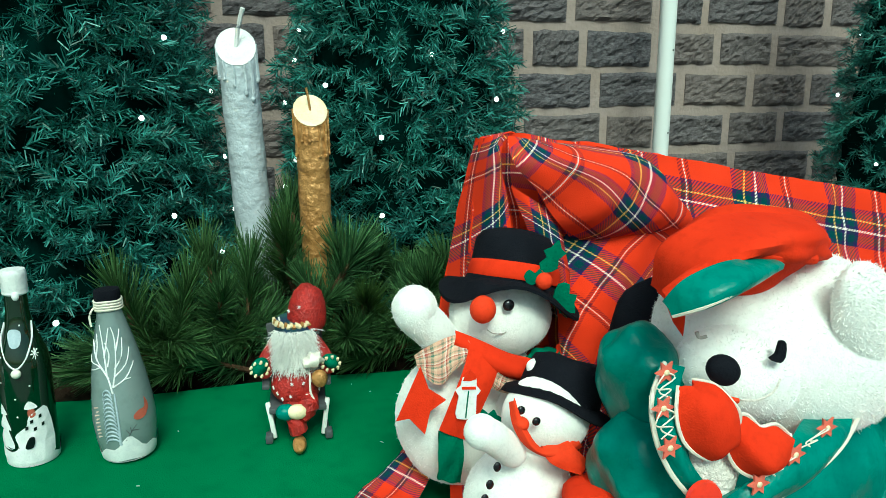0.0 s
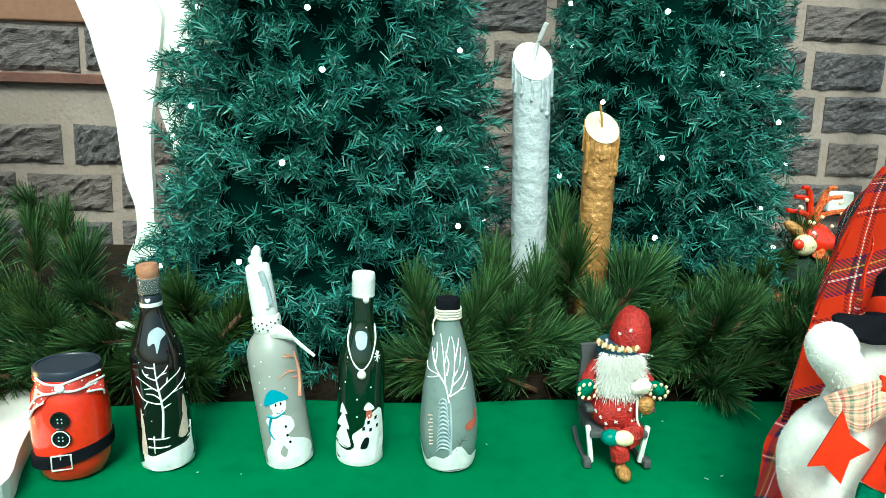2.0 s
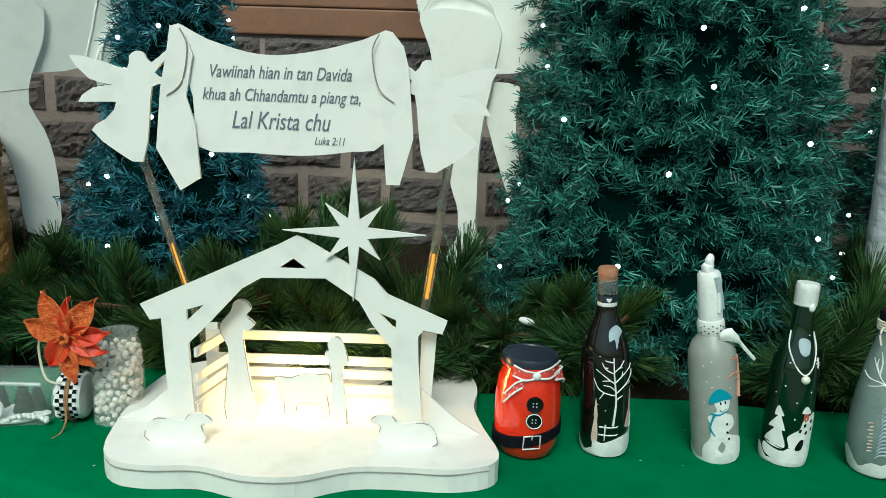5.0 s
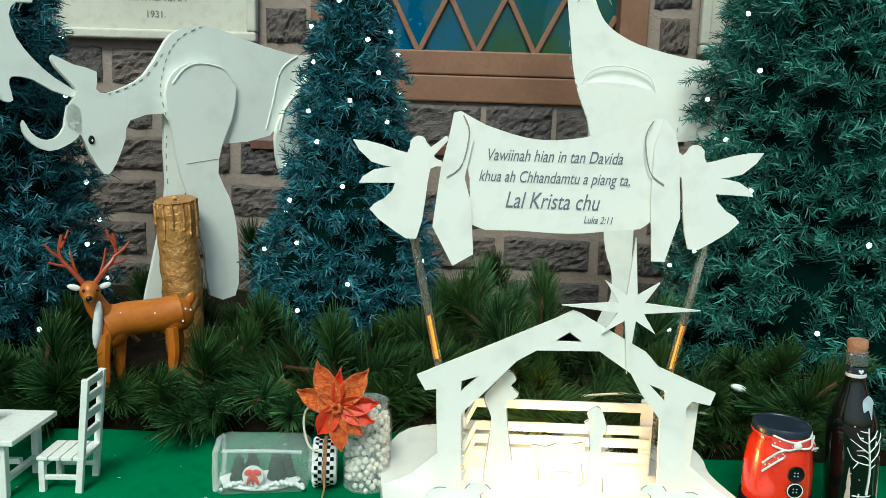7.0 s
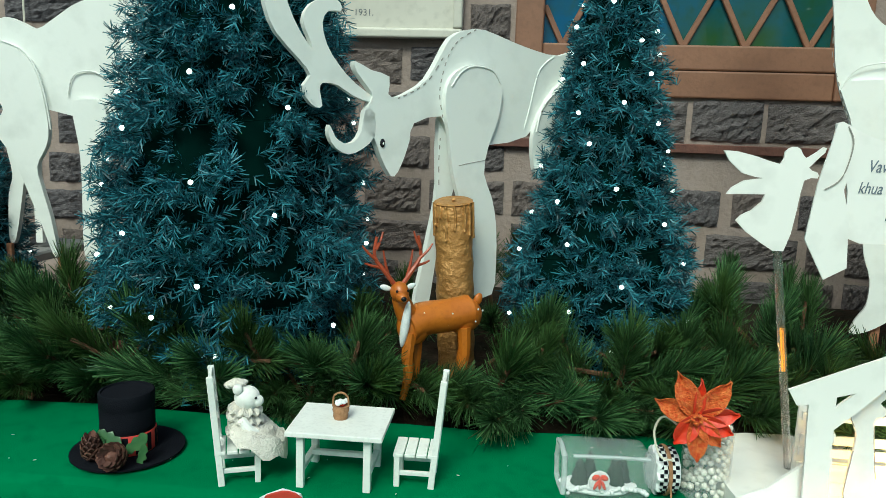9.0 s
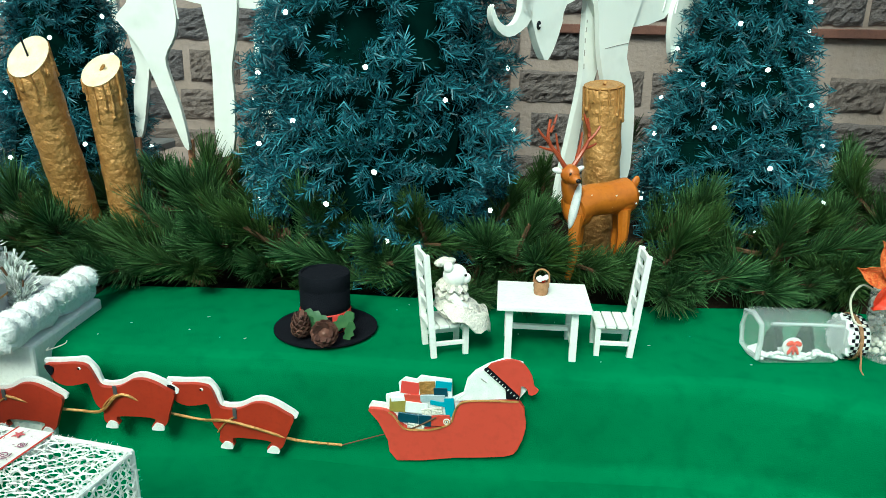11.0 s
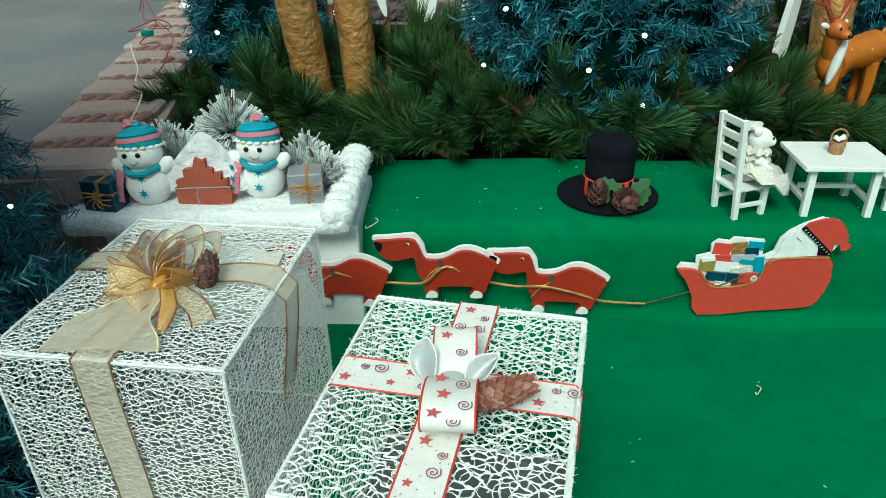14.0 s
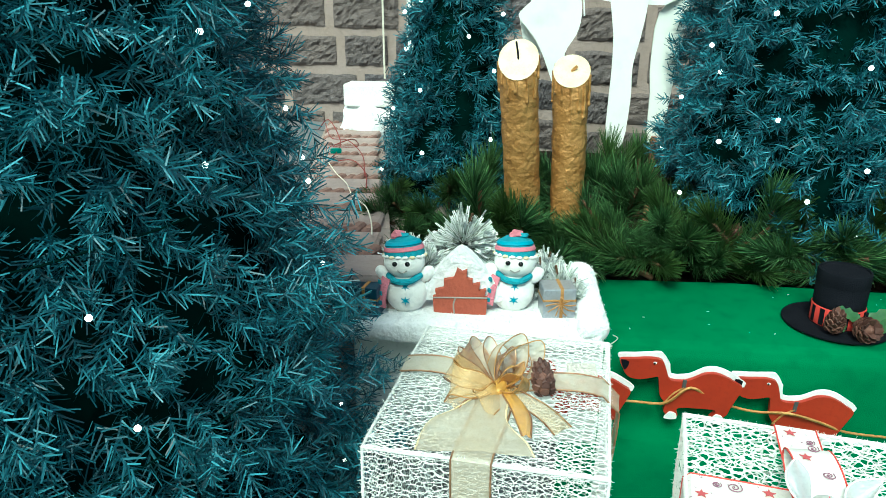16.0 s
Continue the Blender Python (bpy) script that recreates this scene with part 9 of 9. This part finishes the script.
def big_loop(ang, ln, hi, width, mat, edge_mat, label):
    """A stiff loop of ribbon standing up from the knot."""
    a = radians(ang)

    def fn(u, v):
        t = u * 2 * math.pi
        r = ln * (1 - math.cos(t)) / 2
        w = (v - .5) * width
        return K0 + Vector((r * math.cos(a) - w * math.sin(a), r * math.sin(a) + w * math.cos(a), -.004 + hi * .55 * math.sin(t) * .8 + hi * .5 * (1 - math.cos(t)) / 2))
    lp = part("loop", sheet(fn, 26, 6, .0006), mat, knot, label)
    for v in (0, 1):
        part("edging", tube([fn(i / 26, v) for i in range(27)], .0012, 5, 1), edge_mat, lp, "coloured cord edge")
    return lp, fn


lp, fn = big_loop(-82, .098, .055, .056, PRINT_RIBBON, RED_EDGE, "printed ribbon loop")
for n, (u, v) in enumerate(((.18, .3), (.24, .72), (.31, .4), (.37, .8), (.42, .25), (.47, .6))):
    q = fn(u, v) + Vector((0, 0, .0022))
    (swirl if n % 2 else small_star)(q.x, q.y, q.z, .0085, lp)
lp, fn = big_loop(100, .080, .040, .050, PRINT_RIBBON, RED_EDGE, "printed ribbon loop")
for n, (u, v) in enumerate(((.2, .35), (.3, .7), (.4, .4))):
    q = fn(u, v) + Vector((0, 0, .0022))
    (small_star if n % 2 else swirl)(q.x, q.y, q.z, .0075, lp)
for a, b in (([(-0.019, -0.024, 0.288), (-0.039, -0.019, 0.304), (-0.045, -0.004, 0.318), (-0.033, 0.018, 0.324)], [(-0.015, -0.018, 0.288), (-0.016, -0.002, 0.302), (-0.019, 0.007, 0.316), (-0.030, 0.018, 0.324)]), ([(0.021, -0.015, 0.288), (0.018, -0.002, 0.302), (0.028, 0.008, 0.314), (0.051, 0.008, 0.322)], [(0.027, -0.020, 0.288), (0.039, -0.010, 0.296), (0.049, 0.001, 0.308), (0.053, 0.006, 0.320)])):
    wing = part("gauze_loop", strip(a, b, 14, 8, .010, 0, .001, 2), GAUZE_GREY, knot, "silver grey gauze loop")
    part("edging", tube(a + b[::-1], .0012, 5, 5), SILVER_PALE, wing, "silver wire edge")
part("gauze_loop", strip([(-0.021, -0.041, 0.292), (0.003, -0.027, 0.296), (0.027, -0.025, 0.292)], [(-0.025, -0.038, 0.302), (-0.001, -0.027, 0.308), (0.023, -0.025, 0.302)], 12, 6, .006, 0, .002, 3), GAUZE_GREY, knot, "gathered grey gauze")
pine_cone("pine_cone", Matrix.Translation((0.031, -0.036, 0.288)) @ pose(0, 0, 0, 84, 0, 118), low, .070, .0185, .2, CONE_RED)

# ---- the corner by the upper pavement ----
tagged(new("white_box", link_mesh("white_box", block((.2, .12, .085), (-3.75, 2.34, 1.02), (0, 0, 4), .008), WHITE_PAINT, False)), "white box standing by the wall", "box")
tagged(new("white_sack", link_mesh("white_sack", ball((.115, .08, .095), (-3.76, 2.32, .90), lump=.35, freq=6), COTTON)), "crumpled white sack on the pavement", "sack")
tagged(new("leaning_board", link_mesh("leaning_board", block((.03, .02, .75), (-3.595, 2.35, 1.26), (0, 0, 0), .003), WHITE_PAINT, False)), "narrow white board leaning by the wall", "board")
wires = thing("wire_bundle", pose(-3.66, 1.70, .905), "tangle of red and white wires on the bricks", "wires")
part("red_wire", tube([(-.17, .24, .04), (-.10, .15, .09), (-.04, .08, .03), (-.01, -.09, .012), (.06, -.12, .02), (.12, -.20, .006), (.17, -.36, .004)], .0017, 5), WIRE_RED, wires, "dull red wire")
part("red_wire", tube([(-.13, .20, .07), (-.06, .05, .05), (.02, -.03, .06), (.07, -.05, .02), (.13, -.24, .004)], .0015, 5), WIRE_RED, wires, "dull red wire")
part("red_wire", tube([(-.05, .0, .03), (-.02, -.12, .05), (.04, -.06, .07), (.03, .03, .03), (-.06, .06, .02)], .0015, 5), WIRE_RED, wires, "dull red wire")
part("white_wire", tube([(-.01, -.14, .02), (.05, -.24, .008), (.11, -.34, .008), (.16, -.45, .006), (.215, -.53, .006), (.26, -.64, .006), (.29, -.74, .006)], .0017, 5), STRING, wires, "twisted pale wire")
part("plug", block((.035, .016, .016), (-.03, .0, .02), (0, 0, 20), .004), GREEN_SATIN, wires, "green plug")
tagged(new("hanging_cord", link_mesh("hanging_cord", tube([(-3.75, 2.53, 3.0), (-3.752, 2.53, 1.6), (-3.745, 2.52, 1.06)], .004, 5, 3), STRING)), "twisted pale cord hanging down the stone wall", "cord")
cable = tube([(-1.0, 1.28, .87), (-.9, 1.26, .885), (-.82, 1.27, .86), (-.76, 1.25, .855)], .0022, 5)
tagged(new("light_cable", link_mesh("light_cable", cable, STRING)), "thin white cable with a small plug among the pine branches", "cable")
tagged(new("bulb_holder", link_mesh("bulb_holder", ball((.016, .008, .007), (-.70, 1.28, .90), (0, 15, 0)), PAINT_WHITE)), "small white bulb holder caught in the pine branches", "lamp holder")
for x, y, z in ((-1.22, 1.36, .9), (-2.6, 1.28, .86)):
    holder = thing("loose_cone", pose(x, y, z, 40, 10, 30), "brown pine cone lying among the branches", "pine cone")
    pine_cone("scales", pose(0, 0, -.02), holder, .04, .02, .5)

# ---- stones of the wall ----
HOLE = [(WX0 - .005, WX1 + .005, 1.51, 3.2), (-2.8, -2.01, 1.69, 2.6), (-.47, .35, 1.69, 2.6)]
lay(wall_r, -.635, 3.4, .56, .16, 11, HOLE)
lay(wall_b, -1.83, -.635, .56, .16, 5, HOLE + [(-2.05, -.45, 1.31, 1.35)])
lay(wall_b, -1.83, -.635, 1.348, .155, 1, HOLE, joint=.02)
lay(wall_l, -3.0, -1.83, .56, .16, 11, HOLE)
lay(wall_l, -5.6, -3.0, .77, .157, 7, HOLE)
